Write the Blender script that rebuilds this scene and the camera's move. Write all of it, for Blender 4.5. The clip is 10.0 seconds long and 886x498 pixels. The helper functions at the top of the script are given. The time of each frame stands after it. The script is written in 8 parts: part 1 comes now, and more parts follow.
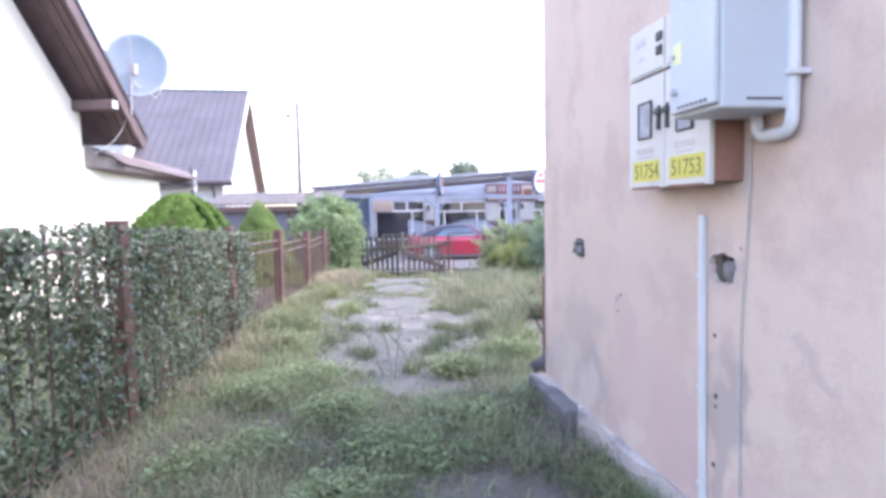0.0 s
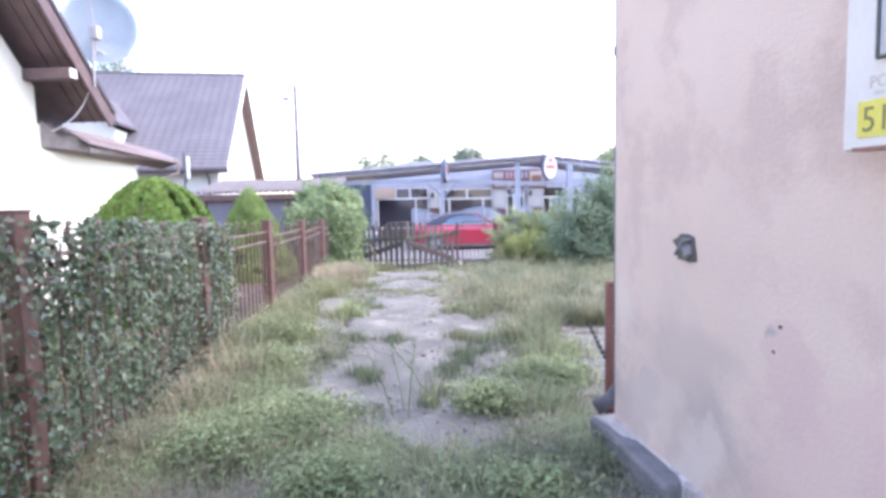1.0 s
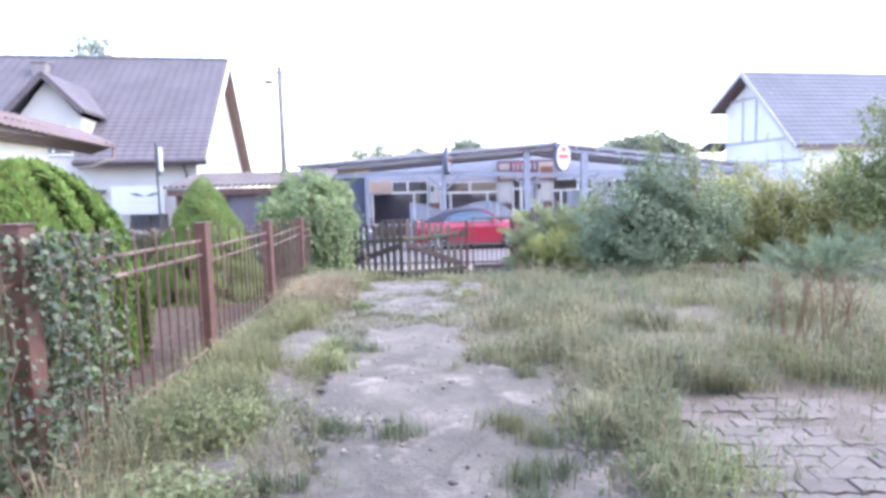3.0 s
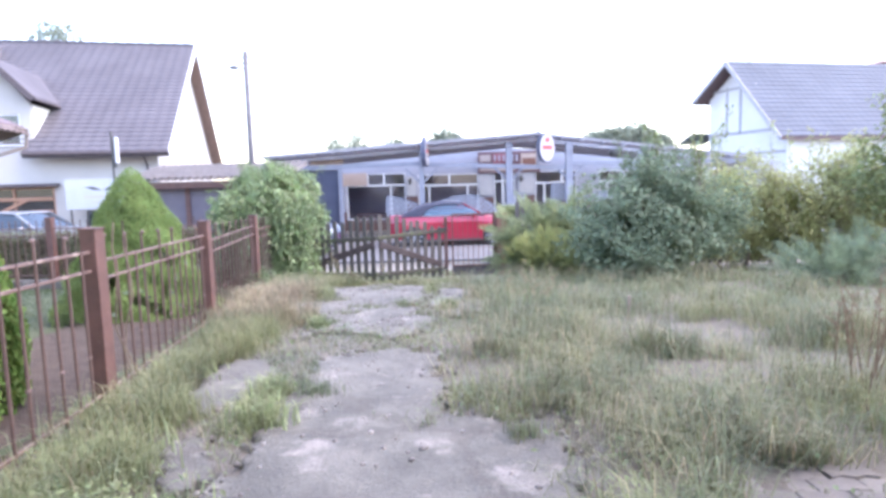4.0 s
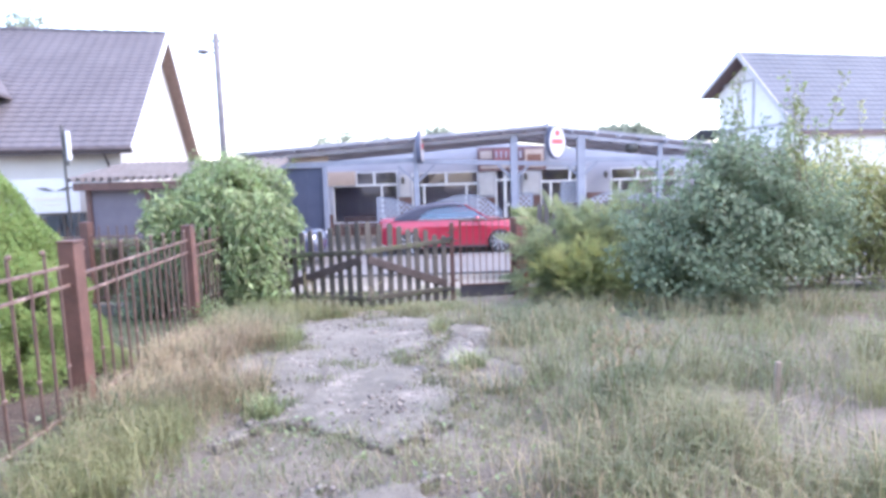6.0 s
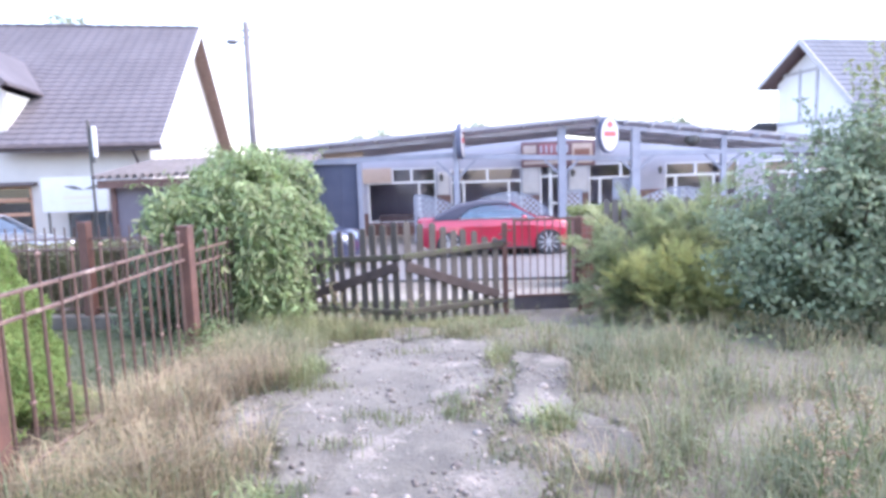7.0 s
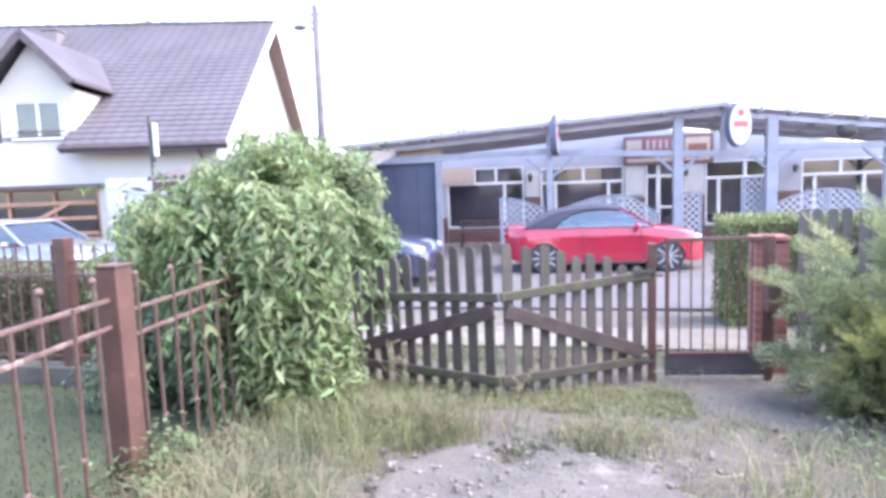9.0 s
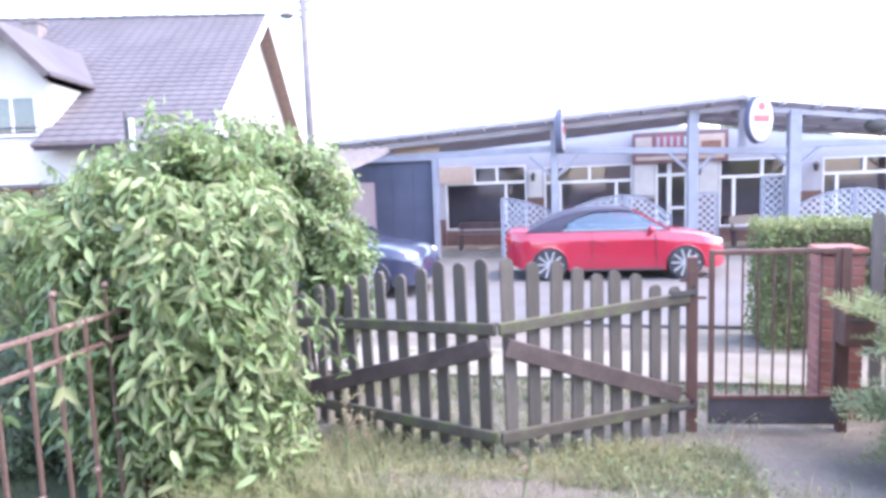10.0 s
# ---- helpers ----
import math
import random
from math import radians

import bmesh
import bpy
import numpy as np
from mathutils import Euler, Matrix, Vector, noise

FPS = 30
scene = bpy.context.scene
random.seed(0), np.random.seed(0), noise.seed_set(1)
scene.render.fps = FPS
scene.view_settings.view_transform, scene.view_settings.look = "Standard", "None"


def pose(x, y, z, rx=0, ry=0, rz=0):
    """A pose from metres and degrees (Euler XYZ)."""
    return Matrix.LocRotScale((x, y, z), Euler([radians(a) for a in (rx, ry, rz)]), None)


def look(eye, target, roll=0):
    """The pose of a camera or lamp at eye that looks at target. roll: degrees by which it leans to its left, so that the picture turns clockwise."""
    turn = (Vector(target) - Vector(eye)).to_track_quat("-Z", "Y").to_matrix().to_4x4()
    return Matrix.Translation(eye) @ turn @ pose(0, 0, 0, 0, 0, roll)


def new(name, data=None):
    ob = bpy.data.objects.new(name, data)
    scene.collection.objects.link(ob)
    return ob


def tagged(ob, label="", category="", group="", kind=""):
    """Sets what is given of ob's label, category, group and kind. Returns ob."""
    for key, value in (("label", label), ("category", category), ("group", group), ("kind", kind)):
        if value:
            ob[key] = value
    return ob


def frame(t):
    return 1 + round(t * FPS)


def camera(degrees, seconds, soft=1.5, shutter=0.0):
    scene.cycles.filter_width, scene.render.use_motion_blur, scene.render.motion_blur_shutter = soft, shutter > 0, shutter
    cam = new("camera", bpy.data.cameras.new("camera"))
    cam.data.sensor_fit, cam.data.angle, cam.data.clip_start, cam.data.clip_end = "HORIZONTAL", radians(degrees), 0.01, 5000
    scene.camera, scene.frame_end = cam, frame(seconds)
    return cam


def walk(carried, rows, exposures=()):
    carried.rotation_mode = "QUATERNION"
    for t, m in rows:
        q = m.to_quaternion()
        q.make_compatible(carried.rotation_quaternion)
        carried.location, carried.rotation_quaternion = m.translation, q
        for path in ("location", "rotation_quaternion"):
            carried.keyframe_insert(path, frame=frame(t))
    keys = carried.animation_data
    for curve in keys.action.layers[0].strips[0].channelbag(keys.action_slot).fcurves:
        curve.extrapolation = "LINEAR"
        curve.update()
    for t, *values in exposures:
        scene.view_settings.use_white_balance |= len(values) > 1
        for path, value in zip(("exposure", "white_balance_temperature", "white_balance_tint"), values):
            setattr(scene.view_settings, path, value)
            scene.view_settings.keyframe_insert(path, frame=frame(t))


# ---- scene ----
cam = camera(71.9, 10.0, soft=3.4)
METRES, EYE, TILT, LEAN, TURN = 12.6, 1.5, 0.8, 0.0, 4.3
ROWS = [
    (0.0, 0.0, 0.0, 0.0, -0.09, -4.71, 1.04),
    (0.5, -0.0048, 0.0448, -0.0016, -0.1, -5.43, 1.09),
    (1.0, -0.013, 0.097, -0.0032, 0.05, -5.84, 1.22),
    (1.5, -0.0197, 0.1435, -0.0035, 0.02, -6.02, 1.27),
    (2.0, -0.026, 0.199, -0.0047, -0.2, -6.07, 1.31),
    (2.5, -0.0323, 0.2504, -0.0091, -0.26, -6.09, 1.44),
    (4.0, -0.0258, 0.397, -0.0101, -2.25, -7.1, 1.53),
    (4.5, -0.0234, 0.4432, -0.013, -4.89, -7.18, 1.51),
    (5.0, -0.0263, 0.4955, -0.0142, -4.88, -7.19, 1.56),
    (6.5, -0.0398, 0.6488, -0.018, -1.72, -7.07, 1.84),
    (7.0, -0.0463, 0.7055, -0.0237, 0.18, -7.09, 1.96),
    (7.5, -0.0585, 0.7568, -0.0241, 4.11, -6.91, 2.04),
    (8.0, -0.0652, 0.8032, -0.0246, 5.83, -6.81, 2.15),
    (8.5, -0.0659, 0.8527, -0.0257, 6.88, -6.78, 2.22),
    (9.0, -0.0722, 0.9031, -0.0256, 7.54, -6.75, 2.15),
    (9.5, -0.073, 0.9453, -0.0281, 7.6, -6.69, 2.13),
    (10.0, -0.0742, 0.9933, -0.0287, 7.71, -6.72, 2.14),
]
EXPOSURES = [(t, s, k, 20) for t, s, k in ((0.0, 3.28, 6700), (0.5, 3.31, 6700), (1.5, 3.31, 6700), (2.5, 3.23, 6700), (4.5, 3.19, 6700), (7.0, 3.25, 6800), (8.3, 3.34, 6880), (9.0, 3.40, 6880), (10.0, 3.57, 6800))]
walk(cam, [(t, pose(0, 0, EYE, TILT, LEAN, TURN) @ pose(METRES * x, METRES * y, METRES * z, 90 + pitch, roll, yaw)) for t, x, y, z, yaw, pitch, roll in ROWS], EXPOSURES)

# ---- light: a bright hazy sky and a soft, veiled sun from over the house on the right ----
SUN_EL, SUN_AZ = radians(58), radians(85)      # azimuth from +y towards +x
world = bpy.data.worlds.new("sky")
scene.world = world
world.use_nodes = True
wn = world.node_tree.nodes
sky = wn.new("ShaderNodeTexSky")
sky.sky_type, sky.sun_disc = "NISHITA", False
sky.sun_elevation, sky.sun_rotation = SUN_EL, SUN_AZ
sky.dust_density, sky.ozone_density, sky.air_density = 1.6, 1.0, 1.0
wn["Background"].inputs["Strength"].default_value = 0.13
world.node_tree.links.new(sky.outputs[0], wn["Background"].inputs["Color"])
sun = new("sun", bpy.data.lights.new("sun", "SUN"))
sun.data.energy, sun.data.angle, sun.data.color = 0.22, radians(50), (1.0, 0.93, 0.86)
sv = Vector((math.sin(SUN_AZ) * math.cos(SUN_EL), math.cos(SUN_AZ) * math.cos(SUN_EL), math.sin(SUN_EL)))
sun.matrix_world = look(sv * 60, (0, 0, 0))


# ---- materials ----
def mat(name, a, b=None, scale=3.0, rough=0.8, metal=0.0, bump=0.2, fine=45.0, grain=0.25, island=0.0, each=0.0,
        spot=None, spot_scale=1.2, spot_at=0.6, stretch=(1, 1, 1), coat=0.0, through_light=0.0, dist=0.01, crack=0.0):
    """Two colours blended by a coarse noise, a fine grain, wear spots with a shape of their own, and relief."""
    m = bpy.data.materials.new(name)
    m.use_nodes = True
    t = m.node_tree
    n, ln = t.nodes, t.links.new
    p = n["Principled BSDF"]
    co = n.new("ShaderNodeTexCoord")
    mp = n.new("ShaderNodeMapping")
    mp.inputs["Scale"].default_value = stretch
    ln(co.outputs["Object"], mp.inputs["Vector"])
    big, small = n.new("ShaderNodeTexNoise"), n.new("ShaderNodeTexNoise")
    for nd, s in ((big, scale), (small, fine)):
        nd.inputs["Scale"].default_value, nd.inputs["Detail"].default_value = s, 5
        nd.inputs["Roughness"].default_value = 0.62
        ln(mp.outputs[0], nd.inputs["Vector"])
    ramp = n.new("ShaderNodeValToRGB")
    ramp.color_ramp.elements[0].position, ramp.color_ramp.elements[1].position = 0.32, 0.68
    ramp.color_ramp.elements[0].color, ramp.color_ramp.elements[1].color = (*a, 1), (*(b or a), 1)
    ln(big.outputs["Fac"], ramp.inputs["Fac"])
    col = ramp.outputs["Color"]
    if spot:
        sn, sr, mx = n.new("ShaderNodeTexNoise"), n.new("ShaderNodeValToRGB"), n.new("ShaderNodeMixRGB")
        sn.inputs["Scale"].default_value, sn.inputs["Detail"].default_value = spot_scale, 7
        sn.inputs["Roughness"].default_value = 0.7
        ln(mp.outputs[0], sn.inputs["Vector"])
        sr.color_ramp.elements[0].position, sr.color_ramp.elements[1].position = spot_at, min(1, spot_at + 0.1)
        ln(sn.outputs["Fac"], sr.inputs["Fac"])
        ln(sr.outputs["Color"], mx.inputs["Fac"])
        ln(col, mx.inputs["Color1"])
        mx.inputs["Color2"].default_value = (*spot, 1)
        col = mx.outputs["Color"]
    if crack:
        vo, cr, mx, wv, ad = n.new("ShaderNodeTexVoronoi"), n.new("ShaderNodeValToRGB"), n.new("ShaderNodeMixRGB"), n.new("ShaderNodeVectorMath"), n.new("ShaderNodeVectorMath")
        vo.feature = "DISTANCE_TO_EDGE"
        vo.inputs["Scale"].default_value = crack
        wv.operation, ad.operation = "SCALE", "ADD"
        wv.inputs["Scale"].default_value = 0.5
        ln(big.outputs["Color"], wv.inputs[0])
        ln(wv.outputs[0], ad.inputs[0])
        ln(mp.outputs[0], ad.inputs[1])
        ln(ad.outputs[0], vo.inputs["Vector"])
        cr.color_ramp.elements[0].position, cr.color_ramp.elements[1].position = 0.006, 0.03
        cr.color_ramp.elements[0].color, cr.color_ramp.elements[1].color = (0.5, 0.5, 0.5, 1), (0, 0, 0, 1)
        ln(vo.outputs["Distance"], cr.inputs["Fac"])
        ln(cr.outputs["Color"], mx.inputs["Fac"])
        ln(col, mx.inputs["Color1"])
        mx.inputs["Color2"].default_value = (0.08, 0.072, 0.062, 1)
        col = mx.outputs["Color"]
    hsv = n.new("ShaderNodeHueSaturation")
    ln(col, hsv.inputs["Color"])
    val = n.new("ShaderNodeMath")
    val.operation = "MULTIPLY_ADD"
    ln(small.outputs["Fac"], val.inputs[0])
    val.inputs[1].default_value, val.inputs[2].default_value = grain * 2, 1 - grain
    out = val.outputs[0]
    if island or each:
        src = n.new("ShaderNodeNewGeometry").outputs["Random Per Island"] if island else n.new("ShaderNodeObjectInfo").outputs["Random"]
        k = island or each
        v2 = n.new("ShaderNodeMath")
        v2.operation = "MULTIPLY_ADD"
        ln(src, v2.inputs[0])
        v2.inputs[1].default_value, v2.inputs[2].default_value = k, 1 - k / 2
        v3 = n.new("ShaderNodeMath")
        v3.operation = "MULTIPLY"
        ln(out, v3.inputs[0])
        ln(v2.outputs[0], v3.inputs[1])
        out = v3.outputs[0]
        if island:
            h2 = n.new("ShaderNodeMath")
            h2.operation = "MULTIPLY_ADD"
            ln(src, h2.inputs[0])
            h2.inputs[1].default_value, h2.inputs[2].default_value = 0.05, 0.475
            ln(h2.outputs[0], hsv.inputs["Hue"])
    ln(out, hsv.inputs["Value"])
    ln(hsv.outputs["Color"], p.inputs["Base Color"])
    p.inputs["Roughness"].default_value, p.inputs["Metallic"].default_value = rough, metal
    p.inputs["Coat Weight"].default_value = coat
    if bump:
        bp = n.new("ShaderNodeBump")
        bp.inputs["Strength"].default_value, bp.inputs["Distance"].default_value = bump, dist
        ln(small.outputs["Fac"], bp.inputs["Height"])
        ln(bp.outputs["Normal"], p.inputs["Normal"])
    if through_light:
        tr, ms = n.new("ShaderNodeBsdfTranslucent"), n.new("ShaderNodeMixShader")
        ln(hsv.outputs["Color"], tr.inputs["Color"])
        ms.inputs["Fac"].default_value = through_light
        ln(p.outputs[0], ms.inputs[1])
        ln(tr.outputs[0], ms.inputs[2])
        ln(ms.outputs[0], n["Material Output"].inputs["Surface"])
    return m


def glass(name, tint, ior=2.4, sheen=(1, 1, 1)):
    m = bpy.data.materials.new(name)
    m.use_nodes = True
    n, ln = m.node_tree.nodes, m.node_tree.links.new
    n.remove(n["Principled BSDF"])
    tr, gl, ms, fr = n.new("ShaderNodeBsdfTransparent"), n.new("ShaderNodeBsdfGlossy"), n.new("ShaderNodeMixShader"), n.new("ShaderNodeFresnel")
    tr.inputs["Color"].default_value = (*tint, 1)
    gl.inputs["Roughness"].default_value = 0.03
    fr.inputs["IOR"].default_value = ior
    gl.inputs["Color"].default_value = (*sheen, 1)
    ln(fr.outputs[0], ms.inputs[0])
    ln(tr.outputs[0], ms.inputs[1])
    ln(gl.outputs[0], ms.inputs[2])
    ln(ms.outputs[0], n["Material Output"].inputs["Surface"])
    return m


PLASTER = mat("pink_plaster", (0.565, 0.438, 0.372), (0.62, 0.488, 0.412), 1.3, 0.92, bump=0.5, fine=60, grain=0.07, spot=(0.52, 0.393, 0.338), spot_scale=1.6, spot_at=0.5, dist=0.005)


def stained(m, stains, tint, soft=0.3):
    """Adds soft, ragged damp stains: (centre, radii, strength) in the wall's own frame."""
    t = m.node_tree
    n, ln = t.nodes, t.links.new
    p = n["Principled BSDF"]
    col = p.inputs["Base Color"].links[0].from_socket
    co = n.new("ShaderNodeTexCoord")
    ns = n.new("ShaderNodeTexNoise")
    ns.inputs["Scale"].default_value, ns.inputs["Detail"].default_value, ns.inputs["Roughness"].default_value = 4.5, 8, 0.72
    ln(co.outputs["Object"], ns.inputs["Vector"])
    warp, wide = n.new("ShaderNodeVectorMath"), n.new("ShaderNodeTexNoise")
    wide.inputs["Scale"].default_value, wide.inputs["Detail"].default_value = 2.6, 7
    ln(co.outputs["Object"], wide.inputs["Vector"])
    warp.operation = "MULTIPLY_ADD"
    warp.inputs[1].default_value = (0.8, 0, 0.8)
    ln(wide.outputs["Color"], warp.inputs[0])
    shift = n.new("ShaderNodeVectorMath")
    shift.inputs[1].default_value = (-0.4, 0, -0.4)
    ln(co.outputs["Object"], shift.inputs[0])
    ln(shift.outputs[0], warp.inputs[2])
    for c, r, k in stains:
        mp, gr, ad, rp, mx = n.new("ShaderNodeMapping"), n.new("ShaderNodeTexGradient"), n.new("ShaderNodeMath"), n.new("ShaderNodeValToRGB"), n.new("ShaderNodeMixRGB")
        gr.gradient_type = "SPHERICAL"
        mp.vector_type = "TEXTURE"
        mp.inputs["Location"].default_value, mp.inputs["Scale"].default_value = c, r
        ln(warp.outputs[0], mp.inputs["Vector"])
        ln(mp.outputs[0], gr.inputs["Vector"])
        ad.operation = "MULTIPLY"
        ln(gr.outputs["Fac"], ad.inputs[0])
        ln(ns.outputs["Fac"], ad.inputs[1])
        rp.color_ramp.elements[0].position, rp.color_ramp.elements[1].position = 0.12, 0.12 + soft
        rp.color_ramp.elements[1].color = (k, k, k, 1)
        ln(ad.outputs[0], rp.inputs["Fac"])
        ln(rp.outputs["Color"], mx.inputs["Fac"])
        ln(col, mx.inputs["Color1"])
        mx.inputs["Color2"].default_value = (*tint, 1)
        col = mx.outputs["Color"]
    ln(col, p.inputs["Base Color"])


stained(PLASTER, [((1.75, 0, 0.52), (0.62, 0.6, 0.62), 0.5), ((2.05, 0, 0.42), (0.40, 0.5, 0.45), 0.5), ((2.75, 0, 0.30), (0.5, 0.5, 0.35), 0.6), ((1.55, 0, 0.85), (0.22, 0.5, 0.26), 0.6), ((3.0, 0, 2.3), (0.4, 0.5, 0.3), 0.5)], (0.53, 0.38, 0.35), 0.08)
stained(PLASTER, [((0.85, 0, 0.62), (0.62, 0.6, 0.62), 0.38), ((1.1, 0, 0.45), (0.5, 0.5, 0.42), 0.45), ((0.35, 0, 0.42), (0.4, 0.5, 0.25), 0.6), ((2.35, 0, 0.6), (0.14, 0.5, 0.6), 0.7), ((2.8, 0, 0.98), (0.17, 0.5, 0.06), 0.4), ((2.36, 0, 1.3), (0.22, 0.4, 0.22), 0.45), ((1.47, 0, 0.98), (0.05, 0.5, 0.08), 0.8)], (0.36, 0.30, 0.285), 0.18)
stained(PLASTER, [((0.55, 0, 0.42), (0.36, 0.5, 0.30), 0.3), ((1.0, 0, 0.36), (0.26, 0.5, 0.22), 0.5), ((0.32, 0, 0.85), (0.14, 0.5, 0.3), 0.45), ((1.6, 0, 0.36), (0.28, 0.5, 0.18), 0.45)], (0.65, 0.56, 0.50), 0.20)
PLINTH = mat("grey_plinth", (0.38, 0.335, 0.315), (0.52, 0.45, 0.42), 2.5, 0.92, bump=0.9, fine=40, grain=0.15, spot=(0.28, 0.25, 0.245), spot_scale=2.2, spot_at=0.55)
CREAM = mat("cream_plaster", (0.74, 0.70, 0.60), (0.80, 0.76, 0.67), 0.7, 0.9, bump=0.2, fine=80, grain=0.05)
WHITE_WALL = mat("white_plaster", (0.60, 0.60, 0.62), (0.68, 0.68, 0.69), 0.6, 0.9, bump=0.2, fine=80, grain=0.05)
FACADE = mat("lilac_white_front", (0.375, 0.37, 0.42), (0.44, 0.435, 0.485), 0.6, 0.9, bump=0.2, fine=80, grain=0.06)
EAVE = mat("dark_violet_eave", (0.075, 0.058, 0.062), (0.11, 0.088, 0.09), 4, 0.7, bump=0.2, fine=40, grain=0.2)
SOIL = mat("dusty_soil_and_litter", (0.115, 0.102, 0.086), (0.187, 0.168, 0.148), 1.6, 0.97, bump=0.8, fine=38, grain=0.35, spot=(0.12, 0.11, 0.078), spot_scale=2.6, spot_at=0.54, dist=0.03)
CONCRETE = mat("worn_concrete", (0.09, 0.087, 0.078), (0.170, 0.161, 0.141), 2.1, 0.95, bump=0.9, fine=42, grain=0.38, spot=(0.238, 0.218, 0.197), spot_scale=2.4, spot_at=0.55, dist=0.02, crack=0.55)
DUST = mat("dusty_path", (0.16, 0.145, 0.125), (0.235, 0.215, 0.19), 1.3, 0.95, bump=0.6, fine=50, grain=0.3, spot=(0.11, 0.12, 0.06), spot_scale=1.6, spot_at=0.55)
ASPHALT = mat("pale_asphalt", (0.098, 0.095, 0.097), (0.132, 0.127, 0.128), 0.8, 0.92, bump=0.4, fine=90, grain=0.2)
PAVER = mat("grey_paver", (0.145, 0.133, 0.122), (0.225, 0.207, 0.19), 3, 0.92, bump=0.5, fine=80, grain=0.25, each=0.3, spot=(0.21, 0.19, 0.155), spot_scale=3, spot_at=0.5)
RUST = mat("red_brown_paint", (0.092, 0.046, 0.038), (0.145, 0.071, 0.057), 7, 0.6, bump=0.3, fine=60, grain=0.25, spot=(0.20, 0.12, 0.098), spot_scale=11, spot_at=0.6)
BAR = mat("dark_brown_bar_paint", (0.08, 0.048, 0.04), (0.13, 0.08, 0.066), 7, 0.6, bump=0.3, fine=60, grain=0.25, spot=(0.24, 0.17, 0.14), spot_scale=9, spot_at=0.66)
# rails paler than bars: light on their tops put into colour, besides wear
RAIL = mat("worn_lit_rail_paint", (0.12, 0.072, 0.06), (0.18, 0.115, 0.098), 7, 0.55, bump=0.3, fine=60, grain=0.25, spot=(0.33, 0.25, 0.215), spot_scale=8, spot_at=0.55)
RUST_PIPE = mat("rusty_pipe", (0.14, 0.057, 0.043), (0.20, 0.085, 0.062), 9, 0.85, bump=0.5, fine=60, grain=0.3, spot=(0.09, 0.045, 0.035), spot_scale=14, spot_at=0.58)
OLD_WOOD = mat("weathered_wood", (0.078, 0.068, 0.060), (0.132, 0.116, 0.102), 5, 0.9, bump=0.5, fine=60, grain=0.3, stretch=(1, 1, 0.15), spot=(0.085, 0.10, 0.05), spot_scale=6, spot_at=0.6, each=0.35)
RAIL_WOOD = mat("mossy_rail", (0.07, 0.060, 0.048), (0.115, 0.105, 0.08), 5, 0.92, bump=0.5, fine=60, grain=0.3, spot=(0.095, 0.115, 0.05), spot_scale=5, spot_at=0.52)
BRACE_WOOD = mat("brown_brace", (0.066, 0.049, 0.046), (0.105, 0.079, 0.073), 6, 0.9, bump=0.4, fine=60, grain=0.3)
BROWN_WOOD = mat("dark_brown_boards", (0.088, 0.055, 0.056), (0.14, 0.088, 0.088), 4, 0.6, bump=0.2, fine=40, grain=0.2)
ORANGE_WOOD = mat("varnished_wood", (0.175, 0.115, 0.095), (0.235, 0.16, 0.133), 4, 0.55, bump=0.2, fine=40, grain=0.2)
SHOP_WOOD = mat("orange_shop_wood", (0.32, 0.165, 0.105), (0.42, 0.235, 0.155), 4, 0.5, bump=0.2, fine=40, grain=0.2)
FRONT_CREAM = mat("cream_front", (0.45, 0.422, 0.395), (0.51, 0.48, 0.452), 0.7, 0.9, bump=0.2, fine=80, grain=0.06)
TILE = mat("brown_roof_tile", (0.105, 0.078, 0.074), (0.155, 0.118, 0.11), 4, 0.75, bump=0.3, fine=40, grain=0.2, island=0.15)
TILE_EACH = mat("single_roof_tile", (0.12, 0.09, 0.085), (0.18, 0.138, 0.13), 5, 0.75, bump=0.3, fine=40, grain=0.2, each=0.25)
SLATE_ROOF = mat("violet_brown_roof", (0.084, 0.077, 0.088), (0.115, 0.105, 0.118), 0.5, 0.85, bump=0.2, fine=30, grain=0.15)
BLUE_ROOF = mat("blue_grey_roof", (0.078, 0.089, 0.112), (0.108, 0.121, 0.15), 0.5, 0.85, bump=0.2, fine=30, grain=0.12)
CANOPY = mat("canopy_sheet", (0.32, 0.31, 0.33), (0.40, 0.39, 0.41), 1.2, 0.7, bump=0.1, fine=30, grain=0.15)
CANOPY_SHEET = mat("grey_roof_sheet", (0.46, 0.45, 0.49), (0.56, 0.55, 0.59), 1.2, 0.7, bump=0.1, fine=30, grain=0.15, through_light=0.3)
BARGE_DARK = mat("aged_blue_grey_timber", (0.38, 0.375, 0.42), (0.46, 0.455, 0.50), 2, 0.85, bump=0.2, fine=40, grain=0.2)
LATTICE = mat("pale_blue_slats", (0.40, 0.405, 0.45), (0.47, 0.475, 0.52), 3, 0.75, bump=0.15, fine=50, grain=0.12)
BLUE_WOOD = mat("blue_grey_paint", (0.25, 0.258, 0.305), (0.31, 0.318, 0.365), 3, 0.75, bump=0.25, fine=50, grain=0.15)
BARGE = mat("grey_barge", (0.28, 0.268, 0.285), (0.35, 0.338, 0.352), 2, 0.8, bump=0.2, fine=40, grain=0.2)
DARK_BRICK = mat("dark_brick_facing", (0.15, 0.085, 0.075), (0.21, 0.12, 0.105), 6, 0.85, bump=0.4, fine=50, grain=0.25)
ROOM = mat("restaurant_room", (0.46, 0.43, 0.46), (0.58, 0.55, 0.57), 0.9, 0.9, bump=0.1, grain=0.25)
NAVY = mat("slate_blue_panel", (0.075, 0.085, 0.13), (0.095, 0.105, 0.155), 1.5, 0.6, bump=0.1, fine=30, grain=0.1)
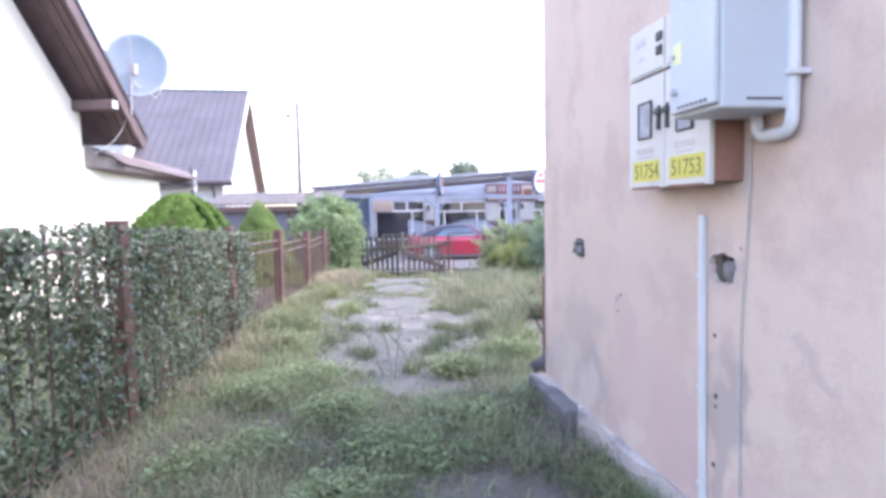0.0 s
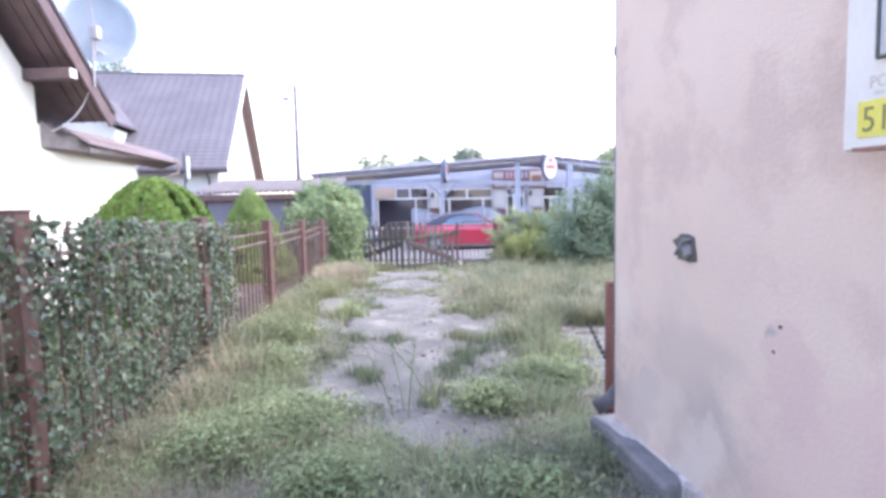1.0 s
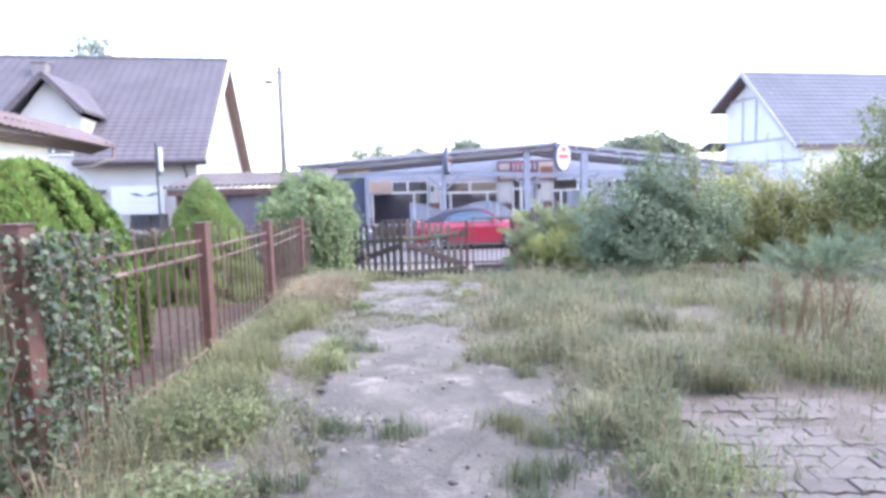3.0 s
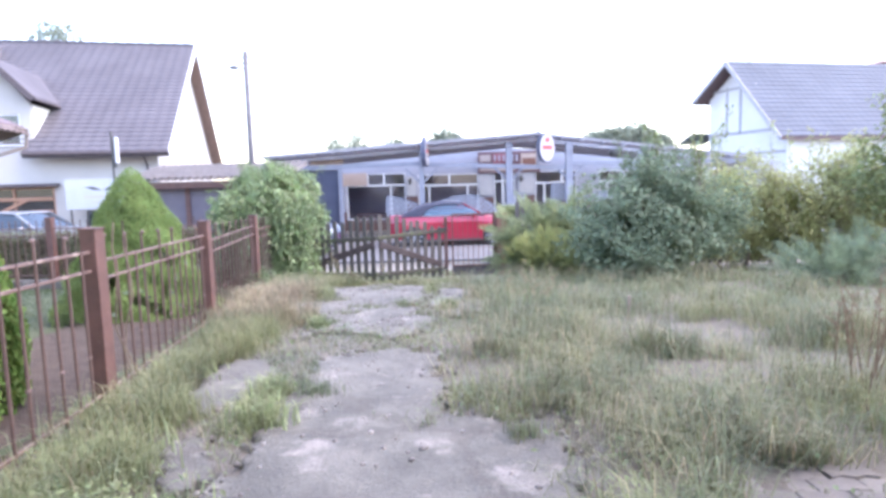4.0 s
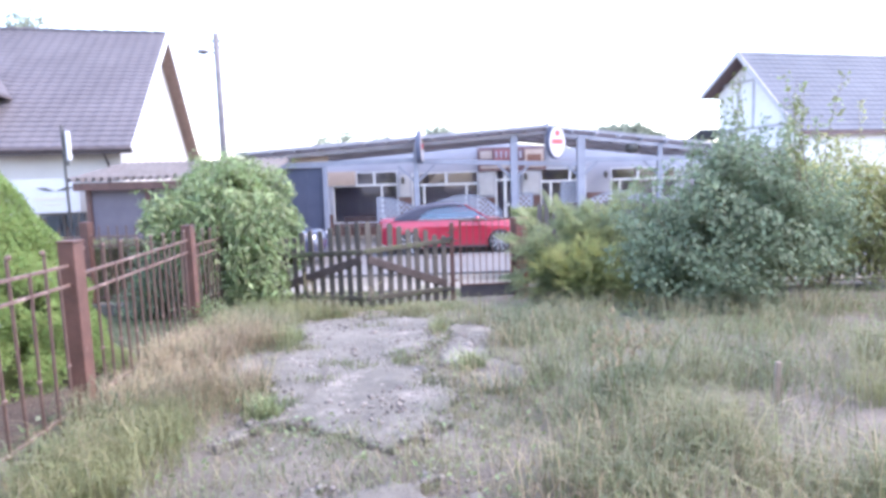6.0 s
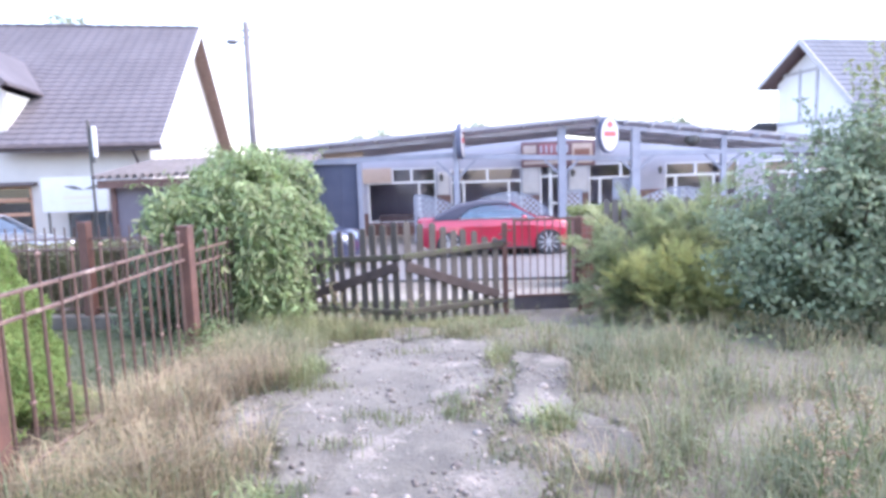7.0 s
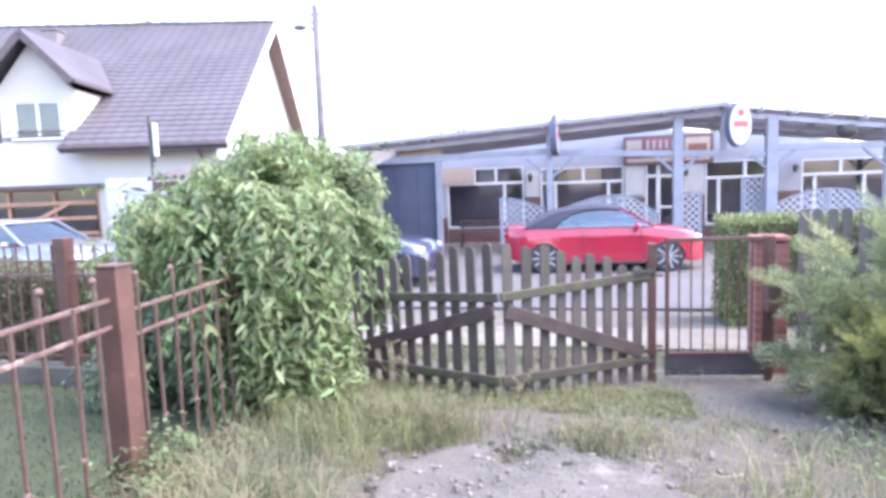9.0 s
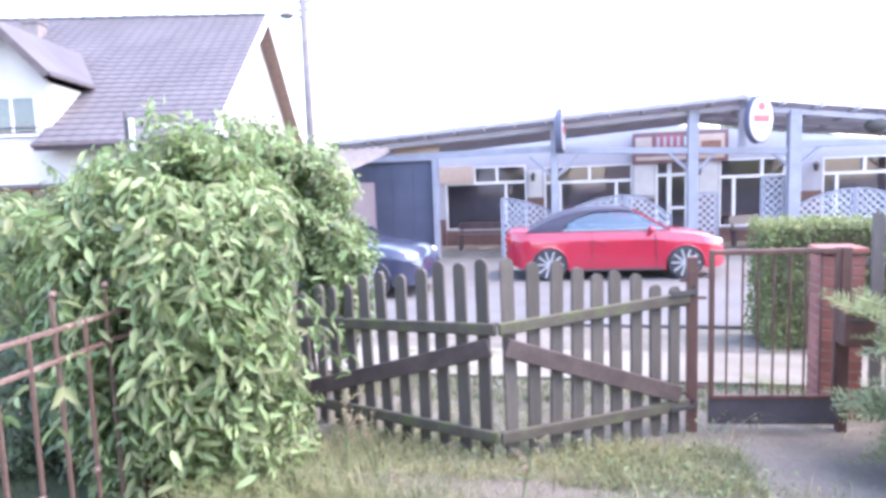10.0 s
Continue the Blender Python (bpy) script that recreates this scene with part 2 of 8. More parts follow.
VIOLET = mat("violet_grey_cladding", (0.12, 0.105, 0.125), (0.15, 0.13, 0.15), 2, 0.7, bump=0.1, fine=30, grain=0.1)
WHITE = mat("white_paint", (0.76, 0.76, 0.77), (0.82, 0.82, 0.83), 3, 0.45, bump=0.05, fine=50, grain=0.05)
DARK = mat("dark_interior", (0.10, 0.092, 0.095), (0.16, 0.145, 0.147), 2, 0.9, bump=0.1, grain=0.2)
BRICK = mat("red_brick", (0.25, 0.095, 0.075), (0.32, 0.13, 0.105), 6, 0.85, bump=0.4, fine=50, grain=0.25, each=0.3)
BRICK_JOINT = mat("brick_joint", (0.24, 0.17, 0.15), (0.30, 0.22, 0.19), 8, 0.95, bump=0.4, grain=0.2)
METER = mat("ivory_box", (0.56, 0.525, 0.485), (0.62, 0.585, 0.545), 4, 0.5, bump=0.1, fine=40, grain=0.07, spot=(0.48, 0.44, 0.40), spot_scale=5, spot_at=0.6)
METER_SIDE = mat("rusty_brown_side", (0.22, 0.105, 0.075), (0.30, 0.15, 0.11), 7, 0.8, bump=0.3, grain=0.25)
BLUE_BOX = mat("pale_blue_steel", (0.455, 0.475, 0.495), (0.50, 0.52, 0.54), 2, 0.5, bump=0.05, fine=40, grain=0.06)
YELLOW = mat("yellow_label", (0.58, 0.50, 0.085), (0.64, 0.56, 0.12), 12, 0.6, bump=0.0, grain=0.08)
FADED_YELLOW = mat("faded_sticker", (0.66, 0.64, 0.34), (0.72, 0.70, 0.45), 14, 0.6, bump=0.0, grain=0.15)
# meter window pane: pale grey stands for sky reflected in the glass
SKY_PANE = mat("sky_pale_pane", (0.30, 0.30, 0.33), (0.44, 0.44, 0.47), 14, 0.15, bump=0.0, grain=0.1)
OLIVE = mat("olive_ink", (0.17, 0.16, 0.05), (0.22, 0.2, 0.08), 20, 0.7, bump=0.0, grain=0.1)
FADED_BROWN = mat("faded_brown_print", (0.42, 0.34, 0.30), (0.50, 0.42, 0.38), 20, 0.7, bump=0.0, grain=0.1)
INK = mat("dark_ink", (0.06, 0.06, 0.055), (0.10, 0.095, 0.09), 20, 0.7, bump=0.0, grain=0.1)
GREY_INK = mat("faded_print", (0.45, 0.42, 0.41), (0.52, 0.5, 0.48), 30, 0.7, bump=0.0, grain=0.1)
PALE_TIMBER = mat("pale_grey_timber", (0.33, 0.32, 0.34), (0.41, 0.40, 0.42), 3, 0.8, bump=0.1, grain=0.15)
MORTAR_LUMP = mat("grey_mortar_lump", (0.165, 0.15, 0.157), (0.245, 0.228, 0.235), 14, 0.95, bump=0.9, fine=50, grain=0.3)
DOWNPIPE = mat("dark_violet_pipe", (0.06, 0.052, 0.06), (0.09, 0.078, 0.088), 4, 0.6, bump=0.1, grain=0.15)
PVC = mat("white_pvc", (0.54, 0.525, 0.53), (0.61, 0.595, 0.60), 5, 0.45, bump=0.05, grain=0.08)
CABLE = mat("grey_cable", (0.36, 0.33, 0.33), (0.44, 0.41, 0.41), 8, 0.7, bump=0.0)
BLACK = mat("black_rubber", (0.04, 0.04, 0.043), (0.058, 0.058, 0.061), 10, 0.75, bump=0.1)
CHROME = mat("alloy", (0.42, 0.42, 0.44), (0.52, 0.52, 0.54), 6, 0.35, metal=0.4, bump=0.0, grain=0.05)
RED_CAR = mat("red_car_paint", (0.375, 0.013, 0.038), (0.395, 0.016, 0.042), 2, 0.28, bump=0.0, grain=0.02, coat=1.0)
NAVY_CAR = mat("dark_blue_car_paint", (0.03, 0.035, 0.07), (0.035, 0.04, 0.075), 2, 0.25, bump=0.0, grain=0.02, coat=1.0)
SILVER_CAR = mat("silver_car_paint", (0.20, 0.21, 0.23), (0.25, 0.26, 0.28), 2, 0.3, metal=0.4, bump=0.0, grain=0.02, coat=1.0)
SOFT_TOP = mat("navy_fabric", (0.032, 0.035, 0.058), (0.043, 0.046, 0.07), 20, 0.9, bump=0.2, fine=90)
LAMP_GLASS = mat("lamp_lens", (0.70, 0.70, 0.72), (0.78, 0.78, 0.80), 10, 0.15, bump=0.0)
SIGN_FACE = mat("sign_face", (0.48, 0.455, 0.47), (0.55, 0.52, 0.53), 5, 0.5, bump=0.0, grain=0.1)
DISH = mat("dish_grey_blue", (0.30, 0.35, 0.40), (0.36, 0.42, 0.46), 3, 0.55, bump=0.1, grain=0.1)
POLE = mat("concrete_pole", (0.12, 0.11, 0.115), (0.17, 0.155, 0.16), 3, 0.9, bump=0.3, grain=0.15)
BARK = mat("bark", (0.12, 0.09, 0.065), (0.21, 0.165, 0.12), 8, 0.95, bump=0.8, fine=30, grain=0.35)
OLD_STAKE = mat("grey_stake", (0.26, 0.21, 0.17), (0.36, 0.30, 0.25), 8, 0.9, bump=0.3, grain=0.2)
GREY_BOARD = mat("weathered_grey_board", (0.17, 0.14, 0.13), (0.25, 0.215, 0.20), 8, 0.9, bump=0.3, grain=0.2)
GREY_SLAT = mat("weathered_grey_slat", (0.10, 0.09, 0.085), (0.165, 0.15, 0.14), 6, 0.9, bump=0.4, grain=0.25, stretch=(1, 1, 0.15), each=0.3)
BEIGE = mat("beige_board", (0.48, 0.36, 0.29), (0.56, 0.43, 0.35), 3, 0.8, bump=0.1, grain=0.1)
GLASS = glass("window_glass", (0.72, 0.76, 0.80), 1.6)
FRONT_GLASS = glass("restaurant_glass", (0.90, 0.88, 0.90), 1.65, (0.90, 0.90, 1.0))
PLAIN_CAR_GLASS = glass("dark_car_glass", (0.30, 0.36, 0.42), 2.0)
CAR_GLASS = glass("tinted_car_glass", (0.48, 0.6, 0.66), 2.5, (0.62, 0.76, 0.84))


def leaf_mat(name, a, b, k=0.7, rough=0.55):
    return mat(name, a, b, 1.3, rough, bump=0.0, fine=9, grain=0.2, island=k, through_light=0.4)


IVY = leaf_mat("ivy_leaf", (0.045, 0.075, 0.04), (0.15, 0.185, 0.115), 1.4, 0.32)
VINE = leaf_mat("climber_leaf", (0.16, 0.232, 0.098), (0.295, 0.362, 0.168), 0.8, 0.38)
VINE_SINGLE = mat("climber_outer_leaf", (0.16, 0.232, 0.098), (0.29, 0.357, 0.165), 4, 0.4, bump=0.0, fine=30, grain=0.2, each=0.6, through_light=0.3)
# same climber leaf, darker: shade inside the crown put into colour
VINE_SHADE = leaf_mat("climber_inner_shade", (0.14, 0.19, 0.085), (0.21, 0.265, 0.125), 0.7, 0.45)
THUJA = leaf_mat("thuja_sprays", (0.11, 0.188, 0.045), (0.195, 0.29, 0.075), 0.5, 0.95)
# darker conifer tone: shade of clefts and crown insides put into colour
CONIFER_SHADE = leaf_mat("conifer_shade", (0.065, 0.095, 0.03), (0.105, 0.13, 0.05), 0.5, 0.95)
LUSH = leaf_mat("lush_weed_leaf", (0.205, 0.248, 0.12), (0.325, 0.36, 0.185), 0.7, 0.6)
CONIFER = leaf_mat("dwarf_spruce_needles", (0.155, 0.235, 0.07), (0.235, 0.32, 0.105), 0.4, 0.85)
PINE = leaf_mat("pine_needles", (0.225, 0.27, 0.14), (0.35, 0.385, 0.215), 0.6, 0.65)
BUSH = leaf_mat("dark_bush_leaf", (0.155, 0.215, 0.135), (0.245, 0.305, 0.195), 0.6, 0.7)
YELLOWGREEN = leaf_mat("yellow_green_leaf", (0.325, 0.345, 0.145), (0.455, 0.465, 0.225), 0.7, 0.6)
GOLD = leaf_mat("golden_leaf", (0.315, 0.345, 0.135), (0.45, 0.47, 0.215), 0.6, 0.65)
HEDGE = leaf_mat("hedge_leaf", (0.17, 0.205, 0.085), (0.265, 0.305, 0.135), 0.7, 0.6)
HEDGE_BROWN = leaf_mat("brownish_hedge_leaf", (0.15, 0.125, 0.085), (0.185, 0.20, 0.105), 0.8, 0.6)
# far leaves lightened and greyed: distance haze mixed into the colour
FAR_LEAF = leaf_mat("hazed_tree_leaf", (0.19, 0.22, 0.165), (0.27, 0.30, 0.225), 0.5, 0.8)
MULCH = mat("bark_mulch", (0.055, 0.037, 0.03), (0.10, 0.073, 0.056), 6, 0.97, bump=1.0, fine=40, grain=0.45, dist=0.03)
SWARD = mat("green_sward", (0.05, 0.064, 0.034), (0.08, 0.096, 0.046), 3, 0.95, bump=0.8, fine=60, grain=0.35, dist=0.02)
GRASS = leaf_mat("green_grass", (0.116, 0.155, 0.093), (0.25, 0.253, 0.138), 0.8, 0.6)
YELLOW_GRASS = leaf_mat("yellow_green_grass", (0.175, 0.20, 0.095), (0.30, 0.305, 0.155), 0.6, 0.6)
LAWN = leaf_mat("lawn_grass", (0.05, 0.078, 0.034), (0.076, 0.11, 0.046), 0.4, 0.8)
STRAW = leaf_mat("dry_grass", (0.268, 0.205, 0.14), (0.428, 0.366, 0.247), 0.8, 0.7)
WEED = leaf_mat("weed_leaf", (0.13, 0.18, 0.085), (0.21, 0.265, 0.125), 0.8, 0.55)
DEAD = leaf_mat("dead_stalks", (0.21, 0.145, 0.10), (0.30, 0.215, 0.155), 0.5, 0.85)


# ---- building tools ----
def part(name, bm, material, parent=None, label="", smooth=False):
    """Links a bmesh as one mesh object, under a thing or a part."""
    me = bpy.data.meshes.new(name)
    bmesh.ops.recalc_face_normals(bm, faces=bm.faces)
    bm.to_mesh(me)
    bm.free()
    return place(name, me, material, parent, label, smooth)


def place(name, me, material=None, parent=None, label="", smooth=False):
    if material and not me.materials:
        me.materials.append(material)
    if smooth:
        me.polygons.foreach_set("use_smooth", [True] * len(me.polygons))
    ob = new(name, me)
    ob.parent = parent
    if label:
        tagged(ob, label)
    return ob


def thing(name, m, label, category, group="", kind=""):
    """An Empty at a thing's base, which parents its parts."""
    ob = new(name)
    ob.empty_display_size = 0.2
    ob.matrix_basis = m
    return tagged(ob, label, category, group, kind)


def box(bm, lo, hi, bevel=0.0, m=None):
    c = [(a + b) / 2 for a, b in zip(lo, hi)]
    s = [abs(b - a) for a, b in zip(lo, hi)]
    r = bmesh.ops.create_cube(bm, size=1, matrix=(m or Matrix()) @ Matrix.LocRotScale(c, None, s))
    if bevel:
        es = list({e for v in r["verts"] for e in v.link_edges})
        bmesh.ops.bevel(bm, geom=es, offset=bevel, segments=2, affect="EDGES", profile=0.5)
    return bm


def along(p0, p1, up=(0, 0, 1)):
    """A frame at p0 whose z runs to p1."""
    p0, p1 = Vector(p0), Vector(p1)
    z = (p1 - p0).normalized()
    u = Vector(up)
    if abs(z.dot(u)) > 0.99:
        u = Vector((0, 1, 0))
    x = u.cross(z).normalized()
    y = z.cross(x)
    return Matrix.Translation(p0) @ Matrix((x, y, z)).transposed().to_4x4(), (p1 - p0).length


def bar(bm, p0, p1, w, h, bevel=0.0, up=(0, 0, 1)):
    """A squared bar from p0 to p1: w across, h along up."""
    m, d = along(p0, p1, up)
    return box(bm, (-w / 2, -h / 2, 0), (w / 2, h / 2, d), bevel, m)


def tube(bm, p0, p1, r0, r1=None, seg=10):
    m, d = along(p0, p1)
    bmesh.ops.create_cone(bm, cap_ends=True, segments=seg, radius1=r0, radius2=r0 if r1 is None else r1, depth=d, matrix=m @ Matrix.Translation((0, 0, d / 2)))
    return bm


def sweep(bm, pts, radii, seg=8):
    """One continuous pipe through points, with a radius at each."""
    pts = [Vector(p) for p in pts]
    rings, ref = [], None
    for i, p in enumerate(pts):
        d = (pts[min(i + 1, len(pts) - 1)] - pts[max(i - 1, 0)]).normalized()
        if ref is None:
            ref = d.orthogonal().normalized()
        ref = (ref - d * ref.dot(d)).normalized()
        side = d.cross(ref)
        rings.append([bm.verts.new(p + (ref * math.cos(2 * math.pi * k / seg) + side * math.sin(2 * math.pi * k / seg)) * radii[i]) for k in range(seg)])
    for a, b in zip(rings, rings[1:]):
        for k in range(seg):
            q = (k + 1) % seg
            bm.faces.new((a[k], a[q], b[q], b[k]))
    bm.faces.new(rings[0][::-1])
    bm.faces.new(rings[-1])
    return bm


def chain(bm, pts, r, seg=8):
    return sweep(bm, pts, [r] * len(pts), seg)


def slab(bm, pts, push):
    """A polygon given thickness along push."""
    a = [bm.verts.new(p) for p in pts]
    b = [bm.verts.new(Vector(p) + Vector(push)) for p in pts]
    bm.faces.new(a)
    bm.faces.new(b[::-1])
    for i in range(len(a)):
        j = (i + 1) % len(a)
        bm.faces.new((a[j], a[i], b[i], b[j]))
    return bm


def arrays_mesh(name, verts, faces, per):
    """A mesh from numpy arrays; faces all have `per` corners."""
    me = bpy.data.meshes.new(name)
    me.vertices.add(len(verts))
    me.vertices.foreach_set("co", np.ascontiguousarray(verts, dtype=np.float32).ravel())
    me.loops.add(faces.size)
    me.loops.foreach_set("vertex_index", np.ascontiguousarray(faces, dtype=np.int32).ravel())
    me.polygons.add(len(faces))
    me.polygons.foreach_set("loop_start", np.arange(0, faces.size, per, dtype=np.int32))
    me.update(calc_edges=True)
    me.validate()
    return me


# ---- the lie of the land ----
GY = (-60.0, 3.0, 7.0, 9.2, 12.0, 14.0, 16.0, 17.5, 20.0, 22.0, 300.0)
GZ = (0.07, 0.06, 0.05, 0.0, -0.06, -0.15, -0.39, -0.47, -0.57, -0.65, -0.65)


def gz(x, y):
    return np.interp(y, GY, GZ)


def wob(x, y, s=1.0, seed=0.0):
    """Cheap smooth noise for arrays, about -1 to 1."""
    return (np.sin(1.7 * s * x + 2.3 * s * y + seed) + np.sin(-2.9 * s * x + 1.3 * s * y + 1.7 * seed + 1) + np.sin(4.1 * s * x + 3.7 * s * y + 2.1 * seed + 2) * 0.6
            + np.sin(7.3 * s * x - 6.1 * s * y + 0.7 * seed) * 0.4) / 2.4


SLABS = [(-0.90, 5.98, 0.82, 1.58, 0.16), (-1.02, 7.85, 0.84, 0.72, 0.14), (-1.42, 9.15, 0.56, 1.08, 0.14), (-1.75, 11.7, 0.6, 1.0, 0.25), (-1.98, 13.45, 0.74, 1.5, 0.22),
         (-2.2, 8.1, 0.22, 0.42, 0.7), (-2.12, 6.3, 0.2, 0.3, 0.7), (-2.42, 9.2, 0.24, 0.75, 0.45), (-2.72, 12.15, 0.24, 0.62, 0.45), (-0.95, 13.1, 0.22, 0.75, 0.45), (-0.70, 11.9, 0.17, 0.35, 0.6)]


def hard(x, y):
    """Above zero on bare concrete."""
    f = np.full(np.shape(x), -9.0)
    for cx, cy, rx, ry, k in SLABS:
        d = ((x - cx) / rx) ** 4 + ((y - cy) / ry) ** 4
        f = np.maximum(f, 1 - np.power(d, 0.25) + k * wob(x, y, 1.6, cx * 3) + 0.11 * wob(x, y, 5.0, cx) + 0.09 * wob(x, y, 13.0, cy))
    return f


def paved(x, y):
    return (np.abs(x - 1.4) < 1.15 + 0.2 * wob(x, y, 1.1, 4)) & (np.abs(y - 6.55) < 1.15 + 0.2 * wob(x, y, 1.3, 2))


# ---- ground ----
def ground_sheet():
    xs = np.concatenate([np.array([-400, -120, -50, -25, -14, -9]), np.arange(-6.5, 6.01, 0.1), np.array([9, 14, 25, 50, 120, 400])])
    ys = np.concatenate([np.array([-60, -20, -5]), np.arange(0, 17.6, 0.1), np.array([18.3, 19, 20, 22, 30, 45, 80, 150, 300, 900])])
    X, Y = np.meshgrid(xs, ys)
    near = (np.abs(X) < 6.4) & (Y > 0) & (Y < 17.5)
    Z = gz(X, Y) + np.where(near, 0.018 * wob(X, Y, 1.4) + 0.008 * wob(X, Y, 5.0, 3), 0) - np.where(near & (hard(X, Y) > -0.1), 0.03, 0) - np.where(near & paved(X, Y), 0.006, 0)
    Z = np.where(Y > 900 - 1, -0.65, Z)
    v = np.stack([X, Y, Z], -1).reshape(-1, 3)
    w, h = len(xs), len(ys)
    i = (np.arange(h - 1)[:, None] * w + np.arange(w - 1)[None, :]).ravel()
    f = np.stack([i, i + 1, i + w + 1, i + w], -1)
    ob = place("ground", arrays_mesh("ground", v, f, 4), SOIL, None, "", True)
    tagged(ob, "bare brown soil with dry litter, sloping gently to the street", "ground", kind="structure")


ground_sheet()


def concrete_track():
    s = 0.036
    xs, ys = np.arange(-3.4, 0.3, s), np.arange(4.2, 15.3, s)
    X, Y = np.meshgrid(xs, ys)
    ok = hard(X, Y) > 0
    Z = gz(X, Y) + 0.012 + 0.010 * wob(X, Y, 2.1, 1) + 0.003 * wob(X, Y, 11, 2) - 0.03 * np.clip(0.12 - hard(X, Y), 0, 1)
    cell = ok[:-1, :-1] & ok[1:, :-1] & ok[:-1, 1:] & ok[1:, 1:]
    left = {(int(j), int(i)) for j, i in np.argwhere(cell)}
    track = thing("concrete_track", pose(0, 0, 0), "worn, broken pale concrete driveway slabs with crumbled edges", "driveway", kind="structure")
    while left:
        todo, piece = [left.pop()], []
        while todo:
            j, i = todo.pop()
            piece.append((j, i))
            for q in ((j + 1, i), (j - 1, i), (j, i + 1), (j, i - 1), (j + 1, i + 1), (j - 1, i - 1), (j + 1, i - 1), (j - 1, i + 1)):
                if q in left:
                    left.remove(q)
                    todo.append(q)
        if len(piece) < 12:
            continue
        bm, grid = bmesh.new(), {}
        for j, i in sorted(piece):
            q = []
            for a, b in ((j, i), (j, i + 1), (j + 1, i + 1), (j + 1, i)):
                if (a, b) not in grid:
                    grid[a, b] = bm.verts.new((X[a, b] + 0.012 * math.sin(a * 12.9 + b * 4.1), Y[a, b] + 0.012 * math.sin(a * 3.7 + b * 9.2), Z[a, b]))
                q.append(grid[a, b])
            bm.faces.new(q)
        r = bmesh.ops.extrude_edge_only(bm, edges=[e for e in bm.edges if e.is_boundary])
        for v in r["geom"]:
            if isinstance(v, bmesh.types.BMVert):
                v.co.z -= 0.06
        part("concrete_slab", bm, CONCRETE, track, "", True)


concrete_track()


def flat_strip(name, x0, x1, y0, y1, lift, material, label, category):
    n = 60
    ys = np.linspace(y0, y1, 12)
    xs = np.linspace(x0, x1, n)
    X, Y = np.meshgrid(xs, ys)
    v = np.stack([X, Y, gz(X, Y) + lift], -1).reshape(-1, 3)
    i = (np.arange(11)[:, None] * n + np.arange(n - 1)[None, :]).ravel()
    bm = bmesh.new()
    vs = [bm.verts.new(p) for p in v]
    for a in i:
        bm.faces.new((vs[a], vs[a + 1], vs[a + n + 1], vs[a + n]))
    r = bmesh.ops.extrude_edge_only(bm, edges=[e for e in bm.edges if e.is_boundary])
    for g in r["geom"]:
        if isinstance(g, bmesh.types.BMVert):
            g.co.z -= 0.25
    return tagged(part(name, bm, material), label, category, kind="structure")


flat_strip("road", -60, 60, 20.6, 27.9, 0.03, ASPHALT, "pale grey asphalt street and forecourt beyond the gate", "road")
flat_strip("pavement", -60, 60, 17.9, 19.0, 0.03, DUST, "dusty pale footpath along the street", "pavement")
flat_strip("kerb", -60, 60, 20.42, 20.59, 0.045, ASPHALT, "grey concrete kerb at the road's edge", "kerb")


# ---- the pink house on the right: its wall runs along u, n points to the lane ----
WA = math.atan(0.2256)
CU = 0.164     # where the wall ends at the corner, in its own frame
WALL = Matrix.Translation((0.374, 4.68, 0)) @ Matrix(((math.sin(WA), -math.cos(WA), 0), (-math.cos(WA), -math.sin(WA), 0), (0, 0, 1))).to_4x4()
# local x: along the wall towards the start of the walk; local y: out into the lane; z up


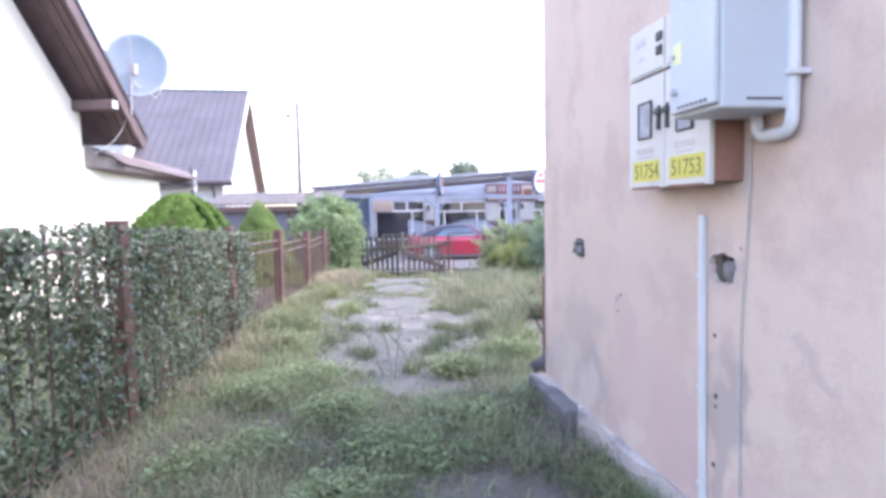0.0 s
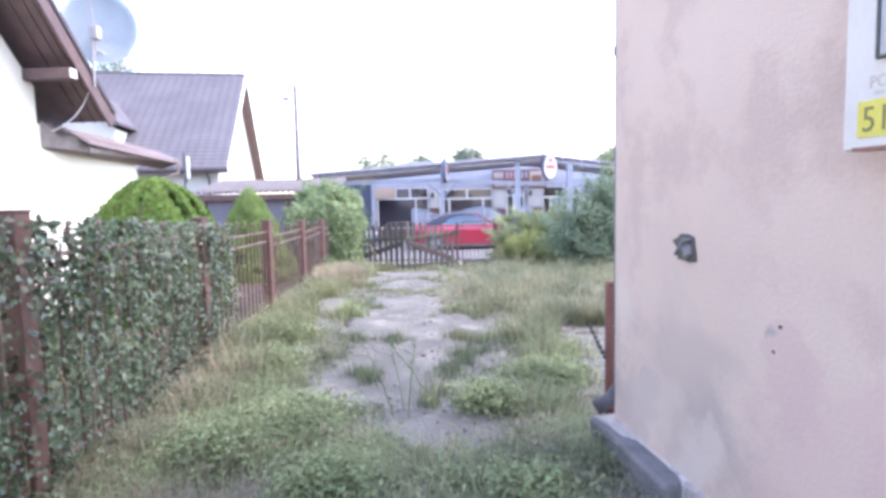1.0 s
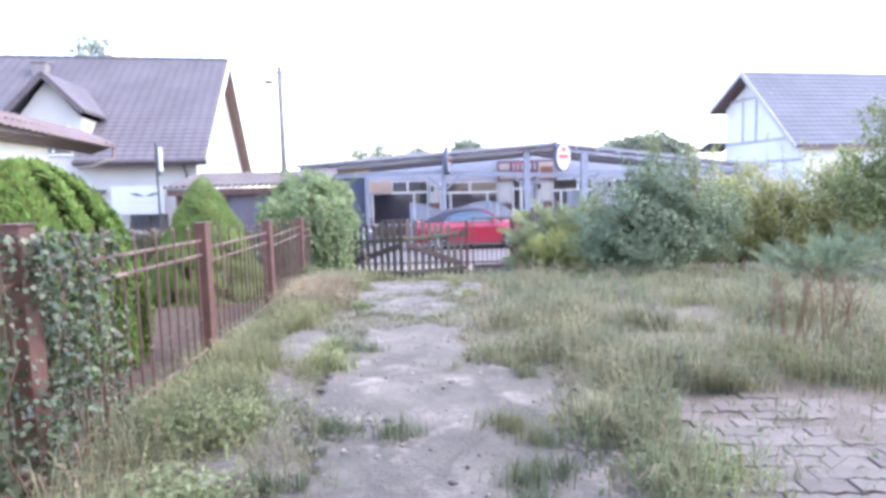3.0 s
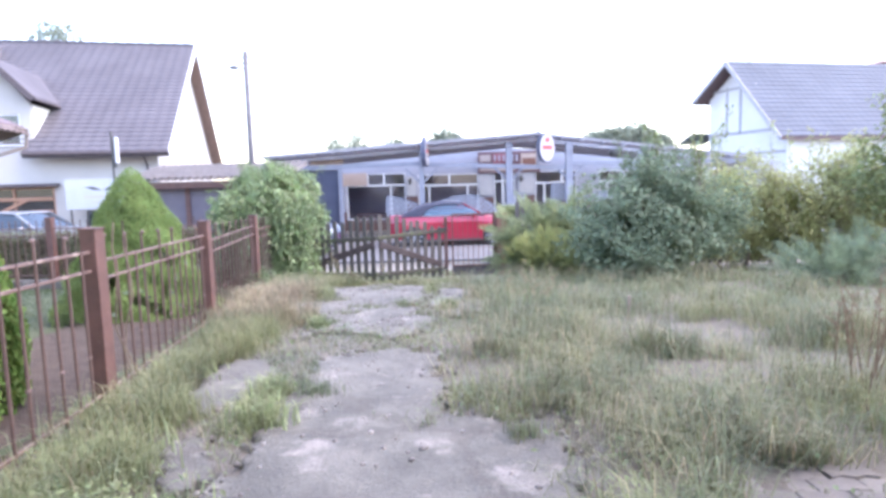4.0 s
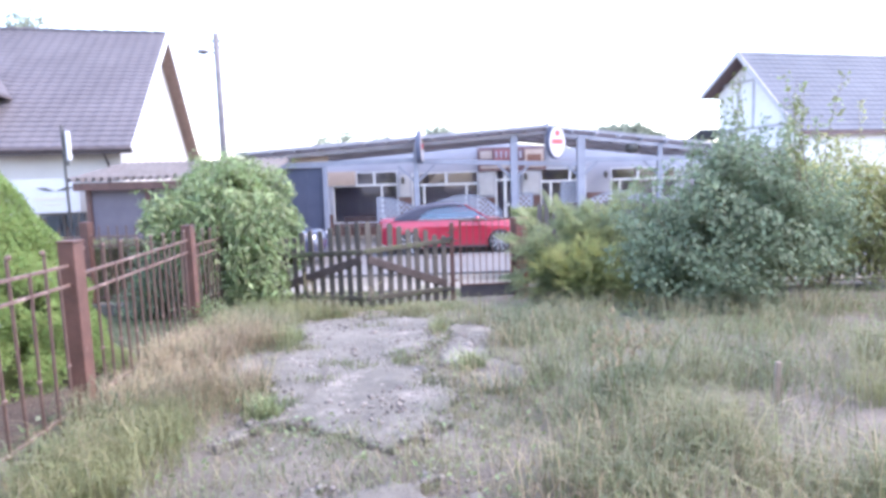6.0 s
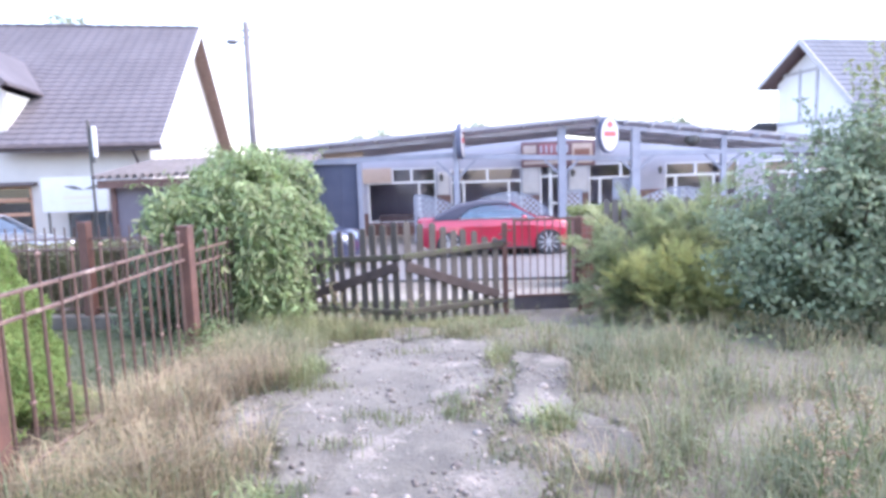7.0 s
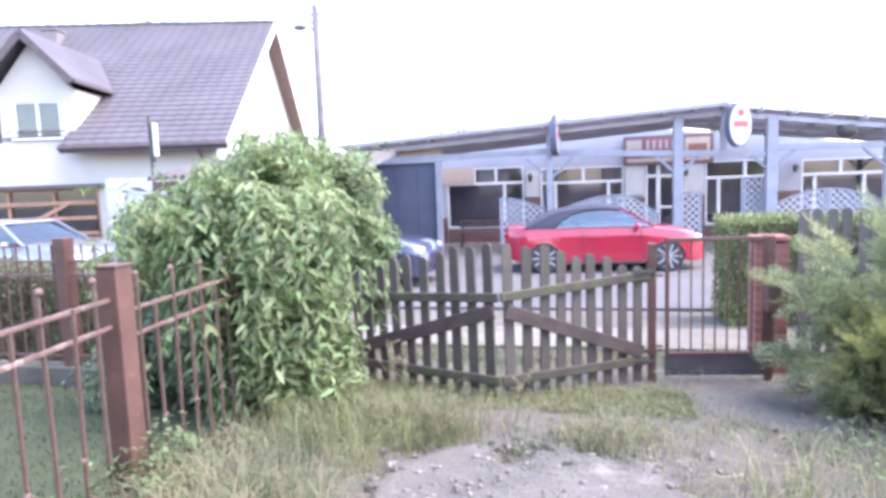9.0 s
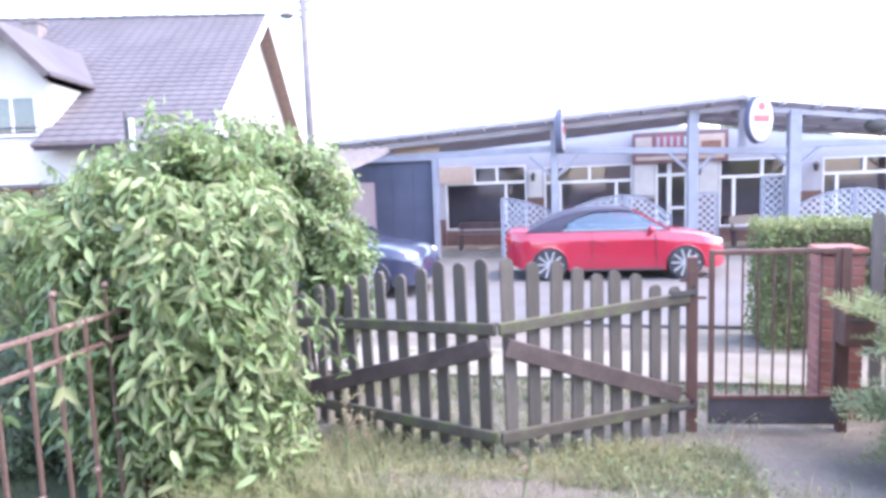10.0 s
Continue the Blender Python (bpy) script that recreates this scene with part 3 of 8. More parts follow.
def pink_house():
    h = thing("pink_house", WALL, "pink rendered house wall with damp stains and chipped plaster", "house", kind="structure")
    bm = bmesh.new()
    holes = [(2.24, 2.46, 1.165, 1.335)]
    # the long wall with the small recess left open
    u0, u1, v0, v1 = holes[0]
    for lo, hi in (((CU, -0.35, 0.24), (u0, 0, 5.4)), ((u1, -0.35, 0.24), (12, 0, 5.4)), ((u0, -0.35, 0.24), (u1, 0, v0)), ((u0, -0.35, v1), (u1, 0, 5.4)), ((u0, -0.35, v0), (u1, -0.12, v1))):
        box(bm, lo, hi)
    bmesh.ops.remove_doubles(bm, verts=bm.verts, dist=1e-4)
    part("wall", bm, PLASTER, h)
    bm = bmesh.new()
    box(bm, (CU, -7.0, 0.24), (CU + 0.35, -0.352, 5.4))
    box(bm, (11.65, -7.0, 0.24), (12, -0.352, 5.4))
    box(bm, (CU, -7.35, 0.24), (12, -7.0, 5.4))
    part("wall", bm, PLASTER, h)
    bm = bmesh.new()
    # a crumbling plinth that swells out towards the corner
    n = 60
    top, foot, back = [], [], []
    for i in range(n + 1):
        u = CU - 0.07 + 11.9 * (i / n) ** 2
        out = 0.018 + 0.06 * math.exp(-(u - CU) * 2.2) + 0.006 * math.sin(u * 9) + 0.005 * math.sin(u * 23)
        back.append(bm.verts.new((u, -7.4, 0.236)))
        top.append((bm.verts.new((u, 0.002, 0.238)), bm.verts.new((u, out, 0.225 + 0.02 * math.sin(u * 7)))))
        foot.append(bm.verts.new((u, out + 0.03, -0.3)))
    for i in range(n):
        bm.faces.new((back[i], back[i + 1], top[i + 1][0], top[i][0]))
        bm.faces.new((top[i][0], top[i + 1][0], top[i + 1][1], top[i][1]))
        bm.faces.new((top[i][1], top[i + 1][1], foot[i + 1], foot[i]))
    e = [bm.verts.new((CU - 0.07, -7.4, -0.3))]
    bm.faces.new((back[0], top[0][0], top[0][1], foot[0], e[0]))
    part("plinth", bm, PLINTH, h, "grey concrete plinth")
    bm = bmesh.new()
    box(bm, (CU - 0.10, -0.25, -0.3), (CU + 0.75, 0.125, 0.222), 0.02)
    for v in bm.verts:
        v.co += Vector((0.012 * math.sin(v.co.z * 31 + v.co.y * 17), 0.014 * math.sin(v.co.x * 29 + v.co.z * 13), 0.01 * math.sin(v.co.x * 23)))
    part("plinth_block", bm, mat("dark_plinth", (0.10, 0.095, 0.10), (0.17, 0.158, 0.16), 5, 0.92, bump=0.9, fine=40, grain=0.25), h, "dark worn concrete block at the corner")
    bm = bmesh.new()
    slab(bm, [(-0.5, 0.5, 5.25), (12.5, 0.5, 5.25), (12.5, -3.7, 7.6), (-0.5, -3.7, 7.6)], (0, 0, 0.16))
    slab(bm, [(-0.5, -7.9, 5.25), (-0.5, -3.7, 7.6), (12.5, -3.7, 7.6), (12.5, -7.9, 5.25)], (0, 0, 0.16))
    part("roof", bm, TILE, h)
    # broken plaster edge round the recess
    bm = bmesh.new()
    cu, cv, n = 2.345, 1.247, 28
    inner, outer = [], []
    for i in range(n):
        a = 2 * math.pi * i / n + 0.1
        c, s = math.cos(a), math.sin(a)
        k = 1 / max(abs(c) / 0.118, abs(s) / 0.092)
        r = (abs(c / 0.082) ** 3 + abs(s / 0.058) ** 3) ** (-1 / 3) * (1 + 0.07 * math.sin(5 * a) + 0.05 * math.sin(11 * a + 1))
        inner.append([bm.verts.new((cu + r * c * q, y, cv + r * s * q)) for y, q in ((0.003, 1.0), (-0.02, 0.96))])
        outer.append(bm.verts.new((cu + k * c, 0.0015, cv + k * s)))
    for i in range(n):
        j = (i + 1) % n
        bm.faces.new((outer[i], outer[j], inner[j][0], inner[i][0]))
        bm.faces.new((inner[i][0], inner[j][0], inner[j][1], inner[i][1]))
    part("broken_plaster", bm, PLASTER, h)
    # plate at the recess back; the hole's shade is its dark colour
    bm = bmesh.new()
    box(bm, (2.242, -0.118, 1.167), (2.458, -0.07, 1.333))
    part("recess_back", bm, DARK, h, "dark back plate of the recess, its shade put into the colour")
    # chipped hole: flat dark plate, ragged rim, its shade as colour, plus a pipe stub
    bm = bmesh.new()
    rim = [(0.868 + u * 1.15, 0.004, 1.235 + w * 0.82) for k, (u, w) in enumerate(((-0.095, 0.030), (-0.060, 0.045), (-0.035, 0.070), (0.0, 0.072), (0.030, 0.070), (0.060, 0.058),
           (0.060, 0.02), (0.070, -0.015), (0.074, -0.062), (0.045, -0.066), (0.030, -0.072), (-0.02, -0.060), (-0.055, -0.068), (-0.05, -0.03), (-0.066, 0.0)))]
    slab(bm, rim, (0, -0.001, 0))
    part("dark_hole_plate", bm, INK, h, "flat dark plate in the shape of a small chipped hole")
    bm = bmesh.new()
    tube(bm, (0.875, -0.01, 1.225), (0.868, 0.026, 1.215), 0.044, 0.036, 7)
    bar(bm, (0.835, 0.012, 1.205), (0.905, 0.014, 1.275), 0.05, 0.012)
    part("pipe_stub", bm, MORTAR_LUMP, h)
    bm = bmesh.new()
    bmesh.ops.create_icosphere(bm, subdivisions=2, radius=0.088, matrix=Matrix.Translation((2.362, -0.055, 1.235)) @ Matrix.Diagonal((1, 0.5, 0.68, 1)))
    part("recess_filling", bm, MORTAR_LUMP, h, "lump of grey mortar in the recess", True)
    # plug holes as thin dark discs, the shade inside given as colour
    for u, z, r in ((2.30, 0.98, 0.010), (2.31, 0.74, 0.013), (2.30, 0.46, 0.012), (2.31, 0.70, 0.008), (1.45, 1.02, 0.008), (1.42, 0.93, 0.007)):
        part("plug_hole_disc", tube(bmesh.new(), (u, -0.002, z), (u, 0.004, z), r, r * 0.8, 8), INK, h)
    return h


pink_house()


FACING = Matrix(((1, 0, 0), (0, 0, 1), (0, 1, 0))).to_4x4() @ pose(0, 0, 0)   # text read from the lane


def lettering(text, parent, m, size, material, label):
    """Raised letters in the built-in font, as a mesh."""
    cu = bpy.data.curves.new("lettering", "FONT")
    cu.body, cu.size, cu.extrude, cu.resolution_u = text, size, 0.0006, 3
    ob = bpy.data.objects.new("lettering", cu)
    me = bpy.data.meshes.new_from_object(ob)
    bpy.data.objects.remove(ob)
    o = place("lettering", me, None, parent, label)
    me.materials.clear()
    me.materials.append(material)
    o.matrix_basis = m
    return o


def wall_fittings():
    # vertical white cable duct up to the recess
    t = thing("cable_duct", WALL, "white plastic cable duct running up the pink wall", "conduit")
    bm = bmesh.new()
    box(bm, (2.204, 0.001, -0.02), (2.238, 0.024, 1.45), 0.006)
    for i, v in enumerate(bm.verts):
        v.co.x += 0.012 + 0.02 * (0.8 - v.co.z)
    part("duct", bm, PVC, t)
    for z in (0.35, 0.75, 1.2):
        part("clip", box(bmesh.new(), (2.212 + 0.02 * (0.8 - z), 0.0245, z), (2.254 + 0.02 * (0.8 - z), 0.0275, z + 0.015)), PVC, t)
    # thin loose wire
    t = thing("loose_wire", WALL, "thin grey wire hanging down the pink wall", "cable")
    bm = bmesh.new()
    chain(bm, [(2.50 + 0.012 * math.sin(z * 5) - 0.028 * (1.7 - z), 0.008, z) for z in [1.72 - 0.11 * i for i in range(16)]], 0.0035, 6)
    part("wire", bm, CABLE, t)
    # two ivory meter cabinets side by side
    for k, (u0, u1) in enumerate(((1.842, 2.148), (2.156, 2.472))):
        t = thing("meter_cabinet", WALL, "ivory electricity meter cabinet with a yellow number plate" if k else "ivory electricity meter cabinet with window and yellow plate", "meter cabinet", "meter cabinets")
        bm = bmesh.new()
        box(bm, (u0 + 0.008, 0.001, 1.575), (u1 - 0.008, 0.118, 2.235), 0.006)
        part("body", bm, METER_SIDE, t, "brown rusty steel casing")
        bm = bmesh.new()
        box(bm, (u0, 0.119, 1.565), (u1, 0.140, 2.03), 0.004)
        part("door", bm, METER, t)
        bm = bmesh.new()
        box(bm, (u0, 0.119, 2.04), (u1, 0.140, 2.245), 0.004)
        d = part("upper_door", bm, METER, t)
        bm = bmesh.new()
        box(bm, (u0 + 0.03, 0.10, 1.562), (u1 - 0.03, 0.142, 1.572))
        part("sill", bm, METER_SIDE, t)
        w0, w1 = (u0 + 0.105, u0 + 0.205)
        bm = bmesh.new()
        for lo, hi in (((w0 - 0.009, 0.140, 1.775), (w0, 0.150, 1.930)), ((w1, 0.140, 1.775), (w1 + 0.009, 0.150, 1.930)), ((w0 - 0.009, 0.140, 1.774), (w1 + 0.009, 0.150, 1.782)), ((w0 - 0.009, 0.140, 1.923), (w1 + 0.009, 0.150, 1.931))):
            box(bm, lo, hi, 0.003)
        w = part("window", bm, INK, t, "dark rubber window frame")
        bm = bmesh.new()
        box(bm, (w0, 0.140, 1.782), (w1, 0.145, 1.923))
        part("pane", bm, SKY_PANE, w)
        bm = bmesh.new()
        lx = u1 - 0.03 if k == 0 else u0 + 0.03
        box(bm, (lx - 0.018, 0.140, 1.860), (lx + 0.018, 0.160, 1.885), 0.005)
        tube(bm, (lx, 0.148, 1.80), (lx, 0.148, 1.862), 0.010, 0.008, 8)
        tube(bm, (lx - 0.022, 0.154, 1.872), (lx + 0.022, 0.154, 1.892), 0.006, 0.006, 8)
        part("latch", bm, INK, t, "black padlock hasp")
        bm = bmesh.new()
        box(bm, (u0 + 0.045, 0.140, 1.595), (u1 - 0.03, 0.1425, 1.682))
        plate = part("number_plate", bm, YELLOW, t, "yellow number plate")
        lettering("51753" if k else "51754", plate, Matrix.Translation((u0 + 0.058, 0.1432, 1.608)) @ FACING, 0.086, OLIVE, "dark olive printed digits")
        lettering("POMIAR", t, Matrix.Translation((u0 + 0.075, 0.1402, 1.71)) @ FACING, 0.042, FADED_BROWN, "faded brown lettering")
        part("faded_bar", box(bmesh.new(), (u0 + 0.09, 0.140, 1.693), (u0 + 0.22, 0.1412, 1.701)), GREY_INK, t)
        if k == 0:
            part("faded_bar", box(bmesh.new(), (u0 + 0.06, 0.140, 2.17), (u0 + 0.15, 0.1412, 2.20)), GREY_INK, t)
            part("faded_bar", box(bmesh.new(), (u0 + 0.09, 0.140, 2.11), (u0 + 0.14, 0.1412, 2.125)), GREY_INK, t)
        for z in (2.16, 2.105):
            part("hinge", box(bmesh.new(), (u1 - 0.055, 0.140, z), (u1 - 0.015, 0.150, z + 0.035), 0.004), INK, t)
        bm = bmesh.new()
        for j in range(9):
            box(bm, (u0 + 0.03 + j * 0.03, 0.140, 2.046), (u0 + 0.048 + j * 0.03, 0.1412, 2.052))
        part("vent_slots", bm, INK, t)
    # pale blue steel cabinet, deeper and higher up
    t = thing("switch_cabinet", WALL @ Matrix.Translation((-0.055, 0, -0.027)), "pale blue-grey steel switch cabinet above the meter boxes", "switch cabinet")
    bm = bmesh.new()
    box(bm, (2.53, 0.001, 1.815), (2.80, 0.275, 2.62), 0.008)
    part("body", bm, BLUE_BOX, t)
    bm = bmesh.new()
    box(bm, (2.535, 0.276, 1.83), (2.795, 0.298, 2.61), 0.006)
    d = part("door", bm, BLUE_BOX, t)
    bm = bmesh.new()
    box(bm, (2.56, 0.298, 1.99), (2.615, 0.2995, 2.06))
    part("sticker", bm, FADED_YELLOW, d, "faded yellow warning sticker")
    part("lock", tube(bmesh.new(), (2.575, 0.296, 1.90), (2.575, 0.318, 1.90), 0.014, 0.012, 10), CHROME, d)
    part("lock", tube(bmesh.new(), (2.565, 0.296, 2.02), (2.565, 0.312, 2.02), 0.009, 0.009, 10), CHROME, d)
    bm = bmesh.new()
    for j in range(7):
        box(bm, (2.59 + j * 0.026, 0.298, 1.842), (2.606 + j * 0.026, 0.300, 1.85))
    part("vent_slots", bm, INK, d)
    bm = bmesh.new()
    box(bm, (2.8, 0.07, 1.84), (2.8022, 0.19, 1.847))
    part("side_slot", bm, INK, t)
    # white conduit with its U bend
    t = thing("conduit_pipe", WALL, "white plastic conduit pipe with a bend under the cabinet", "conduit")
    bm = bmesh.new()
    pts = [(2.58, 0.035, 1.83), (2.58, 0.035, 1.765)]
    pts += [(2.62 - 0.04 * math.cos(a), 0.035, 1.755 - 0.04 * math.sin(a)) for a in (0.4, 0.8, 1.2, 1.57)]
    pts += [(2.70 + 0.045 * math.sin(a), 0.035, 1.76 - 0.045 * math.cos(a)) for a in (0, 0.4, 0.8, 1.2, 1.57)]
    pts += [(2.748, 0.035, 1.9), (2.75, 0.035, 2.7)]
    chain(bm, pts, 0.021, 12)
    part("pipe", bm, PVC, t, "", True)
    for z in (1.885, 2.35):
        part("clamp", box(bmesh.new(), (2.72, 0.001, z), (2.785, 0.062, z + 0.02), 0.004), PVC, t)
    # dark downpipe on the far corner and its elbow
    t = thing("downpipe", WALL, "dark brown downpipe at the corner of the pink house", "downpipe")
    bm = bmesh.new()
    chain(bm, [(CU - 0.05, -0.06, 5.2), (CU - 0.05, -0.06, 0.42), (CU - 0.06, -0.01, 0.33), (CU - 0.075, 0.08, 0.275)], 0.042, 12)
    part("pipe", bm, DOWNPIPE, t, "", True)
    for z in (0.7, 2.2, 4.0):
        part("bracket", tube(bmesh.new(), (CU - 0.05, -0.06, z), (CU - 0.05, -0.06, z + 0.04), 0.049, 0.049, 12), DOWNPIPE, t)


wall_fittings()


# ---- metal fence on the left ----
TOPS = (1.50, 1.44, 1.32, 1.20, 1.10, 1.03, 0.93)
FENCE = [(-2.1, 1.25), (-2.41, 3.81), (-2.77, 6.32), (-3.08, 8.75), (-3.40, 11.16), (-3.75, 13.6), (-4.0, 15.75)]
ball = bmesh.new()
bmesh.ops.create_uvsphere(ball, u_segments=8, v_segments=6, radius=0.016)
BALL = bpy.data.meshes.new("finial")
ball.to_mesh(BALL)
ball.free()
BALL.materials.append(RAIL)


def bar_mesh(name, h, r):
    bm = bmesh.new()
    tube(bm, (0, 0, 0), (0, 0, h), r, r, 6)
    me = bpy.data.meshes.new(name)
    bm.to_mesh(me)
    bm.free()
    me.materials.append(BAR)
    return me


TALL, SHORT = bar_mesh("bar", 1.24, 0.0095), bar_mesh("bar", 1.06, 0.0095)


def fence_panel(a, b, first, h0, h1):
    (x0, y0), (x1, y1) = a, b
    z0, z1 = float(gz(x0, y0)), float(gz(x1, y1))
    d = math.hypot(x1 - x0, y1 - y0)
    t = thing("metal_fence", pose(x0, y0, z0), "red-brown painted steel fence panel with round bars", "fence", "steel fence panels")
    top0, top1 = h0 - z0, h1 - z0
    if first:
        bm = bmesh.new()
        box(bm, (-0.052, -0.052, -0.25), (0.052, 0.052, top0), 0.006)
        box(bm, (-0.058, -0.058, top0), (0.058, 0.058, top0 + 0.012), 0.004)
        part("post", bm, RUST, t)
    bm = bmesh.new()
    box(bm, (x1 - x0 - 0.052, y1 - y0 - 0.052, z1 - z0 - 0.25), (x1 - x0 + 0.052, y1 - y0 + 0.052, top1), 0.006)
    box(bm, (x1 - x0 - 0.058, y1 - y0 - 0.058, top1), (x1 - x0 + 0.058, y1 - y0 + 0.058, top1 + 0.012), 0.004)
    part("post", bm, RUST, t)
    lvl = 0.035
    for e0, e1 in ((top0 - 0.21, top1 - 0.21 + 2 * lvl), (top0 - 0.33, top1 - 0.33 + 2 * lvl), (0.12, 0.12 + z1 - z0)):
        bm = bmesh.new()
        bar(bm, (0, 0, e0), (x1 - x0, y1 - y0, e1), 0.016, 0.019, 0.003)
        part("rail", bm, RAIL, t)
    n = int(d / 0.154)
    for i in range(1, n):
        f = i / n
        tall = i % 2
        p = Vector(((x1 - x0) * f, (y1 - y0) * f, (z1 - z0) * f + 0.07))
        rise = top0 + (top1 - top0) * f - (0.05 if tall else 0.20) + 2 * lvl * f * (not tall) - p.z
        o = place("bar", TALL, None, t)
        o.matrix_basis = Matrix.Translation(p) @ pose(0, 0, 0, random.uniform(-0.5, 0.5), random.uniform(-0.5, 0.5), 0) @ Matrix.Diagonal((1, 1, rise / 1.24, 1))
        o = place("finial", BALL, None, t)
        o.matrix_basis = Matrix.Translation(p + Vector((0, 0, rise + 0.005 if tall else 0.33)))


for k in range(len(FENCE) - 1):
    fence_panel(FENCE[k], FENCE[k + 1], k == 0, TOPS[k], TOPS[k + 1])


# street fence of the garden: steel panels on a concrete plinth
def street_fence():
    t = thing("garden_plinth", pose(-3.95, 15.9, -0.33), "low pale concrete plinth under the street fence", "plinth", kind="structure")
    bm = bmesh.new()
    box(bm, (-16, -0.1, -0.2), (0, 0.1, 0.16), 0.012)
    part("plinth", bm, CONCRETE, t)
    for k in range(4):
        x = -0.15 - 2.12 * k
        f = thing("metal_fence", pose(-3.95 + x, 15.9, -0.17), "red-brown painted steel fence panel with round bars", "fence", "steel fence panels")
        bm = bmesh.new()
        box(bm, (-0.06, -0.06, 0), (0.06, 0.06, 1.16), 0.006)
        part("post", bm, RUST, f)
        for dz in (0.95, 0.82, 0.08):
            bm = bmesh.new()
            bar(bm, (0, 0, dz), (-2.06, 0, dz), 0.02, 0.022, 0.003)
            part("rail", bm, RAIL, f)
        for i in range(1, 16):
            o = place("bar", SHORT, None, f)
            o.matrix_basis = pose(-0.129 * i, 0, 0.04)


street_fence()


# ---- wooden double gate, ajar, with its posts ----
def picket_mesh(h):
    bm = bmesh.new()
    w, d = 0.041, 0.011
    prof = [(-w, 0), (w, 0)] + [(w * math.cos(a), h - w * 0.9 + w * 0.9 * math.sin(a)) for a in [i * math.pi / 6 for i in range(7)]]
    slab(bm, [(x, -d, z) for x, z in prof], (0, 2 * d, 0))
    me = bpy.data.meshes.new("picket")
    bmesh.ops.recalc_face_normals(bm, faces=bm.faces)
    bm.to_mesh(me)
    bm.free()
    me.materials.append(OLD_WOOD)
    return me


def gate_leaf(hinge, tip, zh, zt, count, label):
    """hinge and tip: ends in the plan; zh, zt: heights of the pickets' feet."""
    (x0, y0), (x1, y1) = tip, hinge
    d = math.hypot(x1 - x0, y1 - y0)
    t = thing("picket_gate_leaf", pose(x0, y0, 0, 0, 0, math.degrees(math.atan2(y1 - y0, x1 - x0))), label, "gate", "double picket gate")
    # local x: from the middle of the gate to the hinge; the lane's side is chosen by the sign of face
    face = -1 if x1 > x0 else 1
    for i in range(count):
        f = (i + 0.5) / count
        foot = zt + (zh - zt) * f - 0.055
        h = 1.255 - 0.20 * f ** 1.3 + 0.02 * math.sin(i * 4.3)
        o = place("picket", picket_mesh(h), None, t)
        o.matrix_basis = pose(d * f + 0.01, 0, foot + 0.012 * math.sin(i * 7.7), random.uniform(-1, 1), random.uniform(-1.2, 1.2), random.uniform(-3, 3))
    y = face * 0.032
    for dz, e in ((0.77, 0.16 if x1 > x0 else 0.02), (0.10, 0.09)):
        bm = bmesh.new()
        bar(bm, (-0.01, y, zt + dz), (d + 0.03, y, zh + dz + e), 0.035, 0.075, 0.008)
        part("rail", bm, RAIL_WOOD, t, "mossy horizontal rail")
    bm = bmesh.new()
    bar(bm, (0.03, y * 1.3, zt + 0.66), (d - 0.05, y * 1.3, zh + 0.27), 0.03, 0.115, 0.008)
    part("brace", bm, BRACE_WOOD, t, "dark brown diagonal brace")
    for dz in (0.74, 0.10):
        bm = bmesh.new()
        bar(bm, (d - 0.14, y * 2, zh + dz + 0.15 * (dz > 0.5) + 0.08), (d + 0.06, y * 2, zh + dz + 0.15 * (dz > 0.5) + 0.08), 0.006, 0.03)
        part("hinge_strap", bm, BLACK, t, "black iron hinge strap")
        zc = zh + dz + 0.15 * (dz > 0.5) + 0.08
        part("hinge_pin", tube(bmesh.new(), (d + 0.07, y * 1.2, zc - 0.04), (d + 0.07, y * 1.2, zc + 0.04), 0.014, 0.014, 8), BLACK, t, "black iron hinge pin")


gate_leaf((-1.17, 16.72), (-2.33, 15.99), -0.42, -0.32, 9, "weathered grey-brown picket gate leaf with mossy rails")
gate_leaf((-3.92, 16.62), (-2.335, 15.99), -0.45, -0.32, 11, "weathered grey-brown picket gate leaf with diagonal brace")


def gate_posts():
    t = thing("gate_post", pose(-1.10, 16.75, -0.42), "red-brown steel gate post with lugs", "gate post", "gate posts")
    bm = bmesh.new()
    box(bm, (-0.034, -0.034, -0.2), (0.034, 0.034, 1.20), 0.006)
    part("post", bm, RUST, t)
    for z in (0.30, 0.92, 1.09):
        part("lug", tube(bmesh.new(), (0.02, 0, z), (0.09, 0, z), 0.012, 0.012, 8), RUST, t)
        part("lug", tube(bmesh.new(), (-0.02, 0, z - 0.05), (-0.08, 0, z - 0.05), 0.012, 0.012, 8), RUST, t)
    t2 = thing("gate_post", pose(-4.02, 16.68, -0.42), "dark wooden gate post wrapped by the climber", "gate post", "gate posts")
    bm = bmesh.new()
    box(bm, (-0.05, -0.05, -0.2), (0.05, 0.05, 1.2), 0.01)
    part("post", bm, OLD_WOOD, t2)


gate_posts()


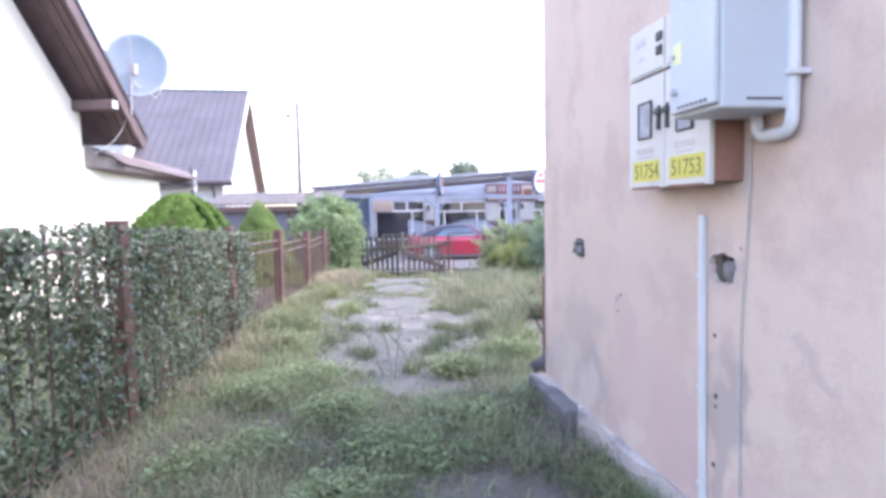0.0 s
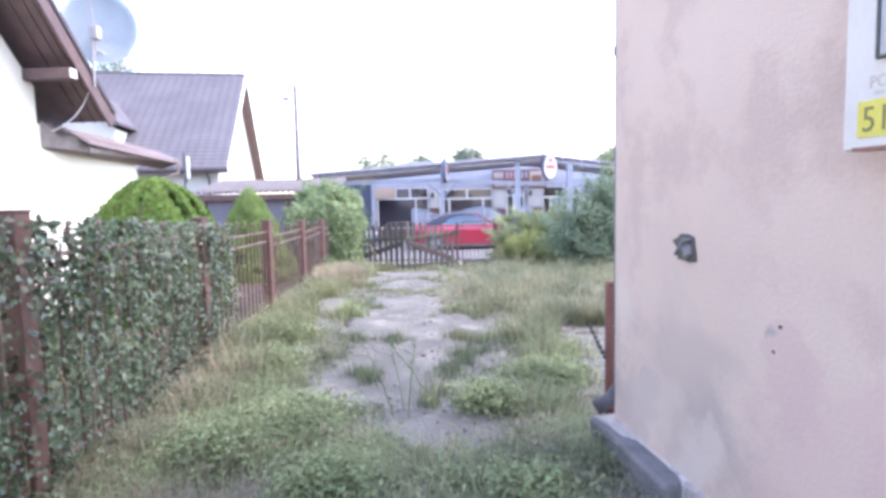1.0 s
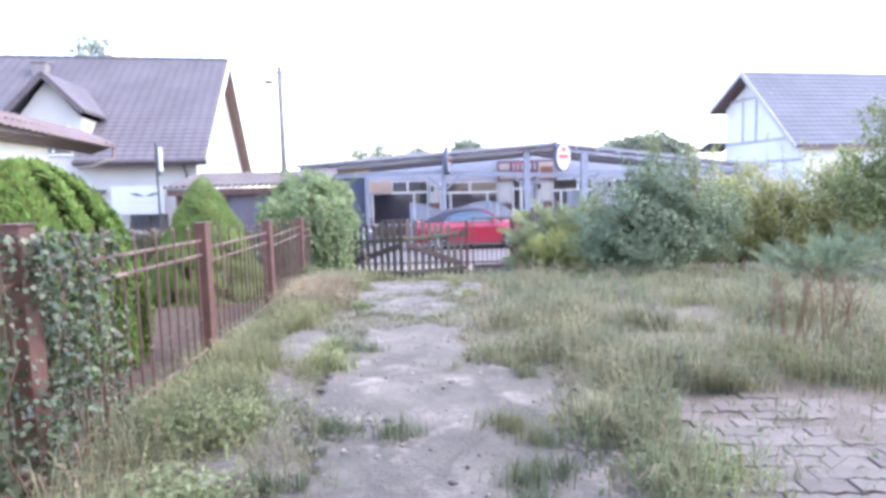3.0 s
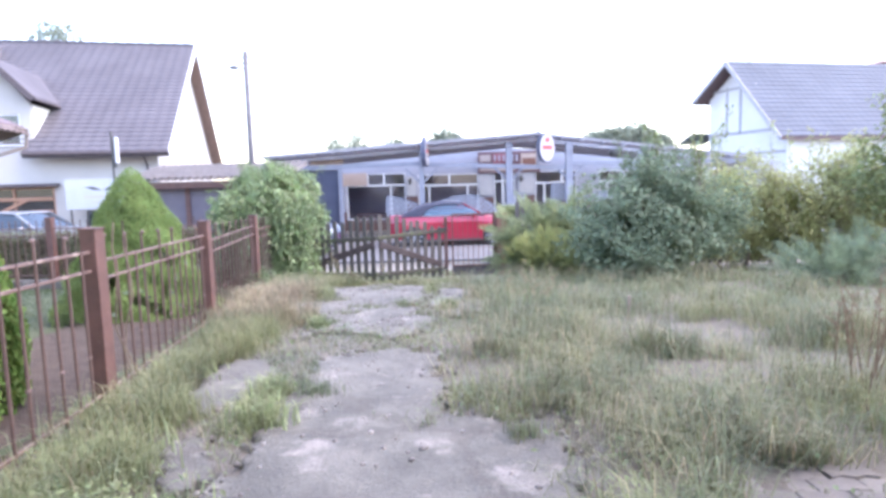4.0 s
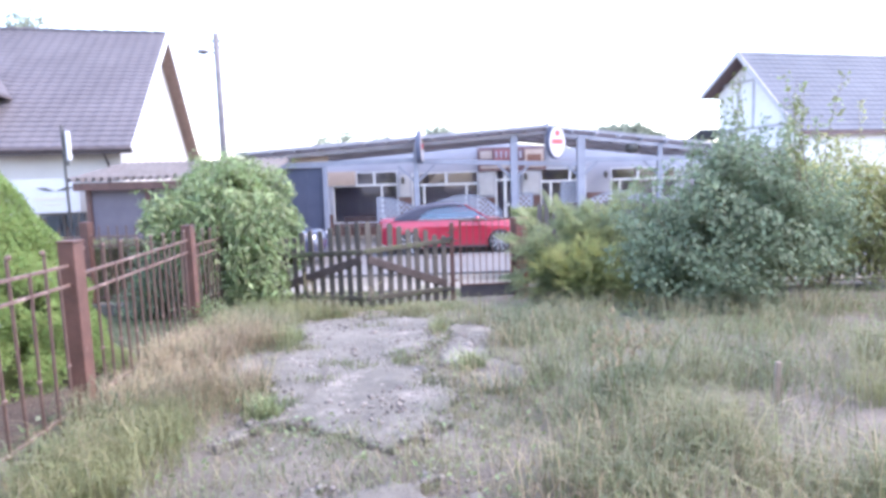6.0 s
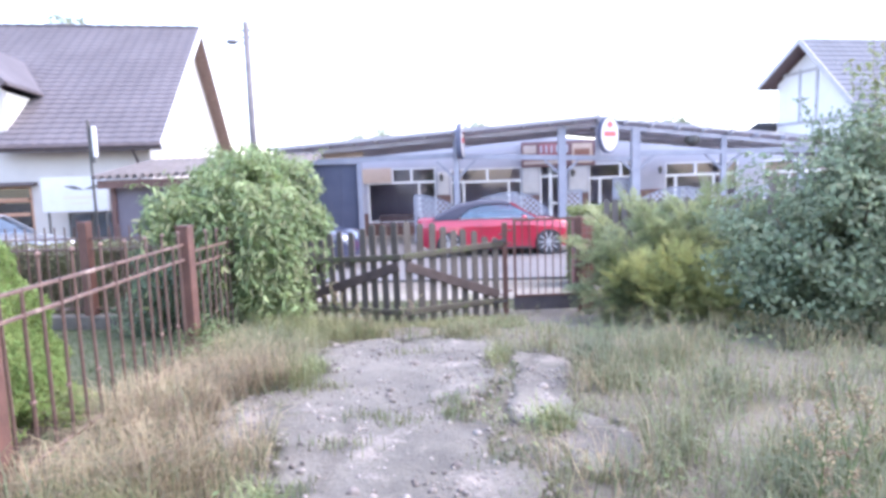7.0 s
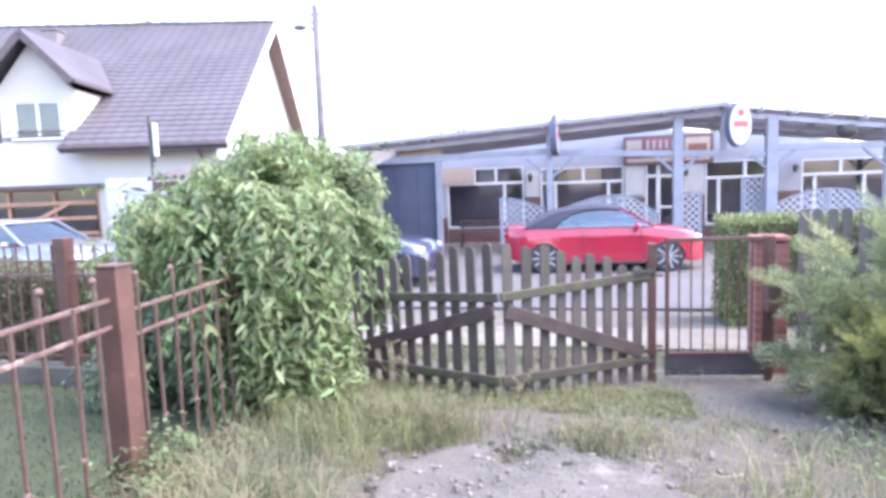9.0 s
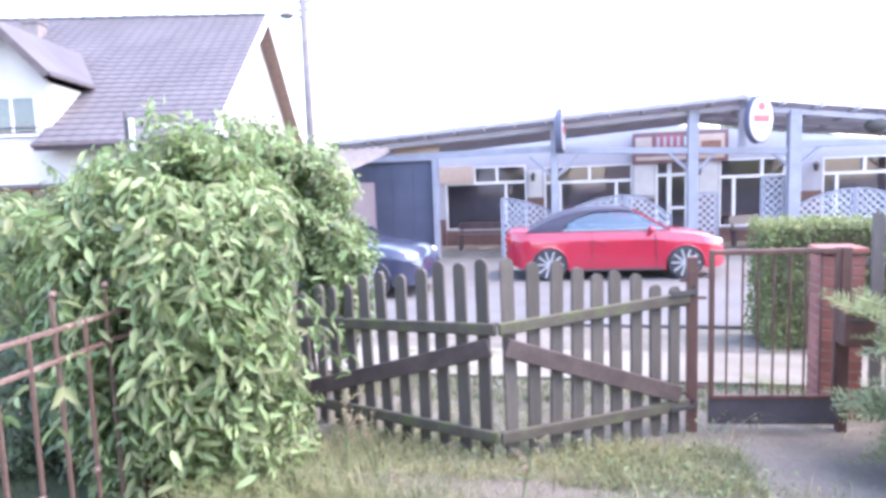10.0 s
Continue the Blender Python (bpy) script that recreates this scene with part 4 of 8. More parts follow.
def wicket():
    t = thing("wicket_gate", pose(-0.97, 16.78, -0.42, 0, 0, 6), "dark brown steel wicket gate with thin upright bars", "gate")
    w = 0.80
    for a, b in (((0, 0, 0.2), (0, 0, 1.24)), ((w, 0, 0.2), (w, 0, 1.24)), ((0, 0, 1.22), (w, 0, 1.22)), ((0, 0, 0.22), (w, 0, 0.22))):
        bm = bmesh.new()
        bar(bm, a, b, 0.032, 0.032, 0.004)
        part("gate_frame", bm, RUST, t)
    for i in range(1, 8):
        bm = bmesh.new()
        tube(bm, (w * i / 8, 0, 0.22), (w * i / 8, 0, 1.22), 0.0075, 0.0075, 6)
        part("bar", bm, RUST, t)
    bm = bmesh.new()
    box(bm, (-0.02, -0.008, 0.03), (w + 0.06, 0.008, 0.205), 0.004)
    part("kick_plate", bm, DOWNPIPE, t, "dark steel kick plate")
    p = thing("gate_post", pose(-0.13, 16.87, -0.42), "dark brown steel post of the wicket gate", "gate post", "gate posts")
    bm = bmesh.new()
    box(bm, (-0.03, -0.03, -0.2), (0.03, 0.03, 1.24), 0.005)
    part("post", bm, RUST, p)
    m = thing("letter_box", pose(-0.10, 16.87, 0.30) @ Matrix.Diagonal((0.72, 1, 0.9, 1)), "dark red-brown steel letter box on the gate post", "letter box")
    bm = bmesh.new()
    box(bm, (-0.13, -0.19, -0.12), (0.13, -0.035, 0.13), 0.012)
    part("body", bm, RUST, m)
    bm = bmesh.new()
    box(bm, (-0.09, -0.195, 0.07), (0.09, -0.189, 0.085))
    part("slot", bm, INK, m)
    bm = bmesh.new()
    slab(bm, [(-0.14, -0.2, 0.132), (0.14, -0.2, 0.132), (0.14, -0.03, 0.15), (-0.14, -0.03, 0.15)], (0, 0, 0.01))
    part("lid", bm, RUST, m)


wicket()


def brick_pillar(x, y, label):
    z = float(gz(x, y)) - 0.02
    t = thing("brick_pillar", pose(x, y, z) @ Matrix.Diagonal((0.72, 0.72, 1, 1)), label, "pillar", "brick pillars")
    bm = bmesh.new()
    box(bm, (-0.178, -0.178, -0.1), (0.178, 0.178, 1.2))
    part("mortar_core", bm, BRICK_JOINT, t)
    bm = bmesh.new()
    box(bm, (-0.12, -0.0575, -0.0325), (0.12, 0.0575, 0.0325), 0.004)
    me = bpy.data.meshes.new("brick")
    bm.to_mesh(me)
    bm.free()
    me.materials.append(BRICK)
    rows = 16
    for r in range(rows):
        zz = 0.04 + r * 0.075
        spin = 0 if r % 2 == 0 else 90
        for s in range(4):
            a = pose(0, 0, zz, 0, 0, spin * 1.0 + 90 * s) @ pose(-0.064, -0.126, 0)
            o = place("brick", me, None, t)
            o.matrix_basis = a
    bm = bmesh.new()
    box(bm, (-0.205, -0.205, 1.215), (0.205, 0.205, 1.26), 0.01)
    part("cap", bm, BRICK, t, "brick-red cap slab")


brick_pillar(-0.03, 17.27, "red brick gate pillar with a flat cap")


def palisade():
    for k in range(3):
        x0 = 0.30 + 2.2 * k
        t = thing("palisade_fence", pose(x0, 17.55, -0.42), "weathered grey palisade fence panel with pointed slats", "fence", "palisade panels")
        for z in (0.35, 1.05):
            bm = bmesh.new()
            bar(bm, (0, 0.03, z), (2.15, 0.03, z), 0.04, 0.06, 0.004)
            part("rail", bm, OLD_WOOD, t)
        me = picket_mesh(1.36).copy()
        me.materials[0] = GREY_SLAT
        for i in range(18):
            o = place("picket", me, None, t)
            o.matrix_basis = pose(0.06 + 0.12 * i, -0.005, 0.06 + 0.015 * math.sin(i * 3.1), 0, random.uniform(-1, 1), random.uniform(-2, 2))


palisade()


# rusty pipe post with a stub of hinge by the corner of the pink house
def pipe_post():
    t = thing("rusty_post", pose(0.452, 4.875, 0.055), "rusty red steel pipe post with hinge lug by the house", "post")
    bm = bmesh.new()
    tube(bm, (0, 0, -0.2), (0, 0, 0.885), 0.031, 0.031, 14)
    part("pipe", bm, RUST_PIPE, t, "", True)
    part("bracket", tube(bmesh.new(), (-0.02, 0, 0.87), (0.24, 0.06, 0.86), 0.016, 0.014, 8), RUST_PIPE, t)
    part("bracket", tube(bmesh.new(), (0.0, 0.0, 0.46), (0.24, 0.06, 0.42), 0.011, 0.012, 8), RUST_PIPE, t)
    bm = bmesh.new()
    for i in range(7):
        bmesh.ops.create_uvsphere(bm, u_segments=6, v_segments=5, radius=0.014, matrix=Matrix.Translation((-0.12 + 0.014 * i, -0.02 + 0.01 * math.sin(i * 2), 0.62 - 0.03 * i)))
    tube(bm, (-0.13, -0.02, 0.63), (-0.03, 0, 0.42), 0.006, 0.006, 6)
    part("chain_end", bm, INK, t, "rusted end of a chain")


pipe_post()


# ---- houses ----
def tiled_slope(bm, o, across, down, nrm, w, l, course, pitch, amp):
    """A tiled slope: courses that overlap downwards, waved across. o: top corner; across, down, nrm: unit vectors."""
    o, across, down, nrm = Vector(o), Vector(across), Vector(down), Vector(nrm)
    cols = max(2, int(w / pitch) * 2)
    n = max(1, int(round(l / course)))
    line = lambda e, lift: [bm.verts.new(o + across * (w * c / cols) + down * e + nrm * (lift + amp * (c % 2))) for c in range(cols + 1)]
    last = line(0, 0)
    for r in range(n):
        b = l * (r + 1) / n
        for row in (line(b, course * 0.07), line(b + 0.004, 0.0)):
            for c in range(cols):
                bm.faces.new((last[c], last[c + 1], row[c + 1], row[c]))
            last = row


def window(parent, m, w, h, sash=2, transom=0.0, fmat=None, depth=0.06, glass_mat=None, room=True):
    """A window in its own frame: x across, z up, y towards the viewer is negative."""
    t = new("window")
    t.parent, t.matrix_basis = parent, m
    fmat = fmat or WHITE
    for lo, hi in (((0, -depth, 0), (0.06, 0.02, h)), ((w - 0.06, -depth, 0), (w, 0.02, h)), ((0.06, -depth, 0), (w - 0.06, 0.02, 0.06)), ((0.06, -depth, h - 0.06), (w - 0.06, 0.02, h))):
        part("window_frame", box(bmesh.new(), lo, hi, 0.006), fmat, t)
    for i in range(1, sash):
        part("mullion", box(bmesh.new(), (w * i / sash - 0.035, -depth * 0.9, 0.06), (w * i / sash + 0.035, 0.02, h - 0.06), 0.006), fmat, t)
    if transom:
        part("transom", box(bmesh.new(), (0.06, -depth * 0.95, transom - 0.035), (w - 0.06, 0.02, transom + 0.035), 0.006), fmat, t)
    part("pane", box(bmesh.new(), (0.05, -0.012, 0.05), (w - 0.05, -0.004, h - 0.05)), glass_mat or GLASS, t)
    # flat dark panel added behind the glass, standing for an unlit room
    if room:
        part("dark_room_panel", box(bmesh.new(), (0.02, 0.45, 0.02), (w - 0.02, 0.47, h - 0.02)), DARK, t)
    return t


def holed_wall(bm, w, h, d, holes):
    """A wall in x, z with rectangular holes (x0, x1, z0, z1), d thick along y."""
    xs = sorted({0, w, *[q for a in holes for q in a[:2]]})
    zs = sorted({0, h, *[q for a in holes for q in a[2:]]})
    for x0, x1 in zip(xs, xs[1:]):
        for z0, z1 in zip(zs, zs[1:]):
            cx, cz = (x0 + x1) / 2, (z0 + z1) / 2
            if not any(a < cx < b and c < cz < e for a, b, c, e in holes):
                box(bm, (x0, 0, z0), (x1, d, z1))


def left_near_house():
    """Gable to the lane: wall at x -5.7, verge out to -5.1, eave end at y 8.9."""
    t = thing("neighbour_house", pose(-5.7, 0, 0), "cream rendered neighbour house with dark brown boarded roof verge", "house", kind="structure")
    slope = (4.13 - 2.56) / (8.84 - 7.37)
    ey, ez, ry = 8.9, 2.52, 3.6
    rz = ez + slope * (ey - ry)
    bm = bmesh.new()
    slab(bm, [(0, -1.2, -0.2), (0, 8.3, -0.2), (0, 8.3, ez + slope * (ey - 8.3) - 0.28), (0, ry, rz - 0.28), (0, -1.2, ez + slope * (ey - 8.3) - 0.28)], (-0.35, 0, 0))
    part("wall", bm, CREAM, t)
    bm = bmesh.new()
    slab(bm, [(-0.36, 8.3, -0.2), (-9, 8.3, -0.2), (-9, 8.3, 2.75), (-0.36, 8.3, 2.75)], (0, -0.3, 0))
    part("wall", bm, CREAM, t)
    for s in (1, -1):
        edge = ey if s > 0 else 2 * ry - ey
        bm = bmesh.new()
        slab(bm, [(0.56, edge, ez), (0.56, ry, rz), (-9, ry, rz), (-9, edge, ez)], (0, 0, 0.10))
        part("roof_deck", bm, BROWN_WOOD, t, "dark brown boarded roof underside")
        bm = bmesh.new()
        dn = Vector((0, (edge - ry), ez - rz)).normalized()
        nr = Vector((0, s * slope, 1)).normalized()
        l = math.hypot(edge - ry, rz - ez) + 0.04
        tiled_slope(bm, (0.60, ry, rz + 0.13), (-1, 0, 0), dn, nr, 9.5, l, 0.34, 0.3, 0.022)
        part("roof_tiles", bm, TILE, t, "brown roof tiles")
        bm = bmesh.new()
        bar(bm, (0.585, edge, ez - 0.01), (0.585, ry, rz - 0.01), 0.03, 0.20, 0.004, up=(0, 0, 1))
        part("bargeboard", bm, BROWN_WOOD, t, "dark brown bargeboard")
        bm = bmesh.new()
        bar(bm, (0.615, edge + 0.02 * s, ez + 0.105), (0.615, ry, rz + 0.105), 0.012, 0.05)
        part("verge_trim", bm, DOWNPIPE, t, "dark metal verge strip")
        for q in (0.18, 0.34, 0.45):
            bm = bmesh.new()
            bar(bm, (q, edge, ez - 0.012), (q, ry, rz - 0.012), 0.012, 0.014)
            part("soffit_board", bm, BROWN_WOOD, t)
    # purlin end under the verge
    bm = bmesh.new()
    y = 8.2
    z = ez + slope * (ey - y) - 0.24
    box(bm, (-0.1, y - 0.08, z - 0.1), (0.58, y + 0.06, z + 0.03), 0.01)
    part("purlin", bm, BROWN_WOOD, t, "dark brown purlin end")
    bm = bmesh.new()
    box(bm, (0.581, y - 0.07, z - 0.09), (0.592, y + 0.05, z + 0.02), 0.003)
    part("purlin_cap", bm, PVC, t)
    # annex with a low tiled roof towards the street
    a = thing("annex", pose(-5.72, 8.3, 0, 0, 0, 9.8), "cream rendered annex with a narrow brown tiled pent roof", "annex", kind="structure")
    bm = bmesh.new()
    slab(bm, [(-0.002, 0.004, -0.2), (-0.002, 2.99, -0.2), (-0.002, 2.99, 2.38), (-0.002, 0.004, 2.45)], (-3.25, 0, 0))
    part("wall", bm, CREAM, a)
    t0, t1 = Vector((0.004, 0.10, 2.47)), Vector((0.02, 4.13, 2.385))
    e0, e1 = Vector((0.27, 0.69, 2.235)), Vector((0.27, 4.21, 2.265))
    ac, dn = (t1 - t0).normalized(), (Vector((1, 0, -0.70)).normalized())
    nr = ac.cross(dn)
    nr = (nr if nr.z > 0 else -nr).normalized()
    dn = nr.cross(ac) if nr.cross(ac).x > 0 else ac.cross(nr)
    bm = bmesh.new()
    slab(bm, [t0, e0, e1, t1], (0, 0, -0.035))
    part("roof_deck", bm, BROWN_WOOD, a, "dark brown boarded roof deck")
    # one waved tile, laid in courses that overlap downwards
    bm = bmesh.new()
    grid = [[bm.verts.new((0.125 * c / 6, 0.22 * r, 0.008 + 0.011 * math.sin(math.pi * c / 3) + 0.014 * r)) for c in range(7)] for r in (0, 1)]
    lip = [bm.verts.new((0.125 * c / 6, 0.222, 0.008 + 0.011 * math.sin(math.pi * c / 3))) for c in range(7)]
    for c in range(6):
        bm.faces.new((grid[0][c], grid[0][c + 1], grid[1][c + 1], grid[1][c]))
        bm.faces.new((grid[1][c], grid[1][c + 1], lip[c + 1], lip[c]))
    tile = bpy.data.meshes.new("roof_tile")
    bm.to_mesh(tile)
    bm.free()
    tile.materials.append(TILE_EACH)
    lay = Matrix((ac, dn, nr)).transposed().to_4x4()
    for r in range(2):
        for c in range(32):
            y = 0.02 + 0.29 * (r + 0.5) + 0.124 * c
            if y < 4.0:
                o = place("roof_tile", tile, None, a)
                o.matrix_basis = Matrix.Translation(t0 + ac * y + dn * (0.185 * r + random.uniform(-0.005, 0.005))) @ lay
    # boxed eave: weathered end board, front board, soffit
    drop = Vector((0, 0, -0.30))
    bm = bmesh.new()
    slab(bm, [t0 + Vector((0, -0.012, 0.02)), e0 + Vector((0.01, -0.012, 0.02)), e0 + Vector((0.01, -0.012, -0.07)), t0 + drop + Vector((0, -0.012, 0))], (-0.01, 0.02, 0))
    part("end_board", bm, GREY_BOARD, a, "weathered grey-brown end board")
    part("eave_board", bar(bmesh.new(), e0 + Vector((0.012, 0, -0.05)), e1 + Vector((0.012, 0, -0.05)), 0.02, 0.07, 0.003), GREY_BOARD, a, "weathered grey-brown eave board")
    bm = bmesh.new()
    slab(bm, [t0 + drop, e0 + Vector((0, 0, -0.075)), e1 + Vector((0, 0, -0.075)), t1 + drop], (0, 0, -0.015))
    part("soffit", bm, BROWN_WOOD, a)
    p = e1 + Vector((0.04, -0.02, -0.04))
    part("downpipe", chain(bmesh.new(), [p + Vector((0, -0.25, 0)), p, p + Vector((0, -0.05, -0.22)), p + Vector((-0.20, -0.30, -0.33)), p + Vector((-0.32, -0.42, -0.36))], 0.022, 8), GREY_BOARD, a, "pale weathered downpipe")
    # satellite dish on the verge
    d = thing("satellite_dish", pose(-5.03, 8.62, 3.52), "pale blue-grey satellite dish seen from behind", "satellite dish")
    bm = bmesh.new()
    rings, seg = 7, 32
    prev = None
    axis = pose(0, 0, 0.12, 78, 0, 30)
    for r in range(rings + 1):
        rr = 0.43 * r / rings
        ring = [bm.verts.new(axis @ Vector((rr * math.cos(2 * math.pi * k / seg), rr * 1.12 * math.sin(2 * math.pi * k / seg), -0.09 + 0.09 * (r / rings) ** 2))) for k in range(seg if r else 1)]
        if prev:
            for k in range(seg):
                q = (k + 1) % seg
                bm.faces.new((prev[0], ring[k], ring[q]) if len(prev) == 1 else (prev[k], ring[k], ring[q], prev[q]))
        prev = ring
    bmesh.ops.solidify(bm, geom=bm.faces, thickness=0.008)
    part("reflector", bm, DISH, d, "", True)
    bm = bmesh.new()
    chain(bm, [(-0.05, -0.1, -0.62), (-0.03, -0.12, -0.1), (0.0, -0.06, 0.08)], 0.017, 8)
    box(bm, (-0.05, -0.14, -0.06), (0.05, -0.04, 0.10), 0.01)
    tube(bm, (0.0, -0.1, -0.2), (0.0, -0.16, 0.45), 0.008, 0.008, 8)
    part("mount", bm, CABLE, d, "grey steel mount")
    bm = bmesh.new()
    chain(bm, [(0.0, -0.1, -0.15), (0.1, 0.1, -0.28), (0.17, 0.18, -0.34), (0.22, 0.2, -0.26), (0.22, 0.22, -0.12)], 0.009, 6)
    part("feed_cable", bm, PVC, d)
    bm = bmesh.new()
    pts = [(0, -0.12, -0.2)]
    for i in range(1, 9):
        f = i / 8
        pts.append((-0.05 - 0.5 * f * f, -0.1 - 0.15 * f + 0.15 * math.sin(3 * f), -0.2 - 0.95 * f + 0.06 * math.sin(6 * f)))
    chain(bm, pts, 0.008, 6)
    part("cable", bm, PVC, d)


left_near_house()


def frame_of(o, e1, e2):
    """Local frame: x along e1, y along e2 in the plan."""
    return Matrix(((e1[0], e2[0], 0, o[0]), (e1[1], e2[1], 0, o[1]), (0, 0, 1, o[2]), (0, 0, 0, 1)))


def street_house():
    """Far house on the left. Local x: along the ridge away from the gable; local y: to the back."""
    k = math.atan2(2.29, 8.4)
    e1, e2 = (-math.cos(k), -math.sin(k)), (-math.sin(k), math.cos(k))
    t = thing("street_house", frame_of((-14.69, 37.4, -0.75), e1, e2), "cream rendered house with steep violet-brown tiled roof and dormer", "house", kind="structure")
    H, E, S, L = 9.58, 3.75, 8.7, 22.0
    m = (H - E) / S
    wall_y, eave = 8.0, E + m * 0.7
    # gable end, bright plaster
    bm = bmesh.new()
    slab(bm, [(0.55, -wall_y, 0), (0.55, wall_y, 0), (0.55, wall_y, eave - 0.3), (0.55, 0, H - 0.35), (0.55, -wall_y, eave - 0.3)], (0.3, 0, 0))
    part("wall", bm, FRONT_CREAM, t)
    # street front with the shop window and the board
    holes = [(4.4, 8.7, 0.75, 2.4)]
    bm = bmesh.new()
    holed_wall(bm, 18, eave - 0.3, 0.3, [(a - 0.85, b - 0.85, c, e) for a, b, c, e in holes])
    bmesh.ops.transform(bm, matrix=Matrix.Translation((0.85, -wall_y, 0)), verts=bm.verts)
    part("wall", bm, FRONT_CREAM, t)
    bm = bmesh.new()
    box(bm, (0.85, wall_y - 0.3, 0), (18, wall_y, eave - 0.3))
    part("wall", bm, FRONT_CREAM, t)
    # roof slopes in courses
    for s in (-1, 1):
        bm = bmesh.new()
        e = 5.15 if s < 0 else L
        slab(bm, [(0, 0, H - 0.12), (e, 0, H - 0.12), (e, s * S, E - 0.12), (0, s * S, E - 0.12)], (0, 0, -0.14))
        if s < 0:
            slab(bm, [(e, 0, H - 0.12), (L, 0, H - 0.12), (L, s * wall_y, eave - 0.12), (e, s * wall_y, eave - 0.12)], (0, 0, -0.14))
        part("roof_deck", bm, EAVE, t, "dark brown roof underside")
        bm = bmesh.new()
        dn, nr = Vector((0, s * S, E - H)).normalized(), Vector((0, s * m, 1)).normalized()
        tiled_slope(bm, (-0.02, 0, H), (1, 0, 0), dn, nr, e, math.hypot(S, H - E) + 0.05, 0.36, 0.42, 0.026)
        if s < 0:
            tiled_slope(bm, (e - 0.02, 0, H), (1, 0, 0), dn, nr, L - e, math.hypot(wall_y, H - eave) - 0.02, 0.36, 0.42, 0.026)
        part("roof_tiles", bm, SLATE_ROOF, t, "violet-brown metal roof tiles")
        bm = bmesh.new()
        bar(bm, (-0.03, s * S, E - 0.16), (-0.03, 0, H - 0.16), 0.05, 0.30)
        part("bargeboard", bm, WHITE if s < 0 else ORANGE_WOOD, t, "pale bargeboard" if s < 0 else "reddish wooden bargeboard")
    bm = bmesh.new()
    slab(bm, [(0.0, 0.3, H - 0.5), (0.55, 0.3, H - 0.5), (0.55, S, E - 0.35), (0.0, S, E - 0.35)], (0, 0, 0.05))
    part("verge_soffit", bm, ORANGE_WOOD, t, "reddish boarded verge soffit")
    bm = bmesh.new()
    for i in range(40):
        tube(bm, (0.55 * i, 0, H + 0.03), (0.55 * i + 0.53, 0, H + 0.06), 0.09, 0.10, 8)
    part("ridge_tiles", bm, SLATE_ROOF, t)
    bm = bmesh.new()
    chain(bm, [(0, -S - 0.06, E - 0.10), (5.15, -S - 0.06, E - 0.10)], 0.075, 8)
    chain(bm, [(0.95, -S + 0.0, E - 0.15), (0.95, -wall_y - 0.05, E - 0.6), (0.95, -wall_y - 0.05, 0)], 0.045, 8)
    part("gutter", bm, EAVE, t, "dark brown gutter")
    # dormer: a steep small gable that stands on the front wall
    dx0, dx1, dz, yb = 4.97, 7.25, 7.26, -wall_y
    mid = (dx0 + dx1) / 2
    wz0, wz1, wa, wb = 4.06, 5.22, 5.38, 6.84
    bm = bmesh.new()
    for lo, hi in (((dx0, yb, eave - 0.3), (wa, yb + 0.25, 5.6)), ((wb, yb, eave - 0.3), (dx1, yb + 0.25, 5.6)), ((wa, yb, eave - 0.3), (wb, yb + 0.25, wz0)), ((wa, yb, wz1), (wb, yb + 0.25, 5.6))):
        if hi[2] > lo[2]:
            box(bm, lo, hi)
    slab(bm, [(dx0, yb, 5.6), (dx1, yb, 5.6), (mid, yb, dz - 0.2)], (0, 0.25, 0))
    part("dormer_wall", bm, FRONT_CREAM, t)
    # cheeks paler than the dormer front: light on that side put into colour
    for x in (dx0, dx1 - 0.25):
        bm = bmesh.new()
        slab(bm, [(x, yb + 0.25, 4.0), (x, yb + 0.25, 5.6), (x, -S + (5.6 - E) / m, 5.6)], (0.25, 0, 0))
        part("dormer_cheek", bm, CREAM, t)
    for q in (-1, 1):
        ex, ez = mid + q * 1.42, 5.75
        bm = bmesh.new()
        slab(bm, [(mid, yb - 0.45, dz), (ex, yb - 0.45, ez), (ex, -S + (ez - E) / m, ez), (mid, -S + (dz - E) / m, dz)], (0, 0, 0.12))
        part("dormer_roof", bm, SLATE_ROOF, t)
        bm = bmesh.new()
        bar(bm, (mid, yb - 0.47, dz - 0.04), (ex, yb - 0.47, ez - 0.04), 0.06, 0.22)
        part("bargeboard", bm, EAVE, t, "dark brown dormer bargeboard")
        bm = bmesh.new()
        chain(bm, [(ex + q * 0.04, yb - 0.45, ez - 0.02), (ex + q * 0.04, -S + (ez - E) / m - 0.1, ez - 0.02)], 0.05, 8)
        part("dormer_gutter", bm, EAVE, t, "dark brown dormer gutter")
    window(t, pose(wb, yb + 0.1, wz0) @ Matrix.Diagonal((-1, 1, 1, 1)), wb - wa, wz1 - wz0, 2)
    part("dormer_sill", box(bmesh.new(), (wa - 0.06, yb - 0.09, wz0 - 0.07), (wb + 0.06, yb + 0.02, wz0 - 0.01), 0.01), WHITE, t, "pale window sill")
    # shop window: varnished wood and glass
    window(t, pose(8.7, -wall_y + 0.1, 0.75) @ Matrix.Diagonal((-1, 1, 1, 1)), 4.3, 1.65, 3, 1.15, SHOP_WOOD, 0.12)
    bm = bmesh.new()
    box(bm, (4.2, -wall_y - 0.35, 2.42), (8.9, -wall_y, 2.54), 0.01)
    part("shop_lintel", bm, EAVE, t, "dark brown boarded lintel")
    bm = bmesh.new()
    for k in range(3):
        box(bm, (4.5, -wall_y - 0.05 - 0.02 * k, 0.9 + 0.5 * k), (8.6, -wall_y - 0.02, 1.01 + 0.5 * k))
